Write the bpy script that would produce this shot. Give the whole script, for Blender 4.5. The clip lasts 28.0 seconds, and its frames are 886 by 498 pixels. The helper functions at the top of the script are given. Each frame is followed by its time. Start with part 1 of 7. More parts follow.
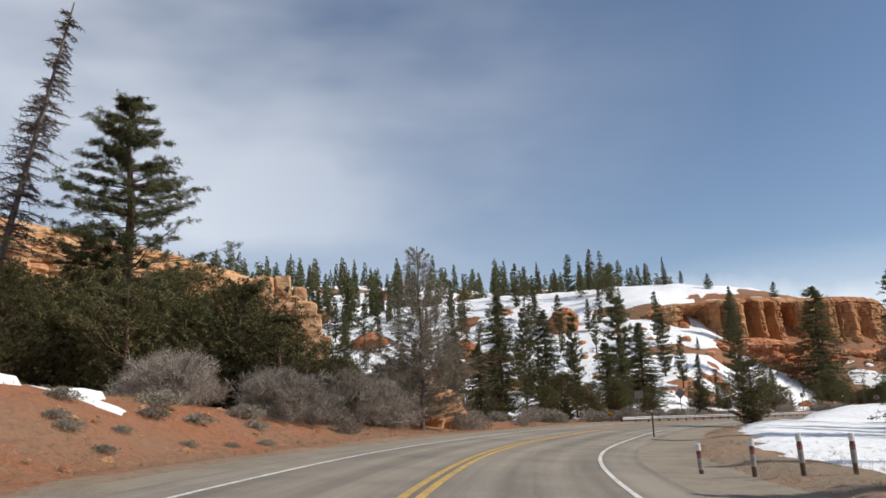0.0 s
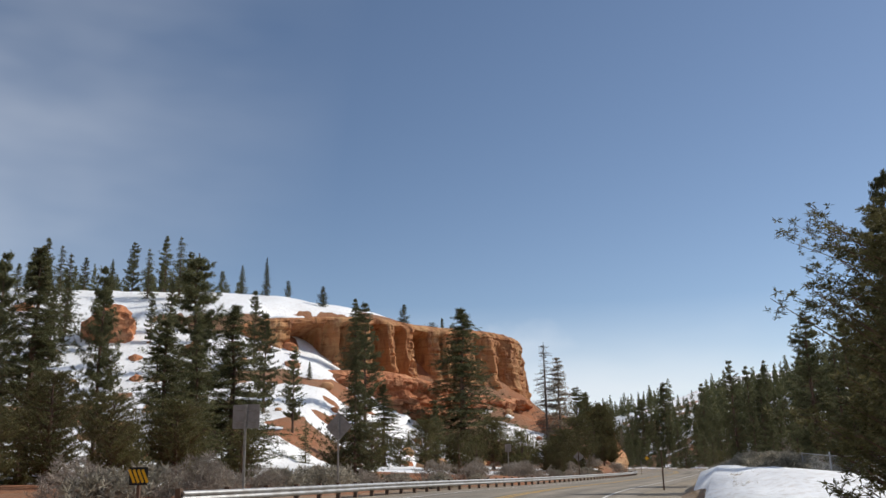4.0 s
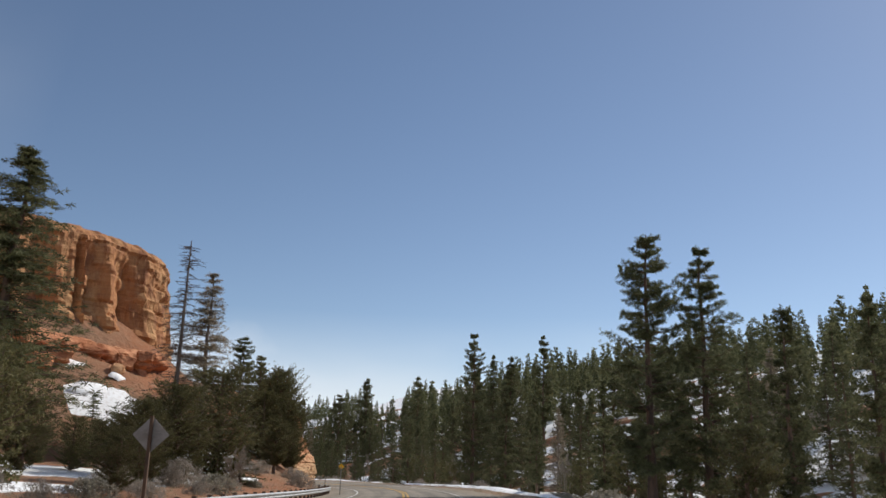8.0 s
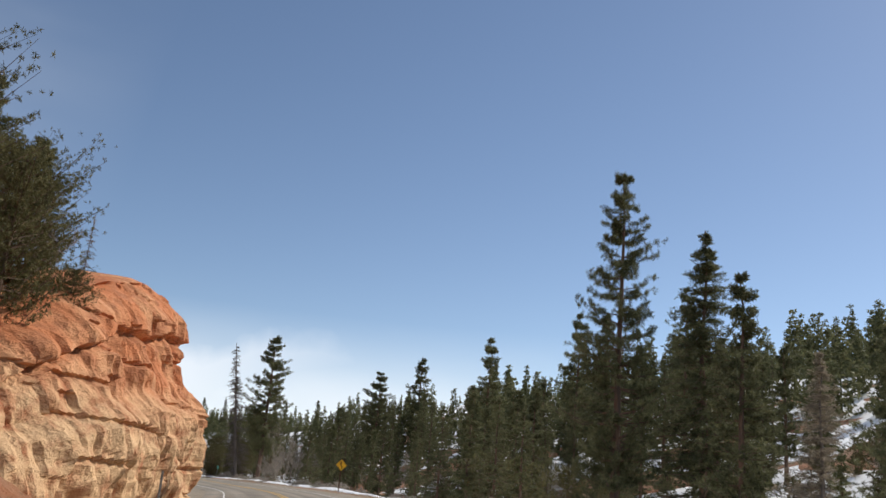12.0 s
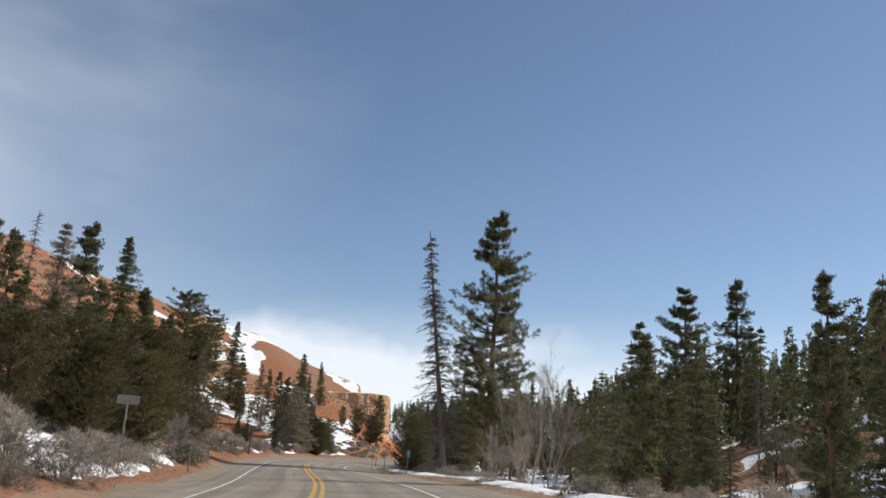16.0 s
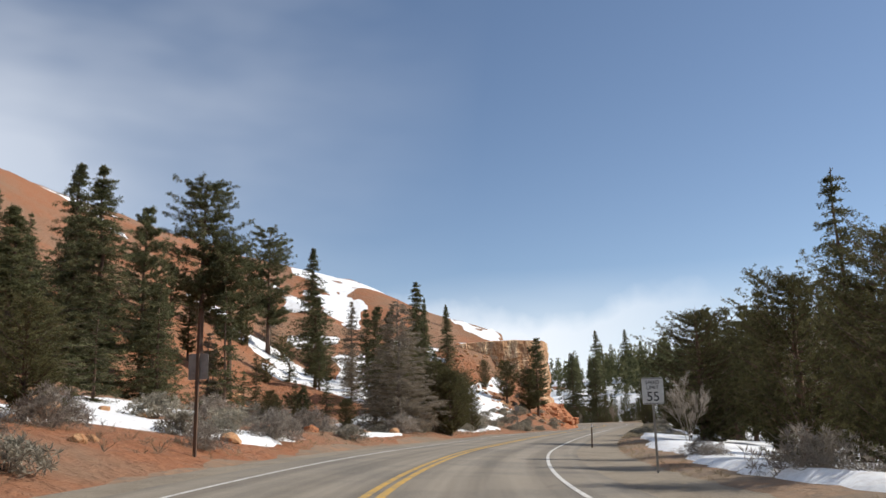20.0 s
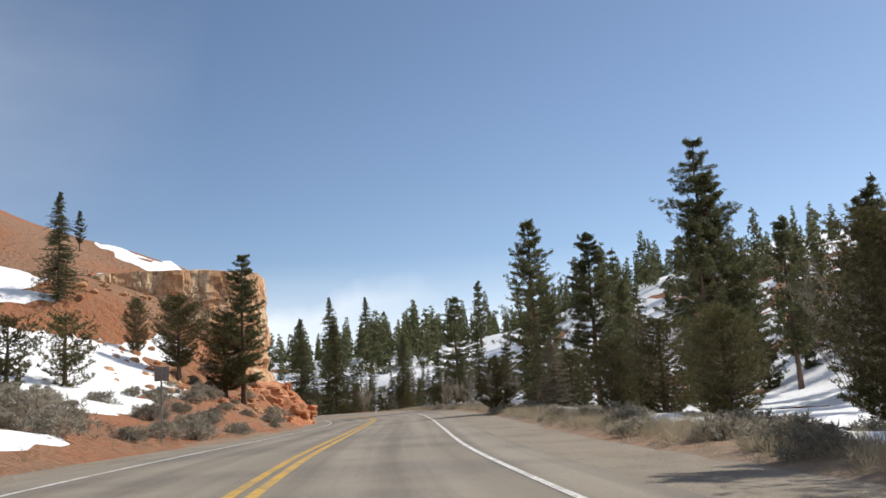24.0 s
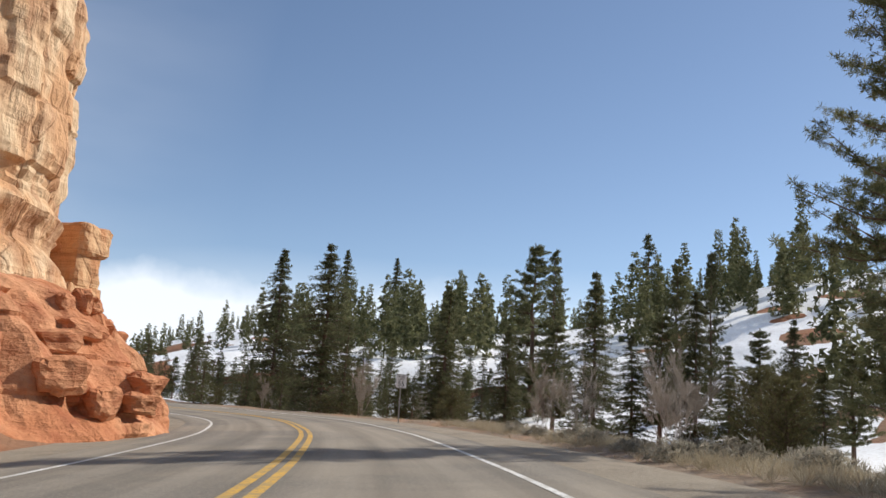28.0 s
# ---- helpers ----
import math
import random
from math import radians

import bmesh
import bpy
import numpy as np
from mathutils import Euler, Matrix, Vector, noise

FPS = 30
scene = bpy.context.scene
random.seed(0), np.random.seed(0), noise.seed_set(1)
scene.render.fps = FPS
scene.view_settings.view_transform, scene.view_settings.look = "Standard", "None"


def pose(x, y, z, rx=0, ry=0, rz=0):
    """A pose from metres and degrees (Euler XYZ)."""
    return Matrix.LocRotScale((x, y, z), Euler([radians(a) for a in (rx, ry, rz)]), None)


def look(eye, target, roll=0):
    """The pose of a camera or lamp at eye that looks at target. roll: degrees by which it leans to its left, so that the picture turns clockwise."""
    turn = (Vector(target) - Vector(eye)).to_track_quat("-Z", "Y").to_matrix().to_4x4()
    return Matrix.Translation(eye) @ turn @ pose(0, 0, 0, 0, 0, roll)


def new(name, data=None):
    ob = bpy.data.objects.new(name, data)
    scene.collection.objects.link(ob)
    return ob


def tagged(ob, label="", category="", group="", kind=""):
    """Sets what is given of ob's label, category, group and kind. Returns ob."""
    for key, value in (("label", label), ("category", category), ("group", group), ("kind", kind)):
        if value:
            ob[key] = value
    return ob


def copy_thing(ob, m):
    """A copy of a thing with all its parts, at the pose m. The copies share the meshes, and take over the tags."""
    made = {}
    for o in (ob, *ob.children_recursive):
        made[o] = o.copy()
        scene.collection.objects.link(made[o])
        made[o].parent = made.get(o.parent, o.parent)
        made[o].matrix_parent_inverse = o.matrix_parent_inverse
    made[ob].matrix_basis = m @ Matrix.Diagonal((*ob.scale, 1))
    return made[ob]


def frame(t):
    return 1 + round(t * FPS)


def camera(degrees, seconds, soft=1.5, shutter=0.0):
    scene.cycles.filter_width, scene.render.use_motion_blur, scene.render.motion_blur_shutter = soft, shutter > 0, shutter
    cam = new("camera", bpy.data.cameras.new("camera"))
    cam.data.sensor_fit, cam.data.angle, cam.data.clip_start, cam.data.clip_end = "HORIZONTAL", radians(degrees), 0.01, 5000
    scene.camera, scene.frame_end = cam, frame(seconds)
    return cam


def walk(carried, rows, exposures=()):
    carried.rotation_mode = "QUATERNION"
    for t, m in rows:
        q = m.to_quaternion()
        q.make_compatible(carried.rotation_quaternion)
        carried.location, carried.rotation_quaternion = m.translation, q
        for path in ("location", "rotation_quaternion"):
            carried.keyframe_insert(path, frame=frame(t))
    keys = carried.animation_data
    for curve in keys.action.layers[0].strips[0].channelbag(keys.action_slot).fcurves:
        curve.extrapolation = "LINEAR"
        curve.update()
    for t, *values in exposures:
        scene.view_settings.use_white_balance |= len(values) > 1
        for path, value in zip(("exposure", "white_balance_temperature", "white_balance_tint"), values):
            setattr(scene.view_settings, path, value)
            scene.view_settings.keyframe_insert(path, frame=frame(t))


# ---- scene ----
cam = camera(54.4, 28.0)
PATH = [
    (0, (5.828, -2.137, 1.62), (5.802, -0.177, 2.018), -2.6),
    (0.5, (5.957, 6.222, 1.665), (6.078, 8.177, 2.071), -2.9),
    (1, (6.344, 14.626, 1.71), (6.629, 16.563, 2.12), -2.8),
    (1.5, (7.098, 22.658, 1.755), (7.523, 24.56, 2.206), -2.9),
    (2, (8.317, 30.63, 1.8), (8.865, 32.491, 2.285), -2.8),
    (2.5, (9.853, 37.848, 1.845), (10.485, 39.681, 2.335), -2.4),
    (4.5, (20.853, 67.806, 2.054), (21.835, 69.475, 2.553), -1.3),
    (5, (25.199, 74.983, 2.067), (26.302, 76.569, 2.582), -1.6),
    (5.5, (29.903, 81.868, 2.048), (31.108, 83.372, 2.584), -1.6),
    (6, (34.935, 88.43, 1.998), (36.218, 89.859, 2.558), -1.3),
    (6.5, (40.261, 94.658, 1.915), (41.608, 96.029, 2.467), -0.6),
    (7, (45.941, 100.689, 1.865), (47.317, 102.045, 2.384), 1.1),
    (7.5, (51.891, 106.678, 1.837), (53.279, 108.027, 2.341), 1.6),
    (8, (58.059, 112.541, 1.788), (59.453, 113.882, 2.298), 1.7),
    (8.5, (64.349, 118.493, 1.696), (65.77, 119.803, 2.211), 2.0),
    (9, (70.772, 124.689, 1.564), (72.196, 125.996, 2.078), 2.7),
    (9.5, (77.328, 131.129, 1.45), (78.731, 132.459, 1.964), 3.1),
    (10, (84.055, 137.678, 1.506), (85.437, 139.031, 2.014), 3.5),
    (10.5, (90.946, 144.426, 1.564), (92.315, 145.79, 2.079), 3.7),
    (11, (97.88, 151.373, 1.624), (99.242, 152.745, 2.138), 3.9),
    (11.5, (104.685, 158.435, 1.667), (106.006, 159.843, 2.19), 4.6),
    (12, (111.208, 165.56, 1.679), (112.466, 167.02, 2.212), 5.3),
    (12.5, (117.282, 172.721, 1.643), (118.474, 174.238, 2.169), 6.2),
    (13, (123.103, 180.151, 1.568), (124.217, 181.731, 2.08), 6.7),
    (13.5, (128.527, 187.793, 1.572), (129.582, 189.418, 2.07), 6.6),
    (15.5, (147.129, 220.518, 1.409), (148.008, 222.251, 1.882), 5.0),
    (16, (151.183, 229.091, 1.33), (152.002, 230.852, 1.806), 4.2),
    (16.5, (154.856, 237.998, 1.304), (155.608, 239.79, 1.778), 3.7),
    (17, (158.27, 247.065, 1.282), (158.944, 248.89, 1.747), 3.1),
    (17.5, (161.455, 256.086, 1.214), (162.055, 257.942, 1.655), 2.5),
    (18, (164.384, 265.049, 1.179), (164.98, 266.912, 1.593), 1.9),
    (18.5, (167.127, 274.247, 1.09), (167.728, 276.106, 1.517), 1.5),
    (19, (169.774, 283.567, 1.021), (170.359, 285.426, 1.467), 0.9),
    (19.5, (172.553, 292.754, 1.07), (173.12, 294.623, 1.499), -0.0),
    (20, (175.285, 301.8, 1.083), (175.862, 303.67, 1.495), -1.3),
    (20.5, (178.218, 310.891, 1.058), (178.864, 312.742, 1.451), -1.8),
    (21, (181.383, 319.874, 1.007), (182.115, 321.688, 1.422), -2.1),
    (21.5, (185.005, 328.707, 0.987), (185.843, 330.473, 1.409), -2.1),
    (22, (188.888, 337.517, 0.985), (189.817, 339.238, 1.406), -2.1),
    (22.5, (193.066, 346.087, 1.036), (194.071, 347.764, 1.458), -2.5),
    (24.5, (210.587, 378.674, 1.366), (211.766, 380.248, 1.733), -3.0),
    (25, (215.345, 386.315, 1.458), (216.546, 387.87, 1.832), -1.6),
    (25.5, (220.223, 393.773, 1.571), (221.418, 395.331, 1.952), -0.1),
    (26, (225.036, 401.266, 1.765), (226.21, 402.842, 2.137), 1.1),
    (26.5, (229.81, 408.77, 1.974), (230.978, 410.351, 2.342), 2.1),
    (27, (234.542, 416.311, 2.029), (235.697, 417.897, 2.414), 2.8),
    (27.5, (239.1, 423.913, 2.109), (240.211, 425.527, 2.51), 3.4),
    (28, (243.539, 431.485, 2.178), (244.601, 433.134, 2.567), 3.8),
]
walk(cam, [(t, look(eye, target, roll)) for t, eye, target, roll in PATH],
     [(0, -0.14), (3, -0.18), (6, -0.26), (8, -0.22), (10, -0.08), (13, -0.03), (16, -0.05), (20, -0.02), (22.5, 0.06), (25, 0.08), (28, 0.12)])

# ---- light ----
SUN_AZ, SUN_EL = 96.0, 39.0          # clockwise from +y, degrees


def make_world():
    w = bpy.data.worlds.new("sky")
    scene.world = w
    w.use_nodes = True
    nt = w.node_tree
    nt.nodes.clear()
    n = nt.nodes.new
    sky = n("ShaderNodeTexSky")
    sky.sky_type, sky.sun_disc = "NISHITA", False
    sky.sun_elevation, sky.sun_rotation = radians(SUN_EL), radians(SUN_AZ)
    sky.altitude, sky.air_density, sky.dust_density, sky.ozone_density = 2200, 1.0, 1.0, 0.45
    co = n("ShaderNodeTexCoord")
    # thin cloud: streaks stretched along the horizon, thicker near it
    mp = n("ShaderNodeMapping")
    mp.inputs["Scale"].default_value = (1.6, 1.6, 4.5)
    mp.inputs["Location"].default_value = (0.37, 1.21, 0.1)
    nz = n("ShaderNodeTexNoise")
    nz.inputs["Scale"].default_value, nz.inputs["Detail"].default_value, nz.inputs["Roughness"].default_value = 1.2, 4, 0.5
    ramp = n("ShaderNodeValToRGB")
    ramp.color_ramp.elements[0].position, ramp.color_ramp.elements[1].position = 0.32, 0.68
    sep = n("ShaderNodeSeparateXYZ")
    low = n("ShaderNodeMapRange")
    low.inputs["From Min"].default_value, low.inputs["From Max"].default_value = 0.18, 0.08
    low.inputs["To Max"].default_value = 0.68
    high = n("ShaderNodeMapRange")
    high.inputs["From Min"].default_value, high.inputs["From Max"].default_value = 0.32, -0.34
    high.inputs["To Max"].default_value = 0.68
    add = n("ShaderNodeMath")
    add.operation = "MAXIMUM"
    mul = n("ShaderNodeMath")
    mul.operation = "MULTIPLY"
    mix = n("ShaderNodeMix")
    mix.data_type = "RGBA"
    mix.inputs[7].default_value = (8.6, 8.9, 9.4, 1)
    bg = n("ShaderNodeBackground")
    bg.inputs["Strength"].default_value = 0.118
    out = n("ShaderNodeOutputWorld")
    k = nt.links.new
    k(co.outputs["Generated"], mp.inputs["Vector"])
    k(mp.outputs["Vector"], nz.inputs["Vector"])
    k(nz.outputs["Fac"], ramp.inputs["Fac"])
    k(co.outputs["Generated"], sep.inputs["Vector"])
    k(sep.outputs["Z"], low.inputs["Value"])
    k(sep.outputs["X"], high.inputs["Value"])
    k(low.outputs["Result"], add.inputs[0])
    k(high.outputs["Result"], add.inputs[1])
    k(add.outputs["Value"], mul.inputs[0])
    k(ramp.outputs["Color"], mul.inputs[1])
    # a bank of white cloud low over the far end of the valley
    def ramped(src, lo, hi, top=1.0):
        q = n("ShaderNodeMapRange")
        q.inputs["From Min"].default_value, q.inputs["From Max"].default_value, q.inputs["To Max"].default_value = lo, hi, top
        k(src, q.inputs["Value"])
        return q.outputs["Result"]

    def maths(kind, a, c):
        q = n("ShaderNodeMath")
        q.operation = kind
        k(a, q.inputs[0])
        if isinstance(c, float):
            q.inputs[1].default_value = c
        else:
            k(c, q.inputs[1])
        return q.outputs["Value"]

    puff = n("ShaderNodeTexNoise")
    puff.inputs["Scale"].default_value, puff.inputs["Detail"].default_value = 5.0, 6
    k(co.outputs["Generated"], puff.inputs["Vector"])
    edge = maths("ADD", sep.outputs["Z"], maths("MULTIPLY", puff.outputs["Fac"], 0.16))
    bank = maths("MULTIPLY", ramped(edge, 0.235, 0.20, 0.8), maths("MULTIPLY", ramped(sep.outputs["X"], 0.04, 0.18), ramped(sep.outputs["X"], 0.66, 0.40)))
    bank = maths("MULTIPLY", bank, ramped(sep.outputs["Y"], 0.0, 0.3))
    k(maths("MAXIMUM", mul.outputs["Value"], bank), mix.inputs["Factor"])
    k(sky.outputs["Color"], mix.inputs[6])
    k(mix.outputs[2], bg.inputs["Color"])
    k(bg.outputs["Background"], out.inputs["Surface"])


make_world()
sun_data = bpy.data.lights.new("sun", "SUN")
sun_data.energy, sun_data.angle, sun_data.color = 4.6, radians(0.53), (1.0, 0.95, 0.87)
sun = new("sun", sun_data)
_a, _e = radians(SUN_AZ), radians(SUN_EL)
SUN_DIR = Vector((math.cos(_e) * math.sin(_a), math.cos(_e) * math.cos(_a), math.sin(_e)))
sun.matrix_world = look(SUN_DIR * 300, (0, 0, 0))


# ---- materials ----
def shader(name, base, rough=0.85, second=None, scale=1.0, bump=0.0, bump_scale=None, third=None, scale3=None, metal=0.0,
           vary=0.0, subsurface=0.0, stretch=(1, 1, 1), spec=0.3, wear=(0.45, 0.6), strata=None, layers=0.0, cracks=0.0, crack_stretch=(1, 1, 0.5)):
    """A rough procedural surface: base colour, a second colour by coarse noise, a third by fine noise, relief."""
    m = bpy.data.materials.new(name)
    m.use_nodes = True
    nt = m.node_tree
    b = nt.nodes["Principled BSDF"]
    b.inputs["Roughness"].default_value, b.inputs["Metallic"].default_value = rough, metal
    b.inputs["Specular IOR Level"].default_value = spec
    n, k = nt.nodes.new, nt.links.new
    co = n("ShaderNodeTexCoord")
    mp = n("ShaderNodeMapping")
    mp.inputs["Scale"].default_value = stretch
    k(co.outputs["Object"], mp.inputs["Vector"])
    col = None

    def noise_at(sc, detail=5):
        z = n("ShaderNodeTexNoise")
        z.inputs["Scale"].default_value, z.inputs["Detail"].default_value, z.inputs["Roughness"].default_value = sc, detail, 0.6
        k(mp.outputs["Vector"], z.inputs["Vector"])
        return z

    def mixed(fac, a, c):
        x = n("ShaderNodeMix")
        x.data_type = "RGBA"
        k(fac, x.inputs["Factor"])
        if isinstance(a, tuple):
            x.inputs[6].default_value = (*a, 1)
        else:
            k(a, x.inputs[6])
        x.inputs[7].default_value = (*c, 1)
        return x.outputs[2]

    def step(z, lo, hi):
        r = n("ShaderNodeMapRange")
        r.inputs["From Min"].default_value, r.inputs["From Max"].default_value = lo, hi
        k(z.outputs["Fac"], r.inputs["Value"])
        return r.outputs["Result"]

    col = base
    if second:
        col = mixed(step(noise_at(scale), *wear), col, second)
    if strata:                       # another colour of stone below a height
        sepz, wob, low_z = n("ShaderNodeSeparateXYZ"), n("ShaderNodeMath"), n("ShaderNodeMapRange")
        k(co.outputs["Object"], sepz.inputs["Vector"])
        wob.operation = "MULTIPLY_ADD"
        wob.inputs[1].default_value = 4.0
        k(noise_at(0.5).outputs["Fac"], wob.inputs[0])
        k(sepz.outputs["Z"], wob.inputs[2])
        low_z.inputs["From Min"].default_value, low_z.inputs["From Max"].default_value = strata[1] + 2.0, strata[0] + 2.0
        k(wob.outputs["Value"], low_z.inputs["Value"])
        col = mixed(low_z.outputs["Result"], col, strata[2])
    if third:
        col = mixed(step(noise_at(scale3 or scale * 9), 0.48, 0.68), col, third)
    extra = []
    if layers:                       # thin bedding lines, some of them darker
        mz = n("ShaderNodeMapping")
        mz.inputs["Scale"].default_value = (0.10, 0.10, 2.2)
        k(co.outputs["Object"], mz.inputs["Vector"])
        zl = n("ShaderNodeTexNoise")
        zl.inputs["Scale"].default_value, zl.inputs["Detail"].default_value, zl.inputs["Roughness"].default_value = 1.0, 6, 0.65
        k(mz.outputs["Vector"], zl.inputs["Vector"])
        line = n("ShaderNodeMapRange")
        line.inputs["From Min"].default_value, line.inputs["From Max"].default_value = 0.50, 0.40
        line.inputs["To Max"].default_value = layers
        k(zl.outputs["Fac"], line.inputs["Value"])
        col = mixed(line.outputs["Result"], col, (base[0] * 0.52, base[1] * 0.45, base[2] * 0.42))
        extra.append((zl.outputs["Fac"], 0.35))
    if cracks:                       # joints that split the stone into blocks, dark and sunken, broken off here and there
        mc, wob, vo, amount, here = n("ShaderNodeMapping"), n("ShaderNodeMix"), n("ShaderNodeTexVoronoi"), n("ShaderNodeMapRange"), n("ShaderNodeMath")
        mc.inputs["Scale"].default_value = crack_stretch
        wob.data_type = "RGBA"
        wob.inputs["Factor"].default_value = 0.22
        k(co.outputs["Object"], wob.inputs[6])
        k(noise_at(0.6).outputs["Color"], wob.inputs[7])
        k(wob.outputs[2], mc.inputs["Vector"])
        k(mc.outputs["Vector"], vo.inputs["Vector"])
        vo.feature = "DISTANCE_TO_EDGE"
        vo.inputs["Scale"].default_value = cracks
        amount.inputs["From Min"].default_value, amount.inputs["From Max"].default_value, amount.inputs["To Min"].default_value, amount.inputs["To Max"].default_value = 0.0, 0.022, 0.42, 0.0
        k(vo.outputs["Distance"], amount.inputs["Value"])
        here.operation = "MULTIPLY"
        k(amount.outputs["Result"], here.inputs[0])
        k(step(noise_at(0.35), 0.42, 0.55), here.inputs[1])
        col = mixed(here.outputs["Value"], col, (base[0] * 0.45, base[1] * 0.36, base[2] * 0.32))
        deep = n("ShaderNodeMath")
        deep.operation = "MULTIPLY"
        deep.inputs[1].default_value = -1.0
        k(here.outputs["Value"], deep.inputs[0])
        extra.append((deep.outputs["Value"], 0.35))
    if vary:
        info, hsv = n("ShaderNodeObjectInfo"), n("ShaderNodeHueSaturation")
        r = n("ShaderNodeMapRange")
        r.inputs["To Min"].default_value, r.inputs["To Max"].default_value = 1 - vary, 1 + vary
        k(info.outputs["Random"], r.inputs["Value"])
        k(r.outputs["Result"], hsv.inputs["Value"])
        if isinstance(col, tuple):
            hsv.inputs["Color"].default_value = (*col, 1)
        else:
            k(col, hsv.inputs["Color"])
        col = hsv.outputs["Color"]
    if isinstance(col, tuple):
        b.inputs["Base Color"].default_value = (*col, 1)
    else:
        k(col, b.inputs["Base Color"])
    if bump:
        bp = n("ShaderNodeBump")
        bp.inputs["Strength"].default_value, bp.inputs["Distance"].default_value = 1.0, bump
        height = noise_at(bump_scale or scale * 5, 8).outputs["Fac"]
        for more, amount in extra:
            ma = n("ShaderNodeMath")
            ma.operation = "MULTIPLY_ADD"
            ma.inputs[1].default_value = amount
            k(more, ma.inputs[0])
            k(height, ma.inputs[2])
            height = ma.outputs["Value"]
        k(height, bp.inputs["Height"])
        k(bp.outputs["Normal"], b.inputs["Normal"])
    return m


def leaf_shader(name, dark, light, vary=0.25):
    """Needles and twigs: colour differs from clump to clump, light comes through a little."""
    m = bpy.data.materials.new(name)
    m.use_nodes = True
    nt = m.node_tree
    b = nt.nodes["Principled BSDF"]
    b.inputs["Roughness"].default_value = 0.7
    b.inputs["Specular IOR Level"].default_value = 0.2
    n, k = nt.nodes.new, nt.links.new
    geo, x, info, hsv, r = n("ShaderNodeNewGeometry"), n("ShaderNodeMix"), n("ShaderNodeObjectInfo"), n("ShaderNodeHueSaturation"), n("ShaderNodeMapRange")
    x.data_type = "RGBA"
    x.inputs[6].default_value, x.inputs[7].default_value = (*dark, 1), (*light, 1)
    k(geo.outputs["Random Per Island"], x.inputs["Factor"])
    r.inputs["To Min"].default_value, r.inputs["To Max"].default_value = 1 - vary, 1 + vary
    k(info.outputs["Random"], r.inputs["Value"])
    k(r.outputs["Result"], hsv.inputs["Value"])
    k(x.outputs[2], hsv.inputs["Color"])
    k(hsv.outputs["Color"], b.inputs["Base Color"])
    tr, add, out = n("ShaderNodeBsdfTranslucent"), n("ShaderNodeMixShader"), nt.nodes["Material Output"]
    k(hsv.outputs["Color"], tr.inputs["Color"])
    add.inputs["Fac"].default_value = 0.34
    k(b.outputs["BSDF"], add.inputs[1])
    k(tr.outputs["BSDF"], add.inputs[2])
    k(add.outputs["Shader"], out.inputs["Surface"])
    return m


M_ASPHALT = shader("asphalt", (0.25, 0.212, 0.165), 0.9, (0.185, 0.162, 0.133), 0.22, 0.01, 60, (0.30, 0.26, 0.205), 26, stretch=(1, 1, 1))


def wear_lanes(m):
    """Paler wheel tracks, a darker middle and long streaks along the road."""
    nt = m.node_tree
    n, k = nt.nodes.new, nt.links.new
    b = nt.nodes["Principled BSDF"]
    src = b.inputs["Base Color"].links[0].from_socket
    uv, sep, ab, wave, mp, nz, mix = n("ShaderNodeUVMap"), n("ShaderNodeSeparateXYZ"), n("ShaderNodeMath"), n("ShaderNodeMath"), n("ShaderNodeMapping"), n("ShaderNodeTexNoise"), n("ShaderNodeMix")
    uv.uv_map = "lane"
    k(uv.outputs["UV"], sep.inputs["Vector"])
    ab.operation = "ABSOLUTE"
    k(sep.outputs["X"], ab.inputs[0])
    ma = n("ShaderNodeMath")
    ma.operation = "MULTIPLY_ADD"
    ma.inputs[1].default_value, ma.inputs[2].default_value = 2 * math.pi / 1.7, -2 * math.pi * 1.0 / 1.7
    k(ab.outputs["Value"], ma.inputs[0])
    wave.operation = "COSINE"
    k(ma.outputs["Value"], wave.inputs[0])
    mp.inputs["Scale"].default_value = (2.2, 0.035, 1)
    k(uv.outputs["UV"], mp.inputs["Vector"])
    k(mp.outputs["Vector"], nz.inputs["Vector"])
    nz.inputs["Scale"].default_value, nz.inputs["Detail"].default_value = 1.0, 5
    total = n("ShaderNodeMath")
    total.operation = "MULTIPLY_ADD"
    total.inputs[1].default_value = 0.13
    k(wave.outputs["Value"], total.inputs[0])
    k(nz.outputs["Fac"], total.inputs[2])
    rng = n("ShaderNodeMapRange")
    rng.inputs["From Min"].default_value, rng.inputs["From Max"].default_value = 0.3, 0.7
    rng.inputs["To Min"].default_value, rng.inputs["To Max"].default_value = 0.80, 1.18
    k(total.outputs["Value"], rng.inputs["Value"])
    mix.data_type, mix.blend_type = "RGBA", "MULTIPLY"
    mix.inputs["Factor"].default_value = 1.0
    k(src, mix.inputs[6])
    k(rng.outputs["Result"], mix.inputs[7])
    k(mix.outputs[2], b.inputs["Base Color"])


wear_lanes(M_ASPHALT)
M_GRAVEL = shader("roadside_gravel", (0.28, 0.232, 0.172), 0.95, (0.22, 0.178, 0.13), 0.5, 0.05, 14, (0.35, 0.30, 0.235), 18)
M_YELLOW = shader("yellow_road_paint", (0.62, 0.36, 0.06), 0.75, (0.42, 0.28, 0.10), 1.5, 0.004, 60, (0.25, 0.2, 0.14), 14)
M_WHITE = shader("white_road_paint", (0.74, 0.72, 0.68), 0.75, (0.55, 0.52, 0.47), 1.5, 0.004, 60, (0.3, 0.27, 0.23), 16)
M_GROUND = shader("red_soil", (0.318, 0.131, 0.062), 0.95, (0.27, 0.155, 0.092), 0.07, 0.4, 1.6, (0.30, 0.155, 0.088), 1.1, wear=(0.44, 0.58))
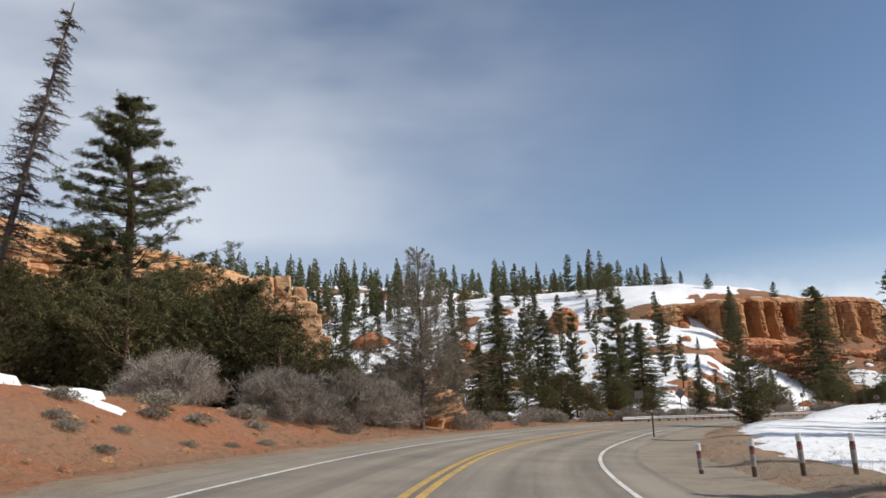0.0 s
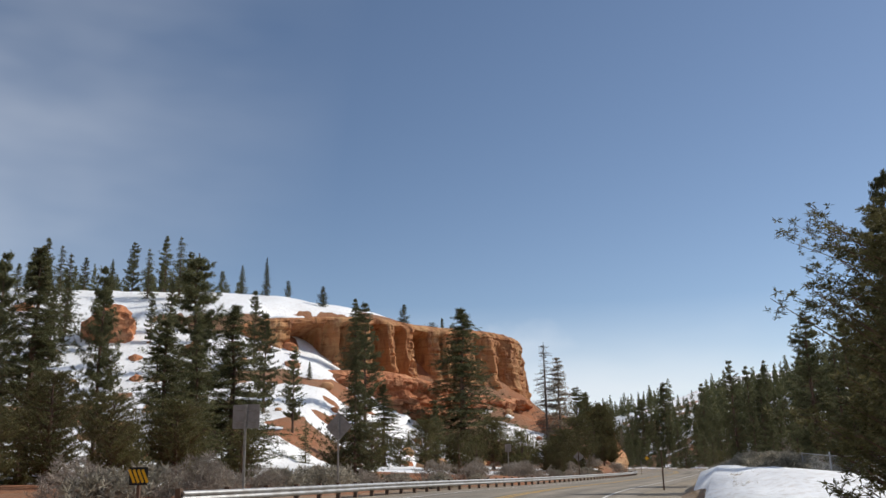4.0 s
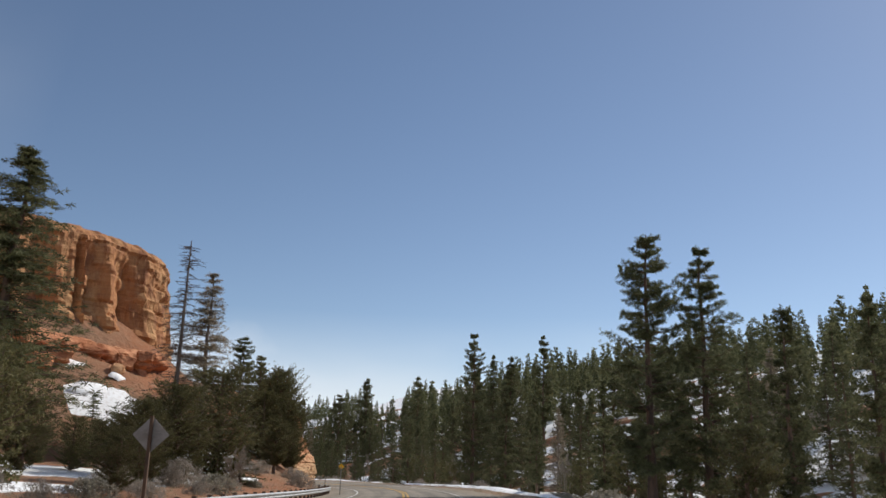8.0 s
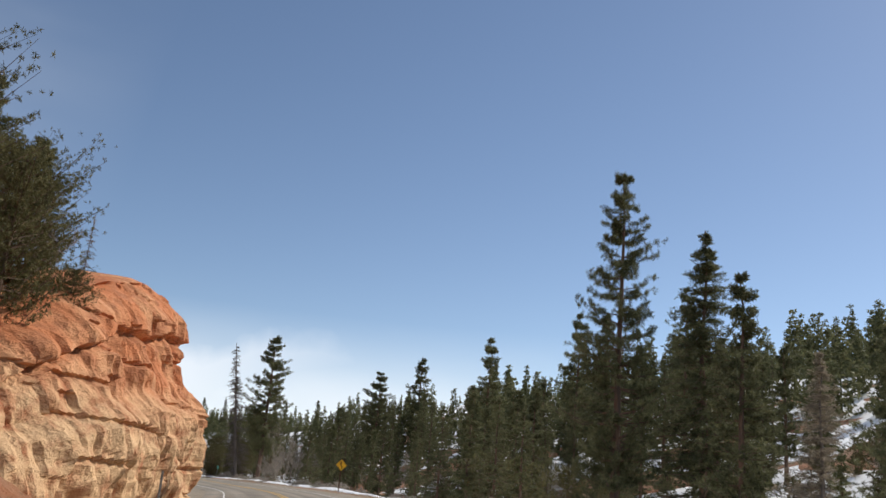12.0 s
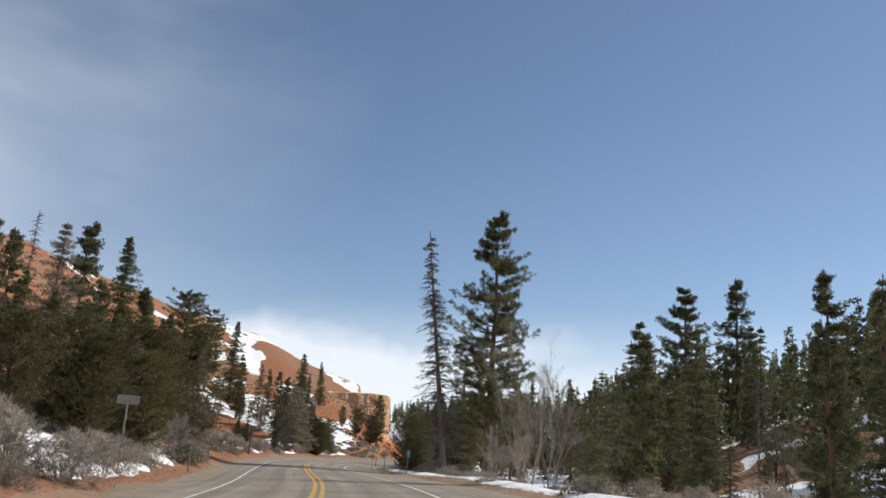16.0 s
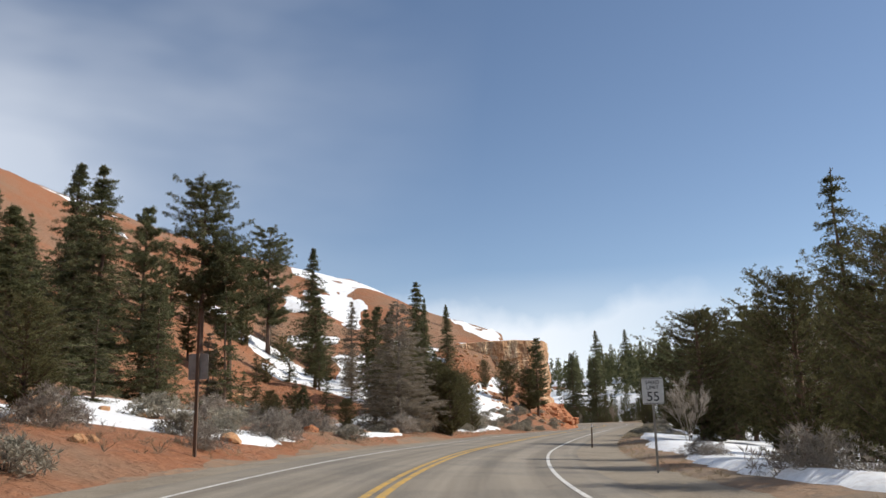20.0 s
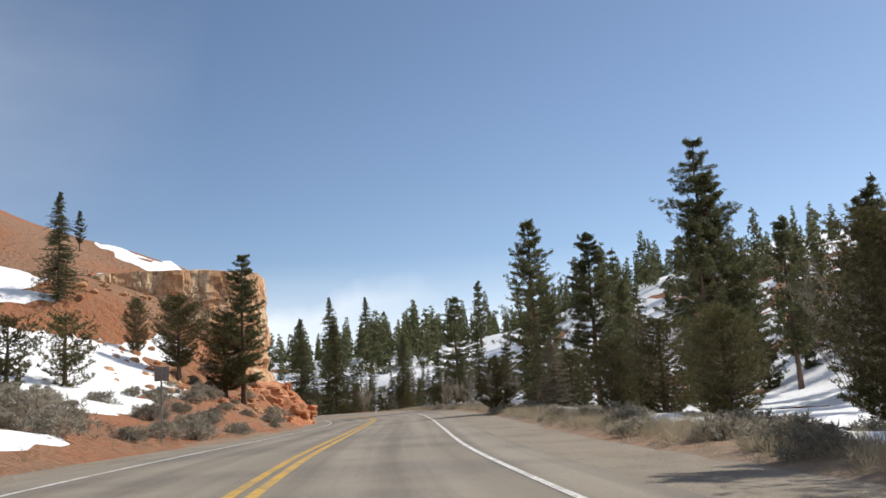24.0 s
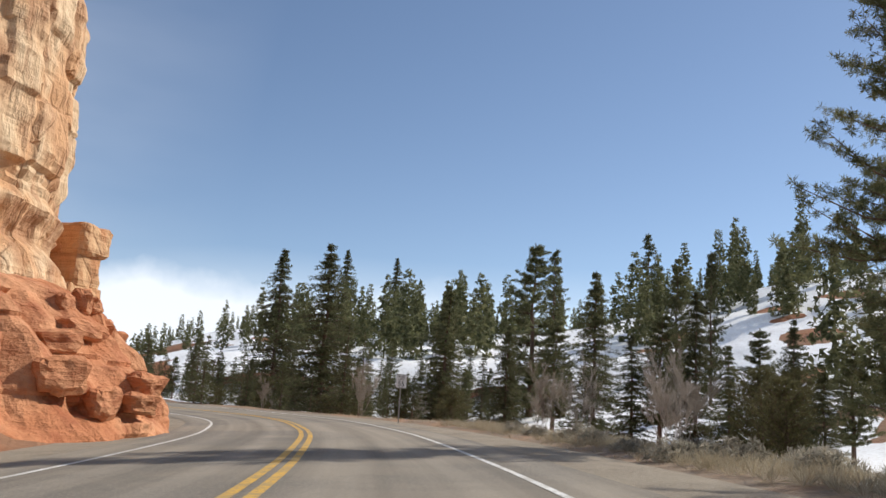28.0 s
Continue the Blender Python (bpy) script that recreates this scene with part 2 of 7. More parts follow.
M_DRYSOIL = shader("dry_verge_soil", (0.255, 0.185, 0.125), 0.95, (0.33, 0.195, 0.115), 0.16, 0.14, 3.0, (0.20, 0.155, 0.115), 2.2)
M_SNOW = shader("old_snow", (0.93, 0.935, 0.94), 0.6, (0.86, 0.86, 0.86), 0.25, 0.12, 0.9, (0.72, 0.69, 0.66), 3.0)
M_ROCK = shader("red_sandstone", (0.50, 0.20, 0.092), 0.92, (0.62, 0.31, 0.16), 0.2, 0.35, 1.4, (0.37, 0.13, 0.06), 0.9, stretch=(1, 1, 1.2), layers=0.2)
M_ROCKTAN = shader("tan_sandstone", (0.58, 0.315, 0.155), 0.92, (0.62, 0.41, 0.23), 0.3, 0.25, 1.2, (0.50, 0.225, 0.10), 0.6, stretch=(1, 1, 0.5), layers=0.4, cracks=0.55, crack_stretch=(1, 1, 0.7))
M_ROCKORANGE = shader("orange_sandstone", (0.45, 0.205, 0.085), 0.92, (0.52, 0.30, 0.14), 0.25, 0.35, 1.3, (0.26, 0.105, 0.05), 0.9, stretch=(1, 1, 0.4), layers=0.3, cracks=0.5, crack_stretch=(1, 1, 0.55))
M_BUTTRESS = shader("streaked_tan_sandstone", (0.60, 0.34, 0.175), 0.92, (0.70, 0.51, 0.32), 0.45, 0.35, 1.8, (0.42, 0.225, 0.12), 1.1, stretch=(1, 1, 0.3), layers=0.15, cracks=0.75, crack_stretch=(1, 1, 0.4))
M_NOSE = shader("banded_sandstone", (0.53, 0.192, 0.078), 0.92, (0.62, 0.30, 0.145), 0.35, 0.3, 1.8, (0.40, 0.155, 0.07), 1.2, stretch=(1, 1, 1.0), strata=(2.6, 5.4, (0.64, 0.41, 0.225)), layers=0.14)
# red sandstone darkened: the far rock band's shade is put into the colour
M_ROCKSHADE = shader("shaded_red_rock", (0.19, 0.075, 0.047), 0.92, (0.25, 0.11, 0.07), 0.3, 0.2, 1.2, layers=0.6)
M_BARK = shader("pine_bark", (0.17, 0.105, 0.07), 0.9, (0.10, 0.07, 0.055), 3, 0.03, 12, vary=0.2, stretch=(1, 1, 0.25))
M_DEADWOOD = shader("weathered_wood", (0.20, 0.165, 0.14), 0.9, (0.12, 0.10, 0.09), 3, 0.02, 14, vary=0.15, stretch=(1, 1, 0.2))
M_PALEBARK = shader("pale_bark", (0.36, 0.31, 0.255), 0.9, (0.24, 0.2, 0.165), 4, vary=0.15)
M_NEEDLE = leaf_shader("pine_needles", (0.078, 0.086, 0.040), (0.205, 0.20, 0.098))
M_FIR = leaf_shader("fir_needles", (0.072, 0.080, 0.038), (0.185, 0.18, 0.086))
M_JUNIPER = leaf_shader("juniper_leaves", (0.072, 0.071, 0.029), (0.175, 0.156, 0.067))
M_BROWN = leaf_shader("dry_needles", (0.19, 0.152, 0.108), (0.36, 0.30, 0.215))
M_SAGE = leaf_shader("sage_leaves", (0.22, 0.20, 0.155), (0.42, 0.38, 0.30))
M_TWIG = leaf_shader("bare_twigs", (0.23, 0.195, 0.16), (0.40, 0.35, 0.295))
M_STEEL = shader("galvanised_steel", (0.42, 0.42, 0.42), 0.5, (0.33, 0.32, 0.31), 2, metal=0.7)
M_POSTWOOD = shader("brown_post", (0.14, 0.085, 0.055), 0.85, (0.09, 0.06, 0.045), 5, stretch=(1, 1, 0.3))
M_GREYPOST = shader("grey_post", (0.33, 0.31, 0.28), 0.8, (0.25, 0.23, 0.2), 5)
M_SIGNWHITE = shader("white_sign_face", (0.72, 0.72, 0.70), 0.5, (0.66, 0.66, 0.64), 4)
M_SIGNYELLOW = shader("yellow_sign_face", (0.85, 0.46, 0.02), 0.5, (0.8, 0.42, 0.02), 4)
M_SIGNGREEN = shader("green_sign_face", (0.03, 0.32, 0.20), 0.5, (0.03, 0.28, 0.18), 4)
M_SIGNBACK = shader("bare_metal_sign_back", (0.33, 0.31, 0.29), 0.6, (0.27, 0.25, 0.23), 3, metal=0.4)
M_BLACK = shader("black_sign_paint", (0.02, 0.02, 0.02), 0.6)


# ---- small builders ----
def mesh_from(name, verts, faces, material, smooth=False):
    me = bpy.data.meshes.new(name)
    me.from_pydata([tuple(v) for v in verts], [], faces)
    me.materials.append(material)
    if smooth:
        me.polygons.foreach_set("use_smooth", [True] * len(me.polygons))
    me.update()
    return me


def part_mesh(name, me, parent, label="", at=None):
    ob = new(name, me)
    ob.parent = parent
    if at is not None:
        ob.matrix_basis = at
    return tagged(ob, label) if label else ob


class Soup:
    """Vertices and faces gathered for one mesh."""

    def __init__(self):
        self.v, self.f = [], []

    def add(self, v, f):
        n = len(self.v)
        self.v.extend(v)
        self.f.extend(tuple(i + n for i in q) for q in f)

    def box(self, c, s, m=None):
        x, y, z = (d / 2 for d in s)
        v = [Vector((c[0] + i * x, c[1] + j * y, c[2] + k * z)) for i in (-1, 1) for j in (-1, 1) for k in (-1, 1)]
        if m:
            v = [m @ p for p in v]
        self.add(v, [(0, 1, 3, 2), (4, 6, 7, 5), (0, 4, 5, 1), (2, 3, 7, 6), (0, 2, 6, 4), (1, 5, 7, 3)])

    def tube(self, pts, radii, sides=6):
        """A tapering limb along points."""
        rings = []
        n0 = len(self.v)
        for i, p in enumerate(pts):
            d = (pts[min(i + 1, len(pts) - 1)] - pts[max(i - 1, 0)])
            d = d.normalized() if d.length > 1e-9 else Vector((0, 0, 1))
            a = d.orthogonal().normalized()
            b = d.cross(a)
            rings.append([p + radii[i] * (math.cos(t) * a + math.sin(t) * b) for t in [2 * math.pi * j / sides for j in range(sides)]])
        for r in rings:
            self.v.extend(r)
        for i in range(len(rings) - 1):
            for j in range(sides):
                a, b = n0 + i * sides + j, n0 + i * sides + (j + 1) % sides
                self.f.append((a, b, b + sides, a + sides))
        self.f.append(tuple(n0 + (len(rings) - 1) * sides + j for j in range(sides)))
        self.f.append(tuple(n0 + sides - 1 - j for j in range(sides)))

    def mesh(self, name, material, smooth=False):
        return mesh_from(name, self.v, self.f, material, smooth)


# ---- the road's line ----
ROAD_A = [(8.0, -140.0, 0.2), (5.5, -75.0, 0.3), (4.3, -38.0, 0.34), (4.8, -2.1, 0.37), (5.3, 14.8, 0.43), (7.2, 30.8, 0.51), (11.1, 45.6, 0.6), (16.3, 61.0, 0.65), (23.7, 75.9, 0.67),
          (33.7, 89.5, 0.64), (44.8, 101.8, 0.56), (56.9, 113.7, 0.44), (69.6, 125.9, 0.37), (82.9, 138.9, 0.33), (96.7, 152.5, 0.29), (110.0, 166.6, 0.28)]
ROAD_B = [(121.8, 181.1, 0.27), (131.9, 196.8, 0.21), (141.1, 213.1, 0.13), (149.7, 229.8, 0.06), (156.7, 247.6, -0.05), (162.8, 265.5, -0.12),
          (168.2, 284.0, -0.19), (173.7, 302.3, -0.24), (179.8, 320.5, -0.26), (187.4, 338.2, -0.21), (195.9, 355.1, -0.13), (204.7, 371.4, 0.02),
          (213.9, 387.2, 0.23), (223.6, 402.2, 0.44), (233.3, 417.1, 0.62), (242.6, 432.0, 0.77), (251.2, 448.0, 0.9), (258.4, 465.0, 1.0),
          (263.3, 483.5, 1.1), (262.5, 503.0, 1.2), (255.5, 524.0, 1.3), (238.5, 550.0, 1.4), (208.0, 584.0, 1.5)]


def spline(pts, gap=1.5):
    p = np.array(pts, float)
    p = np.vstack([2 * p[0] - p[1], p, 2 * p[-1] - p[-2]])
    out = []
    for i in range(1, len(p) - 2):
        n = max(2, int(np.linalg.norm(p[i + 1] - p[i]) / gap))
        for t in np.arange(n) / n:
            a, b, c, d = p[i - 1 : i + 3]
            out.append(0.5 * (2 * b + (c - a) * t + (2 * a - 5 * b + 4 * c - d) * t**2 + (3 * b - a - 3 * c + d) * t**3))
    out.append(p[-2])
    return np.array(out)


ROAD = spline(ROAD_A + ROAD_B)
ROAD[:, 2] += 0.13
_s = np.r_[0, np.cumsum(np.linalg.norm(np.diff(ROAD[:, :2], axis=0), axis=1))]
_d = np.gradient(ROAD[:, :2], axis=0)
_d /= np.linalg.norm(_d, axis=1)[:, None]
# how far the built road strays from its first line, to the right and upwards
_u = np.interp(_s, [120, 150, 180, 200, 253, 405, 435, 495, 510, 525, 540, 560, 580, 600, 630, 650, 665, 680, 705, 720],
               [-0.3, -0.18, 0, 0.15, 0.12, 0.18, 0.3, 0.27, 0.14, -0.12, -0.35, -0.22, 0, -0.1, -0.36, -0.45, -0.25, 0.3, 1.1, 1.6])
_h = np.interp(_s, [120, 180, 210, 405, 440, 465, 495, 525, 570, 600, 630, 660, 690, 720], [-0.09, -0.06, 0, -0.06, -0.07, 0, 0.05, 0.14, 0.18, 0.1, 0.14, 0.22, 0.38, 0.45])
_soft = np.hanning(17) / np.hanning(17).sum()
_u, _h = (np.convolve(np.pad(v, 8, mode="edge"), _soft, "valid") for v in (_u, _h))
ROAD += np.stack([_d[:, 1] * _u, -_d[:, 0] * _u, _h], 1)
_d = np.gradient(ROAD[:, :2], axis=0)
ROAD_DIR = _d / np.linalg.norm(_d, axis=1)[:, None]
ROAD_RIGHT = np.stack([ROAD_DIR[:, 1], -ROAD_DIR[:, 0]], 1)
# the curves lean inwards
BANK = np.interp(_s, [0, 135, 165, 195, 215, 253, 291, 329, 367, 405, 435, 450, 465, 480, 495, 510, 525, 555, 585, 600, 615, 630, 645, 700],
                 [0.01, 0.05, 0.068, 0.062, 0.05, 0.013, -0.005, -0.025, -0.042, -0.055, -0.065, -0.06, -0.045, -0.025, -0.003, 0.02, 0.034, 0.03, 0.02, 0.005, -0.027, -0.045, -0.06, -0.065])
BANK = np.convolve(np.pad(BANK, 8, mode="edge"), _soft, "valid")
ROAD_S = np.r_[0, np.cumsum(np.linalg.norm(np.diff(ROAD[:, :2], axis=0), axis=1))]


def road_frame(x, y):
    """Distance along the road, signed distance to its right and the road's height, for arrays of places."""
    x, y = np.asarray(x, float).ravel(), np.asarray(y, float).ravel()
    best = np.empty(len(x), int)
    for a in range(0, len(x), 20000):
        dx = x[a : a + 20000, None] - ROAD[None, ::2, 0]
        dy = y[a : a + 20000, None] - ROAD[None, ::2, 1]
        best[a : a + 20000] = 2 * np.argmin(dx * dx + dy * dy, 1)
    best = np.minimum(best, len(ROAD) - 1)
    dx, dy = x - ROAD[best, 0], y - ROAD[best, 1]
    along = dx * ROAD_DIR[best, 0] + dy * ROAD_DIR[best, 1]
    far = np.hypot(dx, dy)
    u = np.where(np.abs(along) < 3, dx * ROAD_RIGHT[best, 0] + dy * ROAD_RIGHT[best, 1], np.sign(dx * ROAD_RIGHT[best, 0] + dy * ROAD_RIGHT[best, 1]) * far)
    return ROAD_S[best] + np.clip(along, -3, 3), u, ROAD[best, 2]


def s_of(x, y):
    return float(road_frame([x], [y])[0][0])


def on_road(s, u):
    i = int(np.clip(np.searchsorted(ROAD_S, s), 1, len(ROAD) - 1))
    f = (s - ROAD_S[i - 1]) / (ROAD_S[i] - ROAD_S[i - 1])
    p = ROAD[i - 1] * (1 - f) + ROAD[i] * f
    return Vector((p[0] + u * ROAD_RIGHT[i, 0], p[1] + u * ROAD_RIGHT[i, 1], p[2]))


# ---- the shape of the land ----
_rng = np.random.RandomState(4)
_lat = _rng.rand(256, 256)


def value_noise(x, y, size, seed=0):
    """Smooth noise from 0 to 1 with features of that size."""
    x, y = np.asarray(x, float) / size + 37.3 * seed, np.asarray(y, float) / size + 91.7 * seed
    i, j = np.floor(x).astype(int), np.floor(y).astype(int)
    f, g = x - i, y - j
    f, g = f * f * (3 - 2 * f), g * g * (3 - 2 * g)
    a, b, c, d = _lat[i % 256, j % 256], _lat[(i + 1) % 256, j % 256], _lat[i % 256, (j + 1) % 256], _lat[(i + 1) % 256, (j + 1) % 256]
    return (a * (1 - f) + b * f) * (1 - g) + (c * (1 - f) + d * f) * g


def fractal(x, y, size, octaves=4, seed=0):
    out, amp, total = 0, 1.0, 0
    for o in range(octaves):
        out = out + amp * value_noise(x, y, size / 2**o, seed + o)
        total += amp
        amp *= 0.5
    return out / total


def ramp(v, lo, hi):
    t = np.clip((v - lo) / (hi - lo), 0, 1)
    return t * t * (3 - 2 * t)


def ridge(x, y, pts, slope, top=0.0, wide=1e4, steep=0.0):
    """A ridge along a line of (x, y, height): the land falls from it by that slope; top: half-width of its flat top; after wide metres it falls steeply."""
    p = np.array(pts, float)
    best = np.full(np.shape(x), -1e3)
    for a, b in zip(p[:-1], p[1:]):
        d = b[:2] - a[:2]
        t = np.clip(((x - a[0]) * d[0] + (y - a[1]) * d[1]) / (d @ d), 0, 1)
        far = np.hypot(x - a[0] - t * d[0], y - a[1] - t * d[1])
        best = np.maximum(best, a[2] + t * (b[2] - a[2]) - slope * np.clip(far - top, 0, wide) - steep * np.maximum(far - top - wide, 0))
    return best


def blend(a, b, k=3.0):
    """A rounded maximum."""
    h = np.clip(0.5 + 0.5 * (a - b) / k, 0, 1)
    return b * (1 - h) + a * h + k * h * (1 - h)


S_RAIL, S_RAIL_END, S_NOSE, S_DIP, S_BUTTRESS = s_of(21, 72), s_of(101, 160), s_of(138, 216), s_of(198, 358), s_of(246, 445)


def clearing(x, y):
    """Distance into and across the small clearing beside the road before the guard rail."""
    dx, dy = np.asarray(x, float) - 25.2, np.asarray(y, float) - 75.0
    return 0.81 * dx + 0.586 * dy, 0.81 * dy - 0.586 * dx


def land(x, y):
    """Height of the ground."""
    shape = np.shape(x)
    x, y = np.asarray(x, float).ravel(), np.asarray(y, float).ravel()
    s, u, zr = road_frame(x, y)
    rough = fractal(x, y, 22, 5, 3) - 0.5
    fine = fractal(x, y, 5, 3, 9) - 0.5
    # the flat valley on the right with its stream bed, then the wooded slope
    right = -0.9 * ramp(u, 9, 17) + 0.5 * rough
    ca, cb = clearing(x, y)
    right = right + 0.95 * ramp(ca, 14, 22) * (1 - ramp(ca, 44, 54)) * ramp(cb, -16, -6) * (1 - ramp(cb, 7, 12))
    shift = 14 * (fractal(x, y, 130, 2, 17) - 0.5)
    hill_r = np.minimum((u - 43 + shift) * 0.37, 31 + (u - 130) * 0.20)
    d_end = np.hypot(x - 262, y - 478)
    bear = np.degrees(np.arctan2(x - 243, y - 431))
    hill_end = (8.5 * ramp(d_end, 74, 90) + np.clip(d_end - 88, 0, 66) * (0.14 + 0.16 * ramp(bear, 25, 60)) + np.maximum(d_end - 154, 0) * 0.03) * ramp(bear, 4, 22)
    k_end = ramp(y - 478 - 0.5 * (x - 262), -25, 55)
    hill_r = hill_r * (1 - k_end) + hill_end * k_end
    right = blend(right, hill_r + 3 * rough * ramp(u, 30, 60), 3)
    right = np.minimum(right, 70)
    # the left: a bank beside the road, rising; lower behind the guard rail
    rail = ramp(s, S_RAIL - 15, S_RAIL + 10) * (1 - ramp(s, S_RAIL_END - 10, S_RAIL_END + 10))
    start = 1 - ramp(s, s_of(5.5, 20), s_of(12, 48))
    left = ((1.5 + 1.6 * start) * ramp(-u, 8, 16) + 0.05 * np.maximum(-u - 14, 0)) * (1 - 0.75 * rail) + 0.9 * rough
    # wooded ridge far behind
    left = blend(left, ridge(x, y, [(-180, 270, 56), (-20, 325, 50), (60, 335, 46)], 0.36, 22) + 4 * rough, 5)
    # first mesa, its slope
    left = blend(left, ridge(x, y, [(-110, 62, 28), (-50, 100, 24.5), (-34, 118, 21), (-28, 132, 19)], 0.1, 3, 4, 2.2) + 0.6 * rough, 1)
    left = blend(left, ridge(x, y, [(-80, 56, 11), (-40, 84, 10), (-20, 106, 8), (-11, 118, 6)], 0.30, 2) + 1.4 * rough, 2)
    # great cliff: snowy dome behind the rim, slope of debris in front
    left = blend(left, ridge(x, y, [(52, 227, 34.5), (62, 227, 34.5), (80, 228, 33), (95, 229, 29.8)], 0.38, 5, 20, 2.4) + 0.6 * rough, 1)
    left = blend(left, ridge(x, y, [(-30, 240, 31), (16, 234, 34), (46, 228, 34.5)], 0.47, 4) + 2.2 * rough, 2)
    left = blend(left, ridge(x, y, [(10, 207, 14), (40, 197, 14.5), (57, 193, 15), (74, 194, 15), (88, 200, 13), (105, 206, 11)], 0.23, 2) + 1.8 * rough, 2)
    left = blend(left, ridge(x, y, [(106, 200, 8.5), (112, 208, 8)], 0.6, 3), 2)
    # the nose of rock at the road
    left = blend(left, ridge(x, y, [(111, 197, 4.5), (119, 207, 7.5), (123, 219, 7), (127, 243, 5)], 0.8, 1.5) + rough, 1.5)
    # red dome and the end of the ridge
    left = blend(left, ridge(x, y, [(98, 385, 30), (126, 418, 39), (141, 452, 44.3), (152, 478, 45.3), (182, 500, 39.5), (210, 499, 34)], 0.50, 4) + 1.6 * rough, 5)
    left = blend(left, ridge(x, y, [(205, 496, 32), (224, 488, 26), (234, 483, 23.3), (241, 482, 21.3), (246, 484, 19.5)], 0.52, 1) + 0.5 * rough, 2)
    left = blend(left, ridge(x, y, [(196, 452, 11), (222, 450, 7), (240, 452, 5.5), (247, 465, 5), (246, 485, 5)], 0.5, 1) + rough, 1.5)
    # how steeply the ground may rise next to the road, and how far the bench beside it reaches
    knots = [S_RAIL - 40, S_RAIL, S_RAIL_END + 8, S_NOSE - 26, S_NOSE, S_NOSE + 14, S_NOSE + 70, S_DIP - 12, S_DIP, S_DIP + 22, S_DIP + 40, S_BUTTRESS - 30, S_BUTTRESS, S_BUTTRESS + 18]
    c1 = np.interp(s, knots, [0.42, 0.05, 0.06, 0.8, 0.8, 0.16, 0.20, 0.21, -0.04, -0.03, 0.22, 0.24, 0.5, 1.2])
    w1 = np.interp(s, knots, [40, 26, 22, 30, 30, 26, 36, 34, 20, 20, 30, 34, 16, 11])
    c2 = np.interp(s, [S_BUTTRESS - 10, S_BUTTRESS + 14], [0.7, 6.0])
    over = np.maximum(-u - 7.4, 0)
    left = np.minimum(left, 0.35 + c1 * np.minimum(over, w1) + c2 * np.maximum(over - w1, 0) + 1.2 * rough)
    side = np.where(u > 0, right, left)
    z = zr + side * np.where(u > 0, ramp(u, 6.5, 10), ramp(-u, 6.2, 9)) + 0.22 * fine * ramp(np.abs(u), 7, 11)
    i = np.clip(np.searchsorted(ROAD_S, s), 0, len(BANK) - 1)
    z = z - BANK[i] * np.clip(u, -6, 6) * (1 - ramp(np.abs(u), 10, 16)) - 0.25 * (1 - np.where(u > 0, ramp(u, 6.4, 7.9), ramp(-u, 5.6, 7.0)))
    far = np.hypot(x - 130, y - 250)
    z = np.where(far > 600, z * (1 - ramp(far, 600, 900)) + ramp(far, 600, 900) * (35 + 25 * (fractal(x, y, 400, 3, 21) - 0.5)), z)
    return z.reshape(shape)


def ground_at(x, y):
    return float(land(np.array([x]), np.array([y]))[0])


def axis(lo, hi, gap, far):
    core = np.arange(lo, hi + 0.1, gap)
    out = gap * 1.25 ** np.arange(1, 40)
    out = np.cumsum(out)
    out = out[out < far]
    return np.r_[lo - out[::-1], core, hi + out]


GX, GY = axis(-95, 400, 1.3, 2600), axis(-45, 620, 1.3, 2600)
XX, YY = np.meshgrid(GX, GY, indexing="ij")
ZZ = land(XX, YY)


def sheet(name, z, keep, material, uniform=True):
    """The grid's faces where keep holds, as one mesh."""
    nx, ny = z.shape
    idx = np.arange(nx * ny).reshape(nx, ny)
    q = np.stack([idx[:-1, :-1], idx[1:, :-1], idx[1:, 1:], idx[:-1, 1:]], -1).reshape(-1, 4)
    k = (keep[:-1, :-1] | keep[1:, :-1] | keep[1:, 1:] | keep[:-1, 1:]).ravel()
    q = q[k]
    used, inv = np.unique(q, return_inverse=True)
    v = np.stack([XX.ravel(), YY.ravel(), z.ravel()], 1)[used]
    q = inv.reshape(-1, 4)
    me = bpy.data.meshes.new(name)
    me.vertices.add(len(v))
    me.vertices.foreach_set("co", v.astype(np.float32).ravel())
    me.loops.add(q.size)
    me.loops.foreach_set("vertex_index", q.astype(np.int32).ravel())
    me.polygons.add(len(q))
    me.polygons.foreach_set("loop_start", np.arange(0, q.size, 4, dtype=np.int32))
    me.polygons.foreach_set("use_smooth", np.ones(len(q), bool))
    me.materials.append(material)
    me.update(calc_edges=True)
    return new(name, me)


tagged(sheet("ground", ZZ, np.ones_like(ZZ, bool), M_GROUND), "red and tan soil of a canyon floor and slopes", "ground", kind="structure")


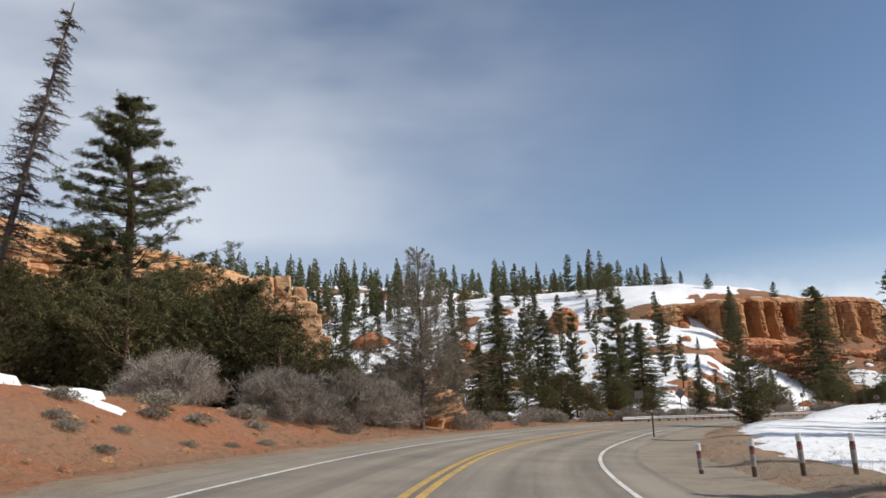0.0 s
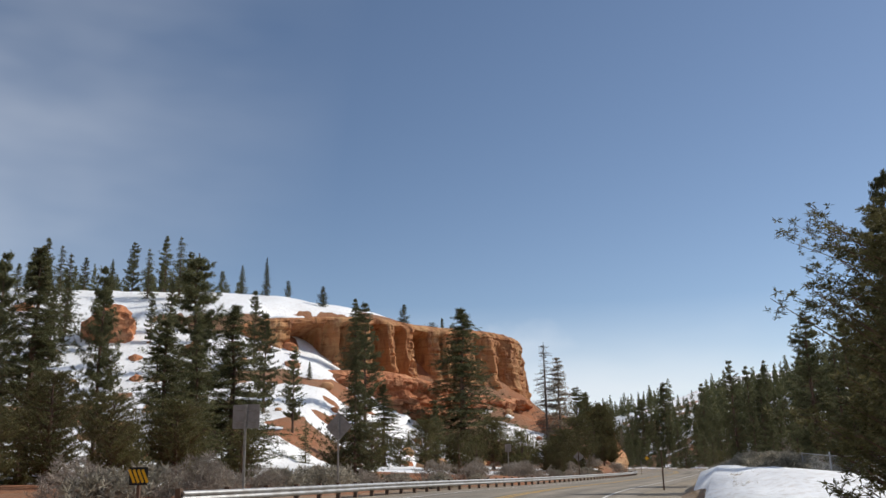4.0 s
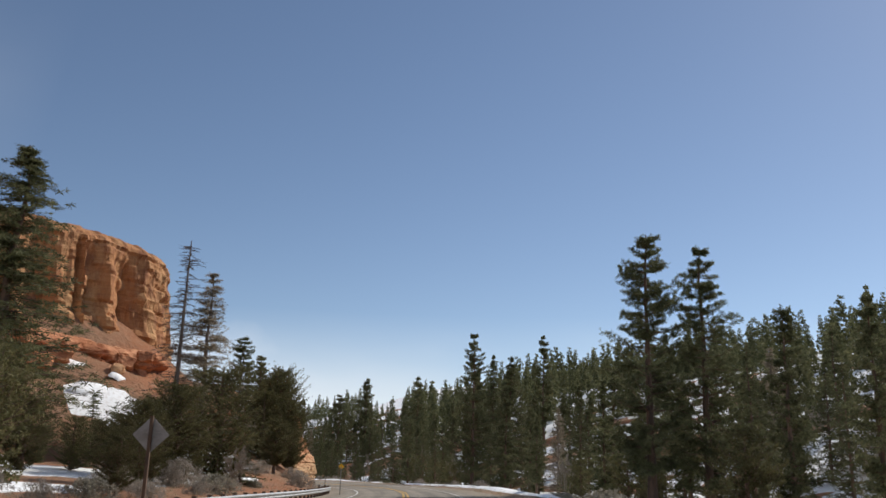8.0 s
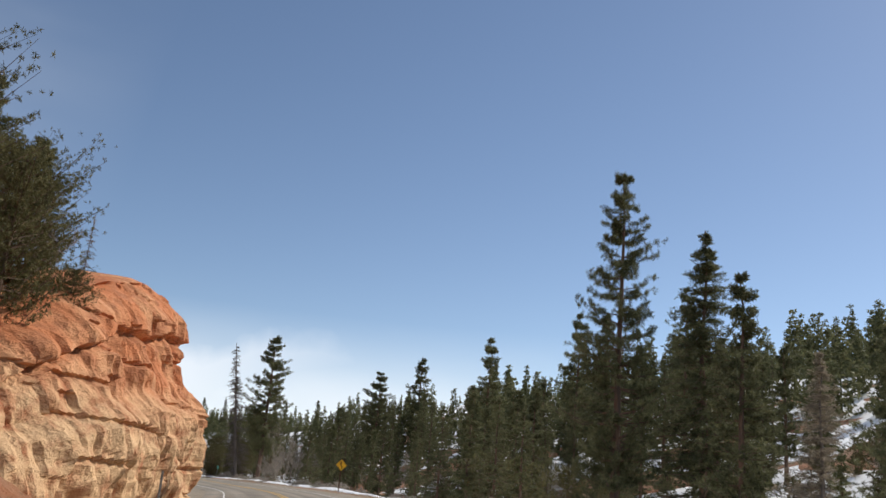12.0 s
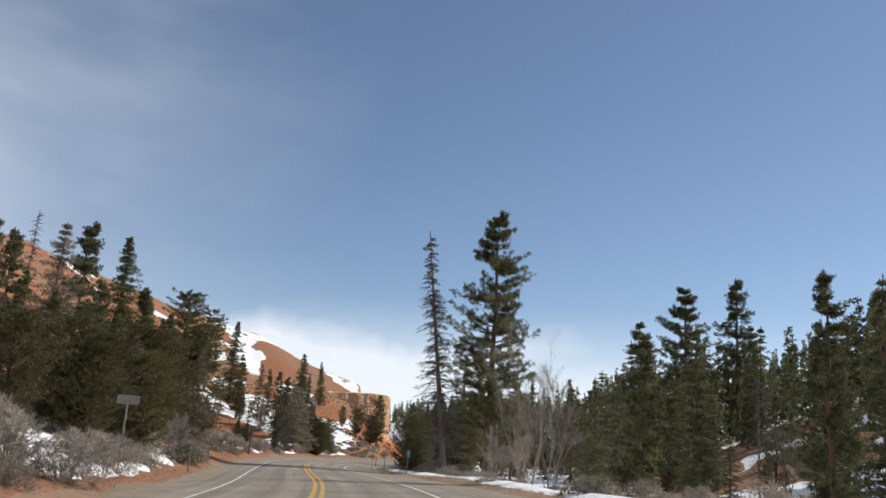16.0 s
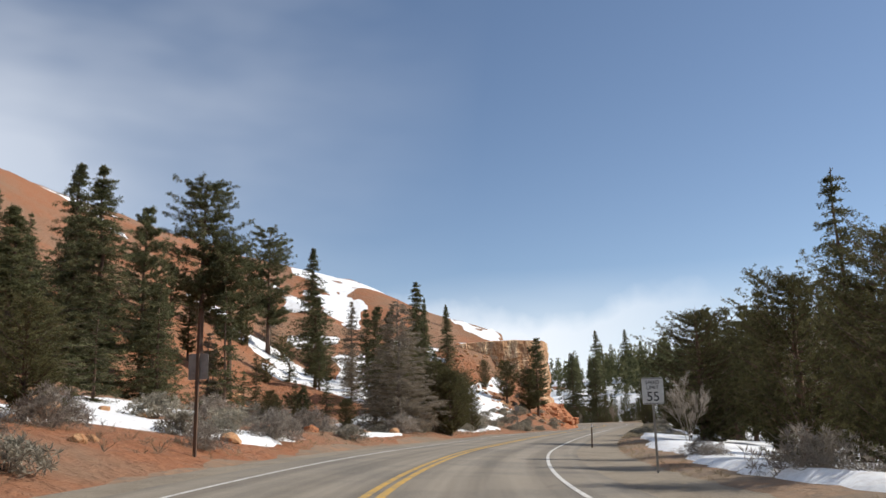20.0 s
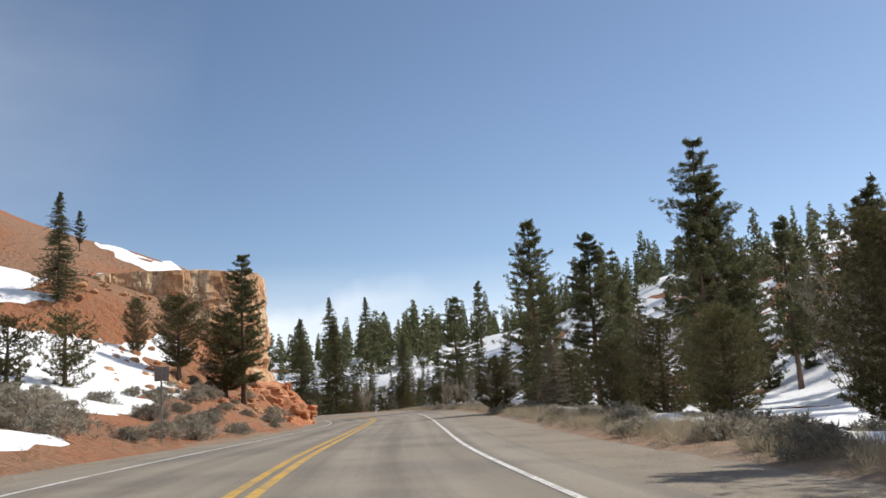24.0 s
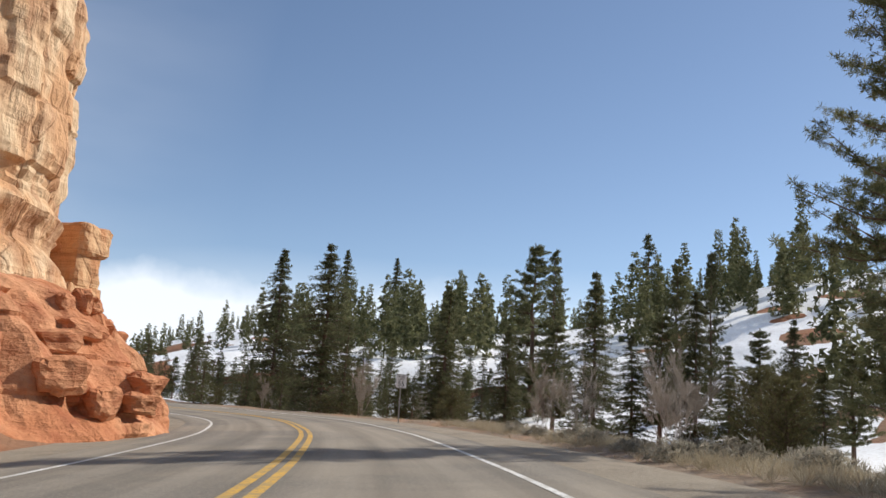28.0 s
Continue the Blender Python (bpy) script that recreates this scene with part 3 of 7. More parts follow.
def snow_depth(x, y, z):
    shape = np.shape(x)
    xf, yf, zf = x.ravel(), y.ravel(), z.ravel()
    s, u, zr = road_frame(xf, yf)
    n = fractal(xf, yf, 9, 5, 30)
    n2 = fractal(xf, yf, 32, 3, 40)
    want = 0.52 + 0.08 * ramp(u, 45, 90)                                       # wooded slope
    want = np.where((u > 10) & (u < 36) & (yf < 450), 0.67, want)                          # flat beside the road
    want = np.where((u > 0) & (yf > 505), 0.62, want)
    want = np.where(u <= 0, 0.30 + 0.14 * ramp(-u, 14, 26), want)
    talus = (xf > -5) & (xf < 112) & (yf > 130) & (yf < 200) & (u < -12)
    want = np.where(talus, 0.60 - 0.13 * ramp(xf, 80, 90), want)
    verge = (u < -7) & (u > -17) & (((yf > 240) & (yf < 300)) | ((yf > 338) & (yf < 400)))
    want = np.where(verge, np.where(yf > 338, 0.60, 0.52), want)
    want = np.where((u < -14) & (u > -46) & (yf > 335) & (yf < 430), 0.58, want)
    want = np.where((u > 8.6 + 3.0 * value_noise(xf, yf, 7, 44)) & (u < 15) & (yf > 222) & (yf < 372), 0.70, want)
    want = np.where((u > 8.2 + 1.2 * value_noise(xf, yf, 5, 45)) & (u < 16) & (yf > 338) & (yf < 366), 0.80, want)
    want = want + 0.20 * ramp(-u, 11, 14) * (1 - ramp(-u, 15, 19)) * (1 - ramp(yf, 10, 26)) * (u < 0)
    want = np.where((xf < -5) & (yf < 200) & (u < 0), 0.36, want)
    top2 = (xf > -30) & (xf < 68) & (yf > 188) & (yf < 262)
    want = np.where(top2, 0.66 - 0.10 * ramp(xf, 54, 68), want)
    want = np.where((xf >= 68) & (xf < 120) & (yf > 200) & (u < -30), 0.46, want)
    want = np.where((yf > 255) & (xf < 95) & (u < -60), 0.60, want)
    dome = (xf > 95) & (yf > 300) & (u < -22)
    want = np.where(dome, 0.36 + 0.09 * (1 - ramp(-u, 40, 70)) - 0.07 * ramp(zf, 20, 34), want)
    want = want + 0.22 * ramp(xf, 186, 204) * ramp(yf, 408, 430) * ramp(-u, 12.5, 19) * (u < 0)
    want = np.where(dome & (xf > 176) & (zf < 40) & (zf > 14), 0.47, want)
    depth = (want - 0.62 * n - 0.38 * n2) * 1.6
    depth = np.clip(depth, -0.3, 0.32)
    depth = depth - 1.0 * (1 - np.where(u > 0, ramp(u, 7.6, 9.0), ramp(-u, 6.8, 8.2)))
    gx, gy = np.gradient(z, GX, GY)
    depth = depth - 0.6 * ramp(np.hypot(gx, gy).ravel(), 0.75, 1.2)
    # ploughed bank of snow in the clearing
    ca, cb = clearing(xf, yf)
    reach = 33 + 14 * ramp(cb, -1, 4)
    bank = ramp(u, 6.7, 7.9) * ramp(ca, 10, 15) * (1 - ramp(ca - reach, 0, 3)) * ramp(cb, -10, -6) * (1 - ramp(cb, 9, 12))
    crest = 1.70 + 0.1 * (np.clip(cb, -4, 1.5) - 1.5) - 0.025 * (30 - np.clip(ca, 10, 31)) + 0.16 * (n - 0.5)
    depth = np.where(bank > 0, np.maximum(depth, crest - zf - 2.2 * (1 - bank)), depth)
    depth = np.where(np.hypot(xf - 130, yf - 250) > 620, -1, depth)
    return depth.reshape(shape)


def verge_lift(x, y):
    """Grey-tan soil beside the road, thinning out raggedly into the red ground."""
    _, u, _ = road_frame(x, y)
    edge = np.abs(u) + 3.5 * (fractal(x.ravel(), y.ravel(), 7, 3, 71) - 0.5)
    edge = edge + 3.4 * (u < 0)
    return (0.05 - 0.35 * ramp(edge, 10, 12.5)  ).reshape(x.shape)


VERGE = verge_lift(XX, YY)
tagged(sheet("verge", ZZ + VERGE, VERGE > 0, M_DRYSOIL), "trampled tan soil with dry litter beside the road", "verge", kind="structure")
SNOW = snow_depth(XX, YY, ZZ)
tagged(sheet("snow", ZZ + SNOW, SNOW > 0, M_SNOW), "melting patches of old snow on the slopes", "snow", kind="stuff")


def strip(name, u0, u1, lift, material, s0=0.0, s1=None, n=2, kind="structure", crown=0.0):
    s1 = s1 or ROAD_S[-1]
    i = [k for k in range(len(ROAD)) if s0 <= ROAD_S[k] <= s1]
    v, f = [], []
    for k in i:
        for j in range(n):
            u = u0 + (u1 - u0) * j / (n - 1)
            v.append((ROAD[k, 0] + u * ROAD_RIGHT[k, 0], ROAD[k, 1] + u * ROAD_RIGHT[k, 1], ROAD[k, 2] + lift - crown * abs(u) - BANK[k] * min(max(u, -6.0), 6.0)))
    for k in range(len(i) - 1):
        for j in range(n - 1):
            a = k * n + j
            f.append((a, a + 1, a + n + 1, a + n))
    me = mesh_from(name, v, f, material)
    uv = me.uv_layers.new(name="lane")           # across and along the road, in metres
    uv.data.foreach_set("uv", [w for l in me.loops for w in (u0 + (u1 - u0) * (l.vertex_index % n) / (n - 1), ROAD_S[i[l.vertex_index // n]])])
    return tagged(new(name, me), kind=kind)


CROWN = 0.012
ob = strip("road", -5.0, 5.0, 0.03, M_ASPHALT, n=9, crown=CROWN)
tagged(ob, "worn grey-brown asphalt road with faded lines", "road")
ob = strip("road_shoulder_1", -6.7, -4.9, 0.015, M_GRAVEL, n=5, crown=CROWN)
tagged(ob, "tan gravel verge along the asphalt", "verge")
ob = strip("road_shoulder_2", 4.9, 7.7, 0.015, M_GRAVEL, n=5, crown=CROWN)
tagged(ob, "tan gravel verge along the asphalt", "verge")
for name, u0, u1, mat in (("yellow_line_1", -0.225, -0.065, M_YELLOW), ("yellow_line_2", 0.065, 0.225, M_YELLOW), ("white_line_1", -3.80, -3.68, M_WHITE), ("white_line_2", 3.68, 3.80, M_WHITE)):
    ob = strip(name, u0, u1, 0.036, mat, crown=CROWN)
    tagged(ob, "faded painted road line", "road marking")


# ---- trees ----
def tuft(soup, c, size, rng, blades, flat=1.0, droop=0.0, thin=0.11):
    """A clump of thin pointed blades round a point, one mesh island each clump."""
    v, f = [c], []
    for _ in range(blades):
        d = Vector((rng.gauss(0, 1), rng.gauss(0, 1), rng.gauss(0, 1) * flat - droop)).normalized()
        a = d.orthogonal().normalized()
        a = (Matrix.Rotation(rng.uniform(0, 6.28), 3, d) @ a) * size * thin
        tip = c + d * size * rng.uniform(0.6, 1.05)
        n = len(v)
        v += [c + d * size * 0.4 + a * 1.7, tip]
        f.append((0, n, n + 1))
    soup.add(v, f)


class Puffs:
    """Clumps of pointed blades, gathered and then made into one mesh in one go; one mesh island each clump."""

    def __init__(self):
        self.at, self.kind = [], []

    def add(self, p, size, blades, flat=0.9, droop=0.0, thin=0.1):
        self.at.append(tuple(p))
        self.kind.append((size, blades, flat, droop, thin))

    def mesh(self, name, material, seed):
        rng = np.random.RandomState(seed)
        at, kind = np.array(self.at), np.array(self.kind)
        many = kind[:, 1].astype(int)
        own = np.repeat(np.arange(len(at)), many)
        n = len(own)
        size, flat, droop, thin = (kind[own, k][:, None] for k in (0, 2, 3, 4))
        d = rng.normal(size=(n, 3))
        d[:, 2:] = d[:, 2:] * flat - droop
        d /= np.linalg.norm(d, axis=1)[:, None]
        side = np.cross(d, rng.normal(size=(n, 3)))
        side /= np.linalg.norm(side, axis=1)[:, None]
        root = at[own]
        v = np.concatenate([at, root + d * size * 0.4 + side * size * thin * 1.7, root + d * size * rng.uniform(0.6, 1.05, (n, 1))])
        q = np.stack([own, len(at) + np.arange(n), len(at) + n + np.arange(n)], 1)
        me = bpy.data.meshes.new(name)
        me.vertices.add(len(v))
        me.vertices.foreach_set("co", v.astype(np.float32).ravel())
        me.loops.add(q.size)
        me.loops.foreach_set("vertex_index", q.astype(np.int32).ravel())
        me.polygons.add(n)
        me.polygons.foreach_set("loop_start", np.arange(0, q.size, 3, dtype=np.int32))
        me.materials.append(material)
        me.update(calc_edges=True)
        return me


def conifer(kind, seed, height, width, trunk_r, start, layers, per_layer, clumps, size, blades, needles, bark, up=0.0, taper=1.0, ragged=0.3, lean=0.0, thin=0.11, fans=3):
    """Trunk and crown meshes of one tree, of unit scale in metres with the root at the origin."""
    rng = random.Random(seed)
    wood, limbs, leaf = Soup(), Soup(), Puffs()
    bend = [Vector((rng.gauss(0, 0.006) * height, rng.gauss(0, 0.006) * height, 0)) for _ in range(9)]
    axis_pts = [Vector((lean * height * (i / 8) ** 1.2, 0, height * i / 8 - (0.4 if i == 0 else 0))) + bend[i] * (i / 8) for i in range(9)]
    wood.tube(axis_pts, [trunk_r * (1.25 if i == 0 else 1.0) * (1 - 0.93 * i / 8) + 0.012 for i in range(9)], 7)

    def on_axis(f):
        i = min(int(f * 8), 7)
        g = f * 8 - i
        return axis_pts[i] * (1 - g) + axis_pts[i + 1] * g

    for k in range(layers):
        f = start + (1 - start) * (k + rng.uniform(-0.4, 0.4)) / layers
        f = min(max(f, 0.04), 0.985)
        g = max(0.0, (f - start) / (1 - start))
        if kind == "ponderosa":
            prof = min(1.0, 0.55 + 1.7 * g) * (1 - g ** 1.6) ** taper * 0.9 + 0.1
        elif kind == "juniper":
            prof = math.sin(min(max(0.12 + 0.86 * g, 0), 1) * math.pi) ** 0.55
        else:
            prof = min(1.0, 0.75 + 2.0 * g) * ((1 - g) ** taper * 0.95 + 0.05)
        for _ in range(per_layer):
            if rng.random() < ragged * 0.35 + (0.10 * g if kind == "ponderosa" else 0.0):
                continue
            ang = rng.uniform(0, 2 * math.pi)
            swell = 0.85 + 0.5 * noise.noise((math.cos(ang) * 1.3 + seed, math.sin(ang) * 1.3, f * 7.0))
            reach = width * prof * swell * rng.uniform(1 - ragged, 1.08)
            root = on_axis(f)
            out = Vector((math.cos(ang), math.sin(ang), up + rng.gauss(0, 0.12)))
            bow = 0.16 * reach if kind == "ponderosa" else (-0.10 * reach if kind == "fir" else 0.25 * reach)
            tip = root + out * reach + Vector((0, 0, bow))
            mid = root + out * reach * 0.5 + Vector((0, 0, -abs(bow) * 0.3 if kind == "fir" else 0.0))
            r0 = max(0.012, trunk_r * 0.22 * (1 - 0.7 * f))
            limbs.tube([root, mid, tip], [r0, r0 * 0.6, r0 * 0.2], 3)
            flat, droop = (0.6, 0.15) if kind == "fir" else (0.95, -0.2)
            small = 0.5 + 0.5 * (1 - g) ** 0.7 if kind == "fir" else 1.0 - 0.3 * g
            across = Vector((-math.sin(ang), math.cos(ang), 0))
            if kind == "ponderosa" and fans:
                # side branches that fan out, each ending in a bunch of needles
                for b in range(fans):
                    t = 0.22 + 0.78 * (b + rng.random()) / fans
                    base = root.lerp(mid, 2 * t) if t < 0.5 else mid.lerp(tip, 2 * t - 1)
                    end = base + (across * rng.uniform(-0.75, 0.75) + out * 0.45) * reach * rng.uniform(0.18, 0.42) + Vector((0, 0, rng.uniform(0.0, 0.5) * size))
                    if blades > 20:
                        limbs.tube([base, end], [r0 * 0.35, r0 * 0.12], 3)
                    for c in range(clumps):
                        p = base.lerp(end, 0.35 + 0.65 * (c + rng.random()) / clumps)
                        jit = Vector((rng.gauss(0, 0.3), rng.gauss(0, 0.3), rng.gauss(0.1, 0.3))) * size
                        leaf.add(p + jit, small * size * rng.uniform(0.75, 1.25), blades, flat, droop, thin)
                leaf.add(tip, small * size, blades, flat, droop - 0.2, thin)
                continue
            for c in range(clumps):
                t = 0.12 + 0.88 * ((c + rng.random()) / clumps) ** (0.65 if kind == "juniper" else 1.0)
                p = root.lerp(mid, 2 * t) if t < 0.5 else mid.lerp(tip, 2 * t - 1)
                p = p + across * rng.uniform(-0.38, 0.38) * reach * (0.25 + 0.75 * t) + Vector((0, 0, rng.uniform(-0.3, 0.35) * size))
                leaf.add(p, small * size * rng.uniform(0.75, 1.25), blades, flat, droop, thin)
    if needles and kind != "juniper":
        for k in range(5):
            leaf.add(on_axis(0.965 + 0.007 * k) + Vector((rng.gauss(0, 0.2), rng.gauss(0, 0.2), 0)) * size, size * (0.40 if kind == "fir" else 0.5), blades, 1.6, -0.6, thin)
    return (wood.mesh("trunk", bark), limbs.mesh("branchwork", bark)), (leaf.mesh("crown", needles, seed) if needles else None)


def bare_tree(seed, height, trunk_r, spread, depth=5, bark=None, forks=3, start=0.25):
    """A leafless tree: limbs that fork again and again into fine twigs."""
    rng = random.Random(seed)
    wood, limbs, twigs = Soup(), Soup(), Soup()

    def grow(p, d, length, r, level):
        bend = Vector((rng.gauss(0, 0.12), rng.gauss(0, 0.12), 0.06))
        mid = p + d * length * 0.5 + bend * length * 0.3
        end = p + (d + bend).normalized() * length
        if level < 3:
            (wood if level == 0 else limbs if level == 1 else twigs).tube([p, mid, end], [r, r * 0.8, r * 0.5], 5 if level < 2 else 3)
        else:
            a = d.orthogonal().normalized() * (0.011 if level < 4 else 0.007)
            twigs.add([p - a, p + a, end], [(0, 1, 2)])
        if level >= depth:
            return
        for _ in range(forks + (0, 1, 3, 4, 3)[min(level, 4)]):
            side = Vector((rng.gauss(0, 1), rng.gauss(0, 1), rng.gauss(0, 0.4))).normalized()
            grow(p.lerp(end, rng.uniform(0.3, 1.0)), (d + side * spread * rng.uniform(0.5, 1.25) + Vector((0, 0, 0.15))).normalized(), length * rng.uniform(0.42, 0.68), r * 0.5, level + 1)

    stems = 1 if start > 0.15 else 5
    for i in range(stems):
        d = Vector((rng.gauss(0, 0.08 if stems == 1 else 0.2), rng.gauss(0, 0.08 if stems == 1 else 0.2), 1)).normalized()
        grow(Vector((rng.gauss(0, 0.15), rng.gauss(0, 0.15), -0.3)), d, height * rng.uniform(0.4, 0.55), trunk_r * rng.uniform(0.6, 1.0), 0)
    return (wood.mesh("trunk", bark or M_PALEBARK), limbs.mesh("branchwork", bark or M_PALEBARK)), twigs.mesh("crown", M_TWIG)


def snag_tree(seed, height, trunk_r, width, lean=0.0, start=0.12, count=110, bark=None, twigs=True, hair=30, thick=0.009):
    """A dead conifer: trunk with short drooping branches set with bare twigs."""
    rng = random.Random(seed)
    wood, limbs, twig = Soup(), Soup(), Soup()
    pts = [Vector((lean * height * i / 8, 0, height * i / 8 - (0.4 if i == 0 else 0))) for i in range(9)]
    wood.tube(pts, [trunk_r * (1 - 0.92 * i / 8) + 0.012 for i in range(9)], 7)
    for _ in range(count):
        f = start + (0.97 - start) * rng.random() ** 0.9
        i = min(int(f * 8), 7)
        root = pts[i].lerp(pts[i + 1], f * 8 - i)
        ang, reach = rng.uniform(0, 6.28), width * (1.05 - 0.85 * f) * rng.uniform(0.35, 1.0)
        swell = 1.0 + 0.5 * noise.noise((math.cos(ang) * 1.5 + seed, math.sin(ang) * 1.5, f * 9.0))
        out = Vector((math.cos(ang), math.sin(ang), rng.gauss(-0.08, 0.15)))
        end = root + out * reach * swell + Vector((0, 0, rng.uniform(-0.25, 0.1) * reach))
        mid = root.lerp(end, 0.5) + Vector((0, 0, 0.10 * reach))
        limbs.tube([root, mid, end], [0.032, 0.02, 0.007], 3)
        for _ in range(hair if twigs else 0):
            t = rng.uniform(0.2, 1)
            p = root.lerp(mid, 2 * t) if t < 0.5 else mid.lerp(end, 2 * t - 1)
            d = Vector((rng.gauss(0, 1), rng.gauss(0, 1), rng.gauss(-0.25, 0.7))).normalized()
            a = d.orthogonal().normalized() * thick
            q = p + d * (0.10 + 0.22 * reach) * rng.uniform(0.5, 1.2)
            twig.add([p - a, p + a, q], [(0, 1, 2)])
    return (wood.mesh("trunk", bark or M_DEADWOOD), limbs.mesh("branchwork", bark or M_DEADWOOD)), (twig.mesh("crown", bark or M_DEADWOOD) if twigs else None)


def withered_pine(seed, height, trunk_r, width, droop):
    """A dying conifer: limbs that sweep up and fan into fine bare twigs, with sparse brown needles towards the tips."""
    rng = random.Random(seed)
    wood, limbs, leaf = Soup(), Soup(), Puffs()
    pts = [Vector((rng.gauss(0, 0.05), rng.gauss(0, 0.05), height * i / 8 - (0.4 if i == 0 else 0))) for i in range(9)]
    wood.tube(pts, [trunk_r * (1 - 0.93 * i / 8) + 0.012 for i in range(9)], 7)
    for k in range(190):
        f = 0.06 + 0.91 * ((k + rng.random()) / 190) ** 1.25
        i = min(int(f * 8), 7)
        root = pts[i].lerp(pts[i + 1], f * 8 - i)
        ang = k * 2.4 + rng.gauss(0, 0.3)
        reach = width * min(1.0, 0.7 + 2 * f) * (1 - f) ** 0.75 * rng.uniform(0.65, 1.1) + 0.15
        rise = (0.55 - droop) * (0.4 + 0.9 * f)
        out = Vector((math.cos(ang), math.sin(ang), 0))
        side = Vector((-math.sin(ang), math.cos(ang), 0))
        mid = root + out * reach * 0.55 + Vector((0, 0, rise * reach * 0.35))
        tip = root + out * reach + Vector((0, 0, rise * reach))
        limbs.tube([root, mid, tip], [0.035 * (1.1 - f), 0.02, 0.006], 3)
        for b in range(int(5 + 6 * reach)):
            t = rng.uniform(0.2, 1.0)
            p = root.lerp(mid, 2 * t) if t < 0.5 else mid.lerp(tip, 2 * t - 1)
            way = (out * 0.7 + side * rng.choice((-1, 1)) * rng.uniform(0.4, 1.0) + Vector((0, 0, rng.uniform(-0.1, 0.5) - droop))).normalized()
            end = p + way * reach * rng.uniform(0.16, 0.38)
            limbs.tube([p, end], [0.009, 0.003], 3)
            for _ in range(10):
                q = p.lerp(end, rng.uniform(0.2, 1.0))
                d = (way + Vector((rng.gauss(0, 0.6), rng.gauss(0, 0.6), rng.gauss(0.1, 0.5)))).normalized() * rng.uniform(0.12, 0.32)
                a = d.orthogonal().normalized() * 0.006
                limbs.add([q - a, q + a, q + d], [(0, 1, 2)])
            if rng.random() < 0.55:
                leaf.add(end, rng.uniform(0.14, 0.26), 14, 0.9, 0.0, 0.05)
            if rng.random() < (0.9 if f < 0.42 else 0.12 + 0.7 * droop):
                leaf.add(p.lerp(end, 0.5), rng.uniform(0.18, 0.32), 16, 0.8, 0.1, 0.05)
    return (wood.mesh("trunk", M_DEADWOOD), limbs.mesh("branchwork", M_TWIG)), leaf.mesh("crown", M_BROWN, seed)


def bush_mesh(seed, size, material, blades, clumps, flat=0.7, thin=0.05):
    rng = random.Random(seed)
    leaf = Puffs()
    for _ in range(clumps):
        a, r, h = rng.uniform(0, 6.28), rng.random() ** 0.6, rng.random()
        edge = math.sqrt(max(0.05, 1 - (h * 0.9) ** 2)) * (1 + 0.45 * noise.noise((math.cos(a) * 1.4 + seed, math.sin(a) * 1.4, h * 2)))
        high = h * flat * size * (1 + 0.4 * noise.noise((math.cos(a) * r * 1.8, math.sin(a) * r * 1.8, seed * 1.7)))
        leaf.add((math.cos(a) * r * edge * size, math.sin(a) * r * edge * size, high), size * 0.22 * rng.uniform(0.7, 1.3), blades, 1.2, 0.6 * -1, thin)
    return leaf.mesh("foliage", material, seed)


def stem_mesh(seed, size, count, flat, material):
    """Thin stems that spread from the root of a shrub."""
    rng = random.Random(seed)
    s = Soup()
    for _ in range(count):
        a, lean, tall = rng.uniform(0, 6.28), rng.uniform(0.15, 0.95), size * flat * rng.uniform(0.6, 1.15)
        way = Vector((math.cos(a), math.sin(a), 0))
        mid = way * lean * size * 0.35 + Vector((0, 0, tall * 0.55))
        end = way * lean * size * 0.75 + Vector((rng.gauss(0, 0.08) * size, rng.gauss(0, 0.08) * size, tall))
        s.tube([Vector((0, 0, -0.15)) + way * 0.05 * size, mid, end], [0.014 * size, 0.009 * size, 0.003 * size], 3)
    return s.mesh("branchwork", material)


PROTO = {}


def proto(kind, height, label, category, wood, leaf, key=None):
    e = new(kind, None)
    part_mesh("trunk", wood[0], e)
    tagged(part_mesh("branchwork", wood[1], e), kind="stuff")
    if leaf:
        tagged(part_mesh("crown", leaf, e), kind="stuff")
    tagged(e, label, category)
    e["tall"] = height
    PROTO.setdefault(key or kind, []).append(e)


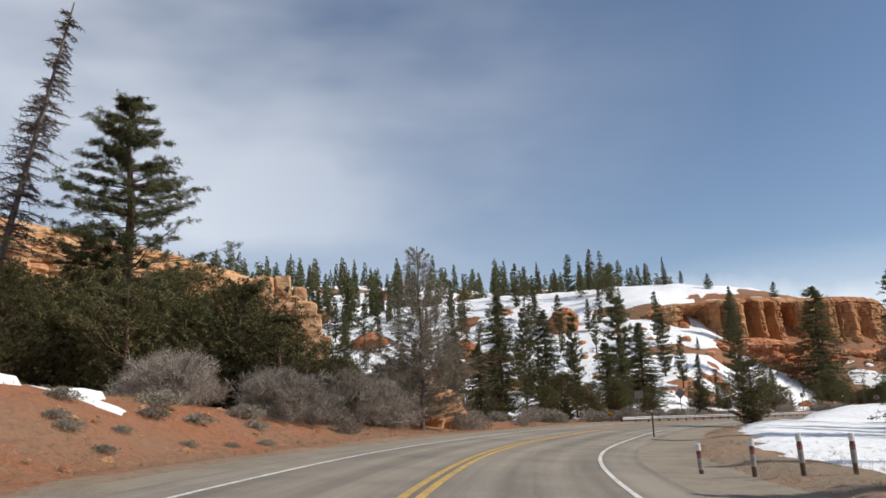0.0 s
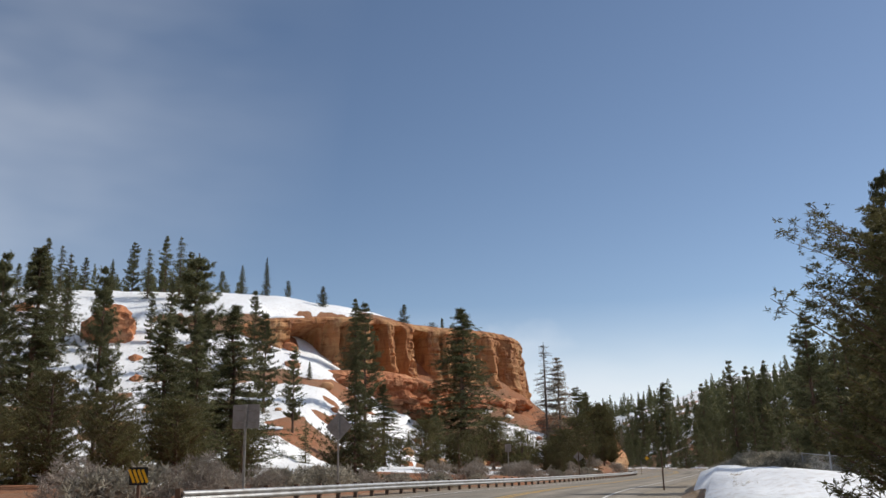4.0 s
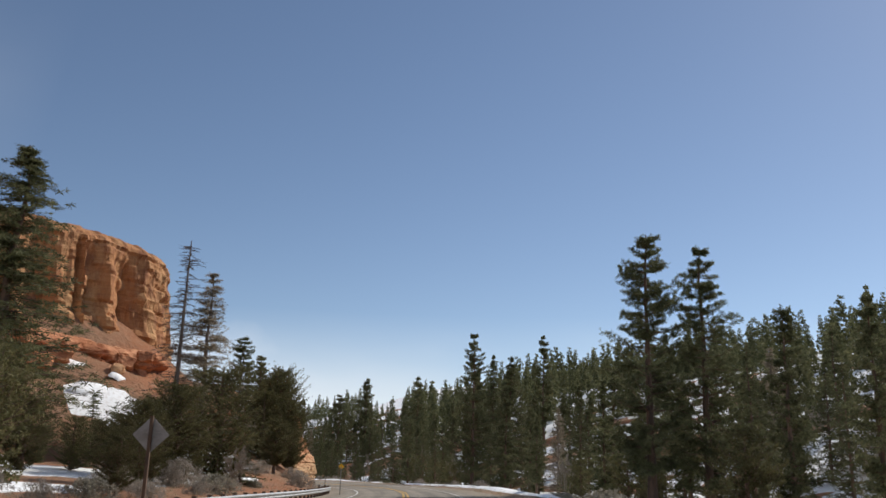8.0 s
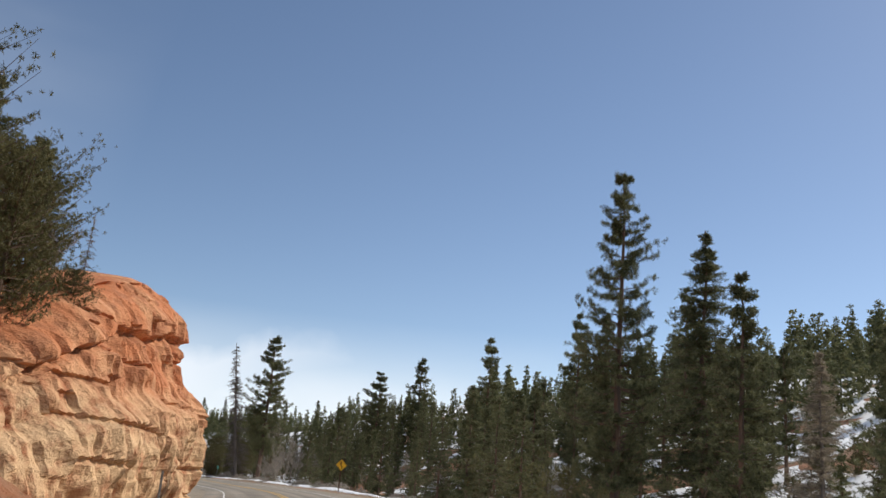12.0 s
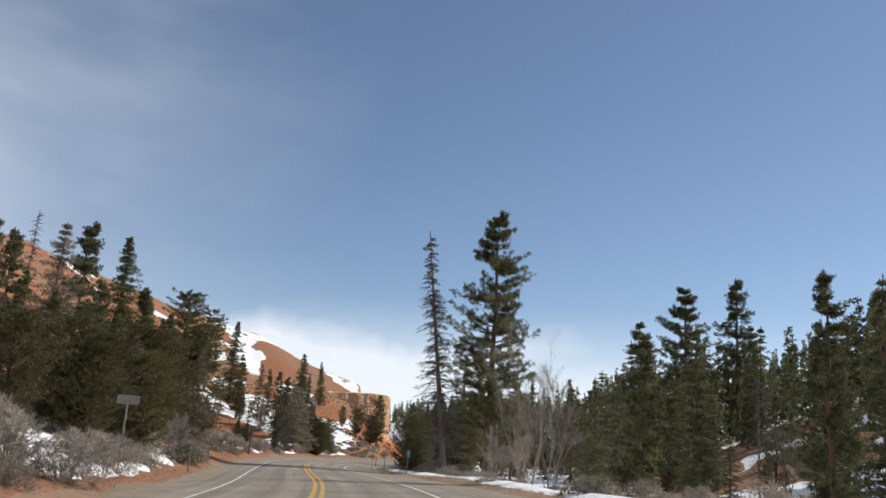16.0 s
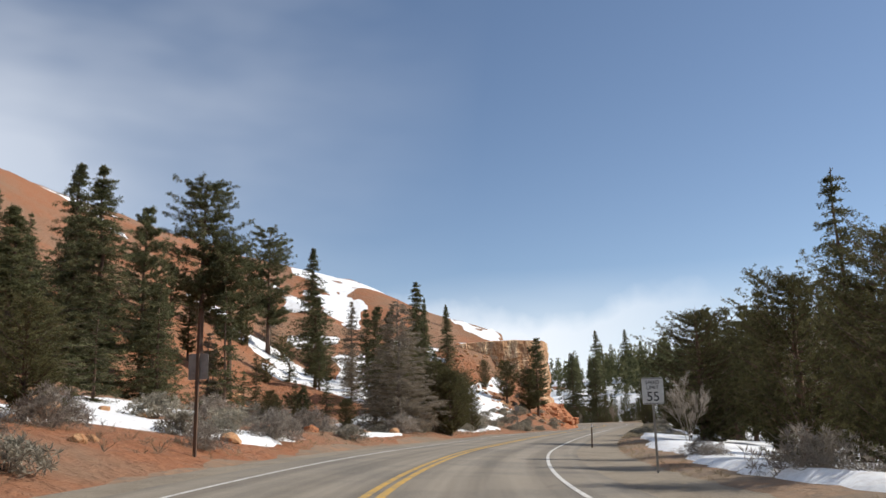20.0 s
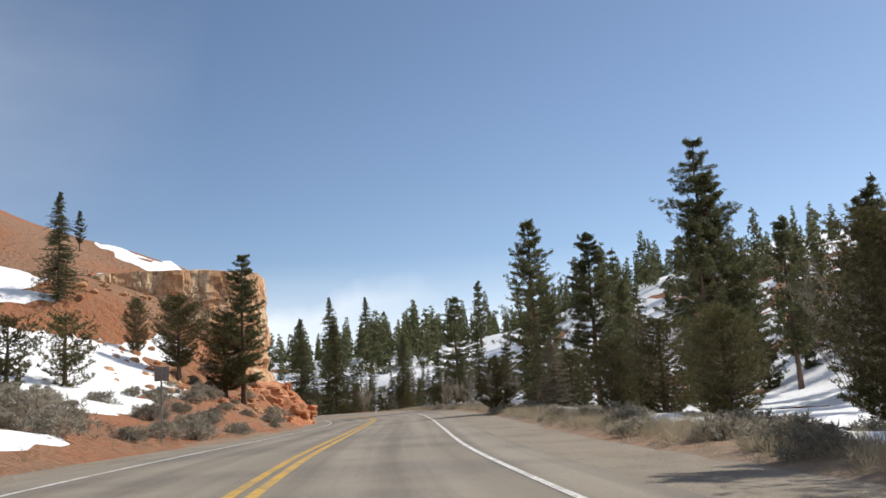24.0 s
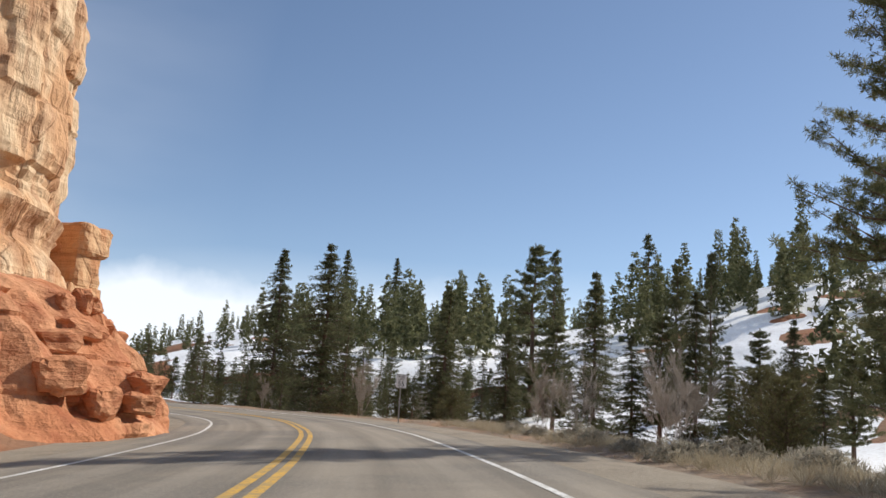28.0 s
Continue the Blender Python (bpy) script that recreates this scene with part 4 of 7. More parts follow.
for i in range(3):      # fine ones for beside the road, plainer ones for the woods
    proto("ponderosa_pine", 20, "tall ponderosa pine with dark green clumped needles", "pine tree",
          *conifer("ponderosa", 10 + i, 20, 4.7, 0.34, (0.08, 0.14, 0.22)[i], 26, 9, 4, 0.36, 18, M_NEEDLE, M_BARK, up=0.10, taper=0.8, ragged=0.5, thin=0.065, fans=7), key="fine_pine")
    proto("ponderosa_pine", 20, "tall ponderosa pine with dark green clumped needles", "pine tree",
          *conifer("ponderosa", 110 + i, 20, 4.9, 0.36, (0.08, 0.14, 0.20)[i], 30, 9, 5, 0.29, 20, M_NEEDLE, M_BARK, up=0.08, taper=0.8, ragged=0.5, thin=0.055, fans=8), key="near_pine")
    proto("ponderosa_pine", 20, "old ponderosa pine with a bare trunk and a broad high crown", "pine tree",
          *conifer("ponderosa", 210 + i, 20, 5.6, 0.36, (0.24, 0.30, 0.36)[i], 20, 10, 5, 0.38, 18, M_NEEDLE, M_BARK, up=0.14, taper=0.30, ragged=0.5, thin=0.068, fans=7), key="high_pine")
    proto("ponderosa_pine", 20, "slender ponderosa pine with dark green needles", "pine tree",
          *conifer("ponderosa", 15 + i, 20, 3.7, 0.3, (0.05, 0.12, 0.22)[i], 26, 8, 3, 0.44, 11, M_NEEDLE, M_BARK, up=0.06, taper=0.9, ragged=0.5, thin=0.12, fans=4))
    proto("fir_tree", 18, "dark green conical fir tree with drooping branches", "fir tree",
          *conifer("fir", 20 + i, 18, 5.3, 0.26, 0.03, 46, 9, 9, 0.40, 17, M_FIR, M_BARK, up=-0.06, taper=0.78, ragged=0.46, thin=0.075), key="fine_fir")
    proto("fir_tree", 18, "dark green conical fir tree", "fir tree",
          *conifer("fir", 25 + i, 18, 5.0, 0.24, 0.03, 32, 7, 7, 0.42, 10, M_FIR, M_BARK, up=-0.02, taper=0.7, ragged=0.46, thin=0.13))
    proto("juniper", 6, "dense olive-green juniper tree on red soil", "juniper",
          *conifer("juniper", 30 + i, 6, 3.0, 0.2, 0.02, 14, 8, 10, 0.30, 10, M_JUNIPER, M_BARK, up=0.25, ragged=0.42, thin=0.15))
for i in range(3):
    proto("juniper", 9, "large dense olive-green juniper beside the road", "juniper",
          *conifer("juniper", 35 + i, 9, 3.4, 0.26, (0.03, 0.08, 0.16)[i], 24, 11, 26, 0.185, 14, M_JUNIPER, M_BARK, up=0.3, ragged=0.32, thin=0.1), key="fine_juniper")
for i in range(2):
    proto("dry_pine", 14, "half-dead conifer with brown thinning needles", "pine tree",
          *conifer("fir", 40 + i, 14, 4.0, 0.2, 0.05, 36, 8, 9, 0.38, 12, M_BROWN, M_DEADWOOD, up=0.12, taper=0.75, ragged=0.42, thin=0.065))
    proto("dead_tree", 18, "grey dead conifer with bare branches", "dead tree", *snag_tree(50 + i, 18, 0.16, 2.6, 0.0, 0.1, 230))
    proto("dead_tree", 18, "tall grey dead conifer bristling with short twigs", "dead tree", *snag_tree(52 + i, 18, 0.17, 2.1, 0.0, 0.06, 380, hair=40, thick=0.012), key="brushy_snag")
    proto("withered_pine", 12.5, "withered conifer with fine bare branches and sparse brown needles", "pine tree", *withered_pine(55 + i, 12.5, 0.19, (3.9, 3.5)[i], (0.0, 0.42)[i]))
for i in range(3):
    proto("bare_tree", 9, "leafless grey deciduous tree with fine twigs", "bare tree", *bare_tree(60 + i, 9, 0.038, 0.44, 5, M_PALEBARK, 3, 0.05))


def bush_proto(kind, size, label, category, foliage, stems, stem_label):
    e = new(kind, None)
    part_mesh("foliage", foliage, e)
    tagged(part_mesh("branchwork", stems, e, stem_label), kind="stuff")
    tagged(e, label, category)
    e["tall"] = size
    PROTO.setdefault(kind, []).append(e)


for i in range(3):
    bush_proto("sagebrush", 1.0, "grey-brown sagebrush on the verge", "shrub", bush_mesh(70 + i, 1.0, M_SAGE, 12, 170, 0.7, 0.085), stem_mesh(170 + i, 1.0, 16, 0.7, M_DEADWOOD), "dark woody stems")
for i in range(2):
    bush_proto("bare_shrub", 1.6, "leafless grey-brown shrub beside the road", "shrub", bush_mesh(80 + i, 1.6, M_TWIG, 15, 260, 0.9, 0.035), stem_mesh(180 + i, 1.6, 30, 0.9, M_PALEBARK), "thin pale stems")
    bush_proto("tall_bare_shrub", 1.6, "tall leafless grey-brown thicket beside the road", "shrub", bush_mesh(84 + i, 1.6, M_TWIG, 22, 420, 0.9, 0.022), stem_mesh(184 + i, 1.6, 60, 0.95, M_DEADWOOD), "thin grey stems")

_tree_rng = random.Random(77)


def plant(kind, x, y, top=None, tall=None, which=None, wide=1.0, label="", lean=0.0, lean_to=0.0, foot=None):
    """One tree or shrub at a place on the ground, or on rock at the height foot: up to a height above zero (top), or that tall."""
    z = ground_at(x, y) if foot is None else foot
    src = PROTO[kind][which % len(PROTO[kind])] if which is not None else _tree_rng.choice(PROTO[kind])
    h = tall if tall else max(2.0, top - z)
    k = h / src["tall"]
    m = pose(x, y, z - 0.05) @ Matrix.Rotation(radians(lean), 4, Vector((math.cos(lean_to), math.sin(lean_to), 0))) @ pose(0, 0, 0, 0, 0, _tree_rng.uniform(0, 360)) @ Matrix.Diagonal((k * wide, k * wide, k, 1))
    ob = copy_thing(src, m)
    if label:
        tagged(ob, label)
    return ob


# ---- rock ----
def cliff(name, line, out, depth, material, label, seed=0, groove=1.6, groove_size=4.0, ledge=0.9, ledge_size=1.7, over=1.2, gap=0.8, rise=0.5, lower=3.0, fine=0.55, block=2.2, batter=0.9, alcoves=(), sharp=1.0, upright=0.8, lump=0.5, profile=None):
    """A rock wall along a line of (x, y, foot, rim): grooved, ledged, with a rounded rim and a top that runs back by depth. out: 1 when it faces right of the line."""
    p = np.array(line, float)
    seg = np.r_[0, np.cumsum(np.hypot(*np.diff(p[:, :2], axis=0).T))]
    n = max(8, int(seg[-1] / gap))
    ss = np.linspace(0, seg[-1], n)
    q = spline([tuple(v) for v in p], 0.5)
    qs = np.r_[0, np.cumsum(np.hypot(*np.diff(q[:, :2], axis=0).T))]
    c = np.stack([np.interp(ss * qs[-1] / seg[-1], qs, q[:, k]) for k in range(4)], 1)
    d = np.gradient(c[:, :2], axis=0)
    d /= np.linalg.norm(d, axis=1)[:, None]
    nrm = np.stack([d[:, 1], -d[:, 0]], 1) * out
    tall = float((p[:, 3] - p[:, 2]).max())
    rows = max(8, int((tall + lower) / fine))
    cap = 7
    v, f = [], []
    for i in range(n):
        x0, y0, zf, zt = c[i]
        g1 = noise.noise((ss[i] / groove_size, seed * 3.1, 0.0))
        g2 = noise.noise((ss[i] / (groove_size * 0.4), seed * 5.7, 3.0))
        cut = max(0.0, g1 * 1.6 + 0.15) ** 1.3
        end = min(1.0, min(ss[i], ss[-1] - ss[i]) / 3.0)
        hollow = sum(deep * max(0.0, 1 - ((x0 - ax) / half) ** 4) ** 0.5 for ax, half, deep in alcoves if abs(x0 - ax) < half)
        for j in range(rows + cap):
            if j < rows:
                t = j / (rows - 1)
                z = zf - lower + (zt - zf + lower) * t
                a = (z - zf) / max(zt - zf, 0.1)
                band = math.tanh(2.6 * noise.noise((seed * 2.3 + ss[i] / 60, 1.7, z / ledge_size))) * 0.6 + 0.5 * noise.noise((ss[i] / 14, seed, z / (ledge_size * 0.45)))
                rough = noise.noise((x0 / 1.6, y0 / 1.6, z / 1.3)) * 0.44 * lump + noise.noise((x0 / 0.6, y0 / 0.6, z / 0.5)) * 0.13
                window = math.sin(min(max(a * 1.05, 0), 1) * math.pi) ** 0.6 if 0 < a < 1 else 0.0
                col = ss[i] / block + 0.3 * noise.noise((ss[i] / 6, z / 4, seed))
                row = z / (block * upright) + 0.25 * noise.noise((ss[i] / 7, z / 5, seed + 9.0))
                ci, ri = math.floor(col), math.floor(row)
                rough += sharp * (0.36 * noise.cell((ci + 0.5, seed + 0.5, 0.5)) + 0.22 * noise.cell((0.5, seed + 3.5, ri + 0.5)) + 0.24 * noise.cell((math.floor(col * 1.7) + 0.5, seed + 5.5, math.floor(row * 1.5) + 0.5)))
                if col - ci < 0.10:
                    rough -= 0.28 * sharp
                if row - ri < 0.14 and noise.cell((math.floor(col / 3) + 0.5, seed + 8.5, ri + 0.5)) > 0.1:
                    rough -= 0.42 * sharp
                o = ledge * band + rough - groove * cut * window - lump * g2 * window + (batter * (1 - a) if a > 0 else batter - a * lower * 0.4)
                if hollow and 0.06 < a < 0.9:
                    o -= hollow * min(1.0, (0.9 - a) / 0.16, (a - 0.06) / 0.05)
                o -= over * max(0.0, (a - 0.82) / 0.18) ** 2
                if profile:
                    o += float(np.interp(a + 0.05 * noise.noise((ss[i] / 5, seed, 7.0)), *profile))
            else:
                t = (j - rows + 1) / cap
                o = -over - ledge * 0.3 - depth * t**1.3
                z = zt + rise * math.sin(t * 1.4) + 0.25 * noise.noise((x0 / 3, y0 / 3, t * 3)) - 4.0 * max(0, t - 0.75) * 4 * 0.3
            v.append((x0 + nrm[i, 0] * o * end, y0 + nrm[i, 1] * o * end, z))
    m = rows + cap
    for i in range(n - 1):
        for j in range(m - 1):
            a = i * m + j
            f.append((a, a + m, a + m + 1, a + 1) if out > 0 else (a, a + 1, a + m + 1, a + m))
    me = mesh_from(name, v, f, material)
    ob = new(name, me)
    return tagged(ob, label, "rock cliff")


cliff("sandstone_cliff", [(-95, 52, 12, 30), (-66, 70, 12, 29), (-44, 88, 12, 26.5), (-30, 100.5, 11, 24.2), (-21.5, 107.4, 9, 22.2), (-18.9, 110.4, 8, 21.4), (-17.6, 116, 8, 20), (-18, 128, 8, 18), (-24, 140, 9, 18)], 1, 12, M_ROCKTAN,
      "tan and orange sandstone cliff above the trees", 1, 1.0, 7, 0.4, 2.2, gap=0.5, fine=0.25, sharp=0.7, lump=0.7,
      profile=((0.0, 0.36, 0.39, 0.42, 0.56, 0.59, 0.62, 0.75, 0.77, 0.79, 0.95, 1.0), (0.8, 0.9, 0.2, 0.6, 0.7, 0.0, 0.4, 0.4, -0.2, 0.1, 0.0, -0.5)))


def rock_block(parent, x, y, z, wide, deep, tall, turn, seed):
    """One weathered block: a rounded box with an uneven, pitted face."""
    n, v, f, seen = 7, [], [], {}

    def corner(p):
        if p not in seen:
            q = Vector((2 * p[0] / n - 1, 2 * p[1] / n - 1, 2 * p[2] / n - 1))
            r = (abs(q.x) ** 7 + abs(q.y) ** 7 + abs(q.z) ** 7) ** (1 / 7)
            q = q / r * (1 + 0.13 * noise.noise(q * 1.1 + Vector((seed * 3.7, 0, 0))) + 0.05 * noise.noise(q * 3.1 + Vector((0, seed * 5.1, 0))))
            seen[p] = len(v)
            v.append((q.x * wide * 0.53, q.y * deep * 0.5, q.z * tall * 0.53))
        return seen[p]

    for i in range(n):
        for j in range(n):
            for k in (0, n):
                for order in ((0, 1, 2), (1, 2, 0), (2, 0, 1)):
                    quad = []
                    for a, b in ((i, j), (i + 1, j), (i + 1, j + 1), (i, j + 1)):
                        p = [0, 0, 0]
                        p[order[0]], p[order[1]], p[order[2]] = a, b, k
                        quad.append(corner(tuple(p)))
                    f.append(tuple(quad if k else quad[::-1]))
    part_mesh("block", mesh_from("block", v, f, M_ROCKTAN), parent, at=pose(x, y, z, 0, 0, turn))


tower = new("rock_tower", None)
tagged(tower, "stepped orange sandstone blocks at the cliff's end", "rock cliff")
for k, (x, y, z, wide, deep, tall) in enumerate(((-17.1, 110.4, 20.1, 2.1, 4.5, 2.9), (-16.7, 110.6, 17.8, 3.2, 4.5, 2.2), (-16.6, 110.7, 15.3, 2.8, 4.5, 3.3), (-13.9, 110.8, 15.0, 3.3, 4, 3.0), (-14.9, 110.2, 18.9, 1.7, 2.4, 2.3), (-14.1, 110.2, 17.0, 2.8, 3.2, 2.1),
                                                 (-16.5, 110.8, 13.1, 3.0, 4.5, 1.5), (-13.7, 110.8, 13.2, 2.8, 4, 1.4), (-11.7, 110.4, 12.9, 1.4, 2.4, 1.3), (-16.4, 110.8, 11.4, 3.6, 4.5, 2.0), (-13.2, 111, 11.3, 3.6, 4, 2.5), (-15, 111, 8.6, 7, 5, 3.6),
                                                 (-19.4, 109.6, 19.9, 2.5, 4.5, 3.1), (-19.5, 109.7, 17.6, 2.6, 4.5, 2.0), (-19.5, 109.5, 15.2, 2.9, 4.5, 3.1), (-19.6, 109.4, 12.8, 3.0, 4.5, 1.8), (-22.2, 108.6, 15.2, 2.9, 4, 3.0), (-22.2, 108.4, 12.6, 3.1, 4, 2.0))):
    rock_block(tower, x, y, z, wide, deep, tall, 12 + 3 * math.sin(k * 2.1), k)
cliff("sandstone_cliff", [(46, 206, 20, 26), (50, 200, 17, 26), (57, 196.5, 16, 26.5), (73, 197, 16, 27.5), (86, 202.5, 15, 27.5), (100, 204.5, 14, 27.5), (109, 208.5, 12.5, 27), (112.6, 219, 12.5, 26), (109, 240, 14, 26)], 1, 11, M_ROCKORANGE,
      "broad red-orange sandstone cliff with dark vertical grooves", 2, 2.6, 4.0, 0.25, 2.4, 1.8, gap=0.35, fine=0.35, block=2.0, sharp=0.8, lump=0.8,
      alcoves=((60.8, 2.9, 6.0), (67.0, 0.7, 1.6), (73.8, 1.6, 5.0), (78.6, 1.7, 5.2), (84.2, 2.0, 5.2), (88.6, 0.6, 1.8), (96.2, 0.5, 1.2)),
      profile=((0.0, 0.05, 0.1, 0.22, 0.26, 0.9, 1.0), (0.9, 0.7, 0.5, 0.4, 0.0, 0.0, -0.5)))
for x, y, foot, rim, w in ((30, 195, 15, 26.5, 4.0), (7, 196, 11, 20.5, 3.2), (-16, 205, 15, 24, 5), (44, 200, 15, 24, 3.5), (18, 215, 24, 29.5, 4)):
    cliff("rock_outcrop", [(x - w, y + 2.5, foot, rim - 3), (x - w * 0.5, y, foot, rim - 0.6), (x + w * 0.4, y - 0.4, foot, rim), (x + w, y + 2, foot, rim - 1.5), (x + w * 1.1, y + 6, foot, rim - 3)], 1, 4, M_ROCK,
          "rounded orange rock knob standing out of the snowy slope", 20 + x, 0.4, 3, 0.8, 1.8, 0.9, 0.6)
cliff("sandstone_ledge", [(45, 189, 12, 16.5), (60, 188, 12, 17), (76, 190, 12, 17), (90, 197, 10, 15), (106, 202, 9, 14), (113, 212, 9, 13)], 1, 7, M_ROCK,
      "broken red rock ledge below the cliff", 3, 1.4, 3.0, 1.2, 1.4, gap=0.5, fine=0.3)
cliff("rock_outcrop", [(104, 188, 3, 7), (109, 191, 4, 10), (114, 198, 4, 10.5), (116, 206, 5, 10)], 1, 6, M_ROCK, "small orange rock outcrop among trees", 4, 0.8, 3, 0.8, 1.5, gap=0.4, fine=0.25)
cliff("road_cut_rock", [(115.5, 192.5, 0.0, 1.6), (118.0, 192.6, 0.0, 4.0), (121.2, 195.8, 0.0, 6.6), (124.6, 200.2, 0.0, 8.4), (128.6, 205.8, 0.0, 9.9), (131.8, 211, 0.0, 10.2), (132.6, 217, 0.2, 9.4), (129.6, 227, 0.5, 7.5)], 1, 5, M_NOSE,
      "rounded orange rock nose cut beside the road", 5, 0.35, 5, 0.2, 2.6, 1.0, 0.15, fine=0.13, block=1.5, batter=1.2, upright=0.9, sharp=0.55, lump=0.9,
      profile=((0.0, 0.1, 0.25, 0.4, 0.5, 0.72, 0.755, 0.79, 0.88, 1.0), (0.5, 0.65, 0.8, 0.65, -0.2, -0.5, -0.95, -0.35, -0.3, -0.6)))
cliff("sandstone_cliff", [(190, 472, 13, 18.5), (205, 468, 11, 17), (222, 464, 9, 16.8), (230, 462.6, 8.5, 17.8), (237, 461.8, 8, 18.2), (244.1, 462.3, 6.5, 18.4), (248.2, 466.6, 6.3, 18.3), (248.4, 477, 6.3, 18), (243, 492, 8, 18)], 1, 9, M_BUTTRESS,
      "tall tan sandstone buttress over red ledges beside the road", 6, 0.6, 5, 0.12, 2.6, 0.15, 0.2, fine=0.17, block=2.9, upright=1.6, sharp=0.6, lump=0.45, batter=0.5,
      alcoves=((224, 0.7, 1.2), (228, 0.8, 1.4), (215, 1.0, 1.5)),
      profile=((0.0, 0.05, 0.1, 0.13, 0.2, 0.24, 0.3, 0.9, 1.0), (0.2, 0.1, -0.5, -0.4, 0.05, -0.35, 0.0, 0.1, 0.05)))
cliff("red_rock_ledge", [(220, 458, 1.2, 5.0), (233, 457, 1.0, 5.3), (242.5, 458.5, 1.0, 5.9), (248.8, 465, 1.0, 6.3), (249.7, 476, 1.0, 6.4), (245, 490, 1.2, 6.3)], 1, 7, M_ROCK,
      "crumbling red rock ledges at the foot of the buttress", 7, 0.9, 3.2, 0.12, 1.6, 1.5, 0.2, fine=0.15, block=1.8, batter=4.3, upright=0.9, sharp=0.55, lump=1.5)
pillar = new("rock_pillar", None)
tagged(pillar, "free-standing stub of rock beside the buttress", "rock")
for k, (x, y, z, wide, deep, tall) in enumerate(((251.0, 477.0, 6.0, 2.3, 2.6, 3.0), (251.1, 476.9, 8.2, 1.7, 2.1, 2.0), (251.2, 476.9, 9.7, 2.1, 2.4, 1.6))):
    rock_block(pillar, x, y, z, wide, deep, tall, 30 + 6 * k, 40 + k)
# rock bands below the end slope, coloured dark as if in shade
for k, band in enumerate(([(285, 558, 3, 4.8), (290, 556, 4, 6.6), (298, 553, 4, 6.9), (306, 548, 3, 4.6)], [(316, 540, 3.5, 5.0), (321, 536, 4.5, 7.0), (327, 529, 4.5, 6.8), (331, 522, 3.5, 5.0)], [(338, 511, 4, 5.6), (341, 504, 5, 7.4), (343, 497, 5, 7.2), (344, 490, 4, 5.4)])):
    cliff("rock_band", band, -1, 2.5, M_ROCKSHADE, "red rock band under the snowy slope, its shade painted in", 8 + k, 0.8, 3, 0.7, 1.3, gap=0.8)
cliff("rock_outcrop", [(2.9, 58.6, 0.8, 2.6), (3.8, 58.4, 0.8, 4.0), (5.2, 59.6, 0.8, 4.2), (5.8, 63, 0.8, 2.6)], 1, 2.2, M_ROCKTAN, "pale orange rock stub among roadside shrubs", 10, 0.3, 2, 0.4, 1.2, 0.6, 0.25, fine=0.2)



def slab_mesh(seed, material):
    """A broken slab of bedded rock."""
    rng = random.Random(seed)
    bm = bmesh.new()
    bmesh.ops.create_cube(bm, size=1.0)
    bmesh.ops.subdivide_edges(bm, edges=bm.edges[:], cuts=4, use_grid_fill=True)
    for v in bm.verts:
        r = (abs(v.co.x * 2) ** 5 + abs(v.co.y * 2) ** 5 + abs(v.co.z * 2) ** 5) ** 0.2
        v.co = v.co / r * (1 + 0.32 * noise.noise(v.co * 1.9 + Vector((seed, 0, 0))) + 0.12 * noise.noise(v.co * 5 + Vector((0, seed, 0)))) + Vector((rng.gauss(0, 0.012), rng.gauss(0, 0.012), rng.gauss(0, 0.012)))
    me = bpy.data.meshes.new("slab")
    bm.to_mesh(me)
    bm.free()
    me.materials.append(material)
    return me


def break_up(ob, count, seed, material, low, high, z0, z1):
    """Loose-edged slabs that stand out of a rock face, as parts of it."""
    rng = random.Random(seed)
    kinds = [slab_mesh(seed * 10 + i, material) for i in range(4)]
    vs = [v for v in ob.data.vertices if z0 < v.co.z < z1 and v.normal.z < 0.75]
    for v in rng.sample(vs, min(count, len(vs))):
        w = rng.uniform(low, high)
        turn = math.degrees(math.atan2(v.normal.y, v.normal.x)) + 90 + rng.gauss(0, 8)
        part_mesh("slab", rng.choice(kinds), ob, at=pose(v.co.x, v.co.y, v.co.z, rng.gauss(0, 4), rng.gauss(0, 4), turn) @ Matrix.Diagonal((w, w * rng.uniform(0.5, 0.8), w * rng.uniform(0.35, 0.75), 1)))


def snow_patch(x, y, z, wide, deep, turn, tilt=0.0):
    """A thin, uneven drift lying on a rock shelf."""
    n, v = 28, []
    for ring in range(4):
        r = (0.0, 0.45, 0.85, 1.0)[ring]
        for i in range(n):
            a = 2 * math.pi * i / n
            k = r * (1 + 0.38 * noise.noise((math.cos(a) * 1.6 + x, math.sin(a) * 1.6, y)))
            v.append((math.cos(a) * k * wide, math.sin(a) * k * deep, (0.22, 0.2, 0.12, -0.25)[ring] + 0.05 * noise.noise((x + a, r * 3, y))))
    f = [(r * n + i, r * n + (i + 1) % n, (r + 1) * n + (i + 1) % n, (r + 1) * n + i) for r in range(3) for i in range(n)]
    ob = new("snow_patch", mesh_from("snow_patch", v, f, M_SNOW, True))
    ob.matrix_basis = pose(x, y, z, tilt, 0, turn)
    tagged(ob, "thin drift of old snow lying on a rock shelf", "snow", "snow on the rocks")


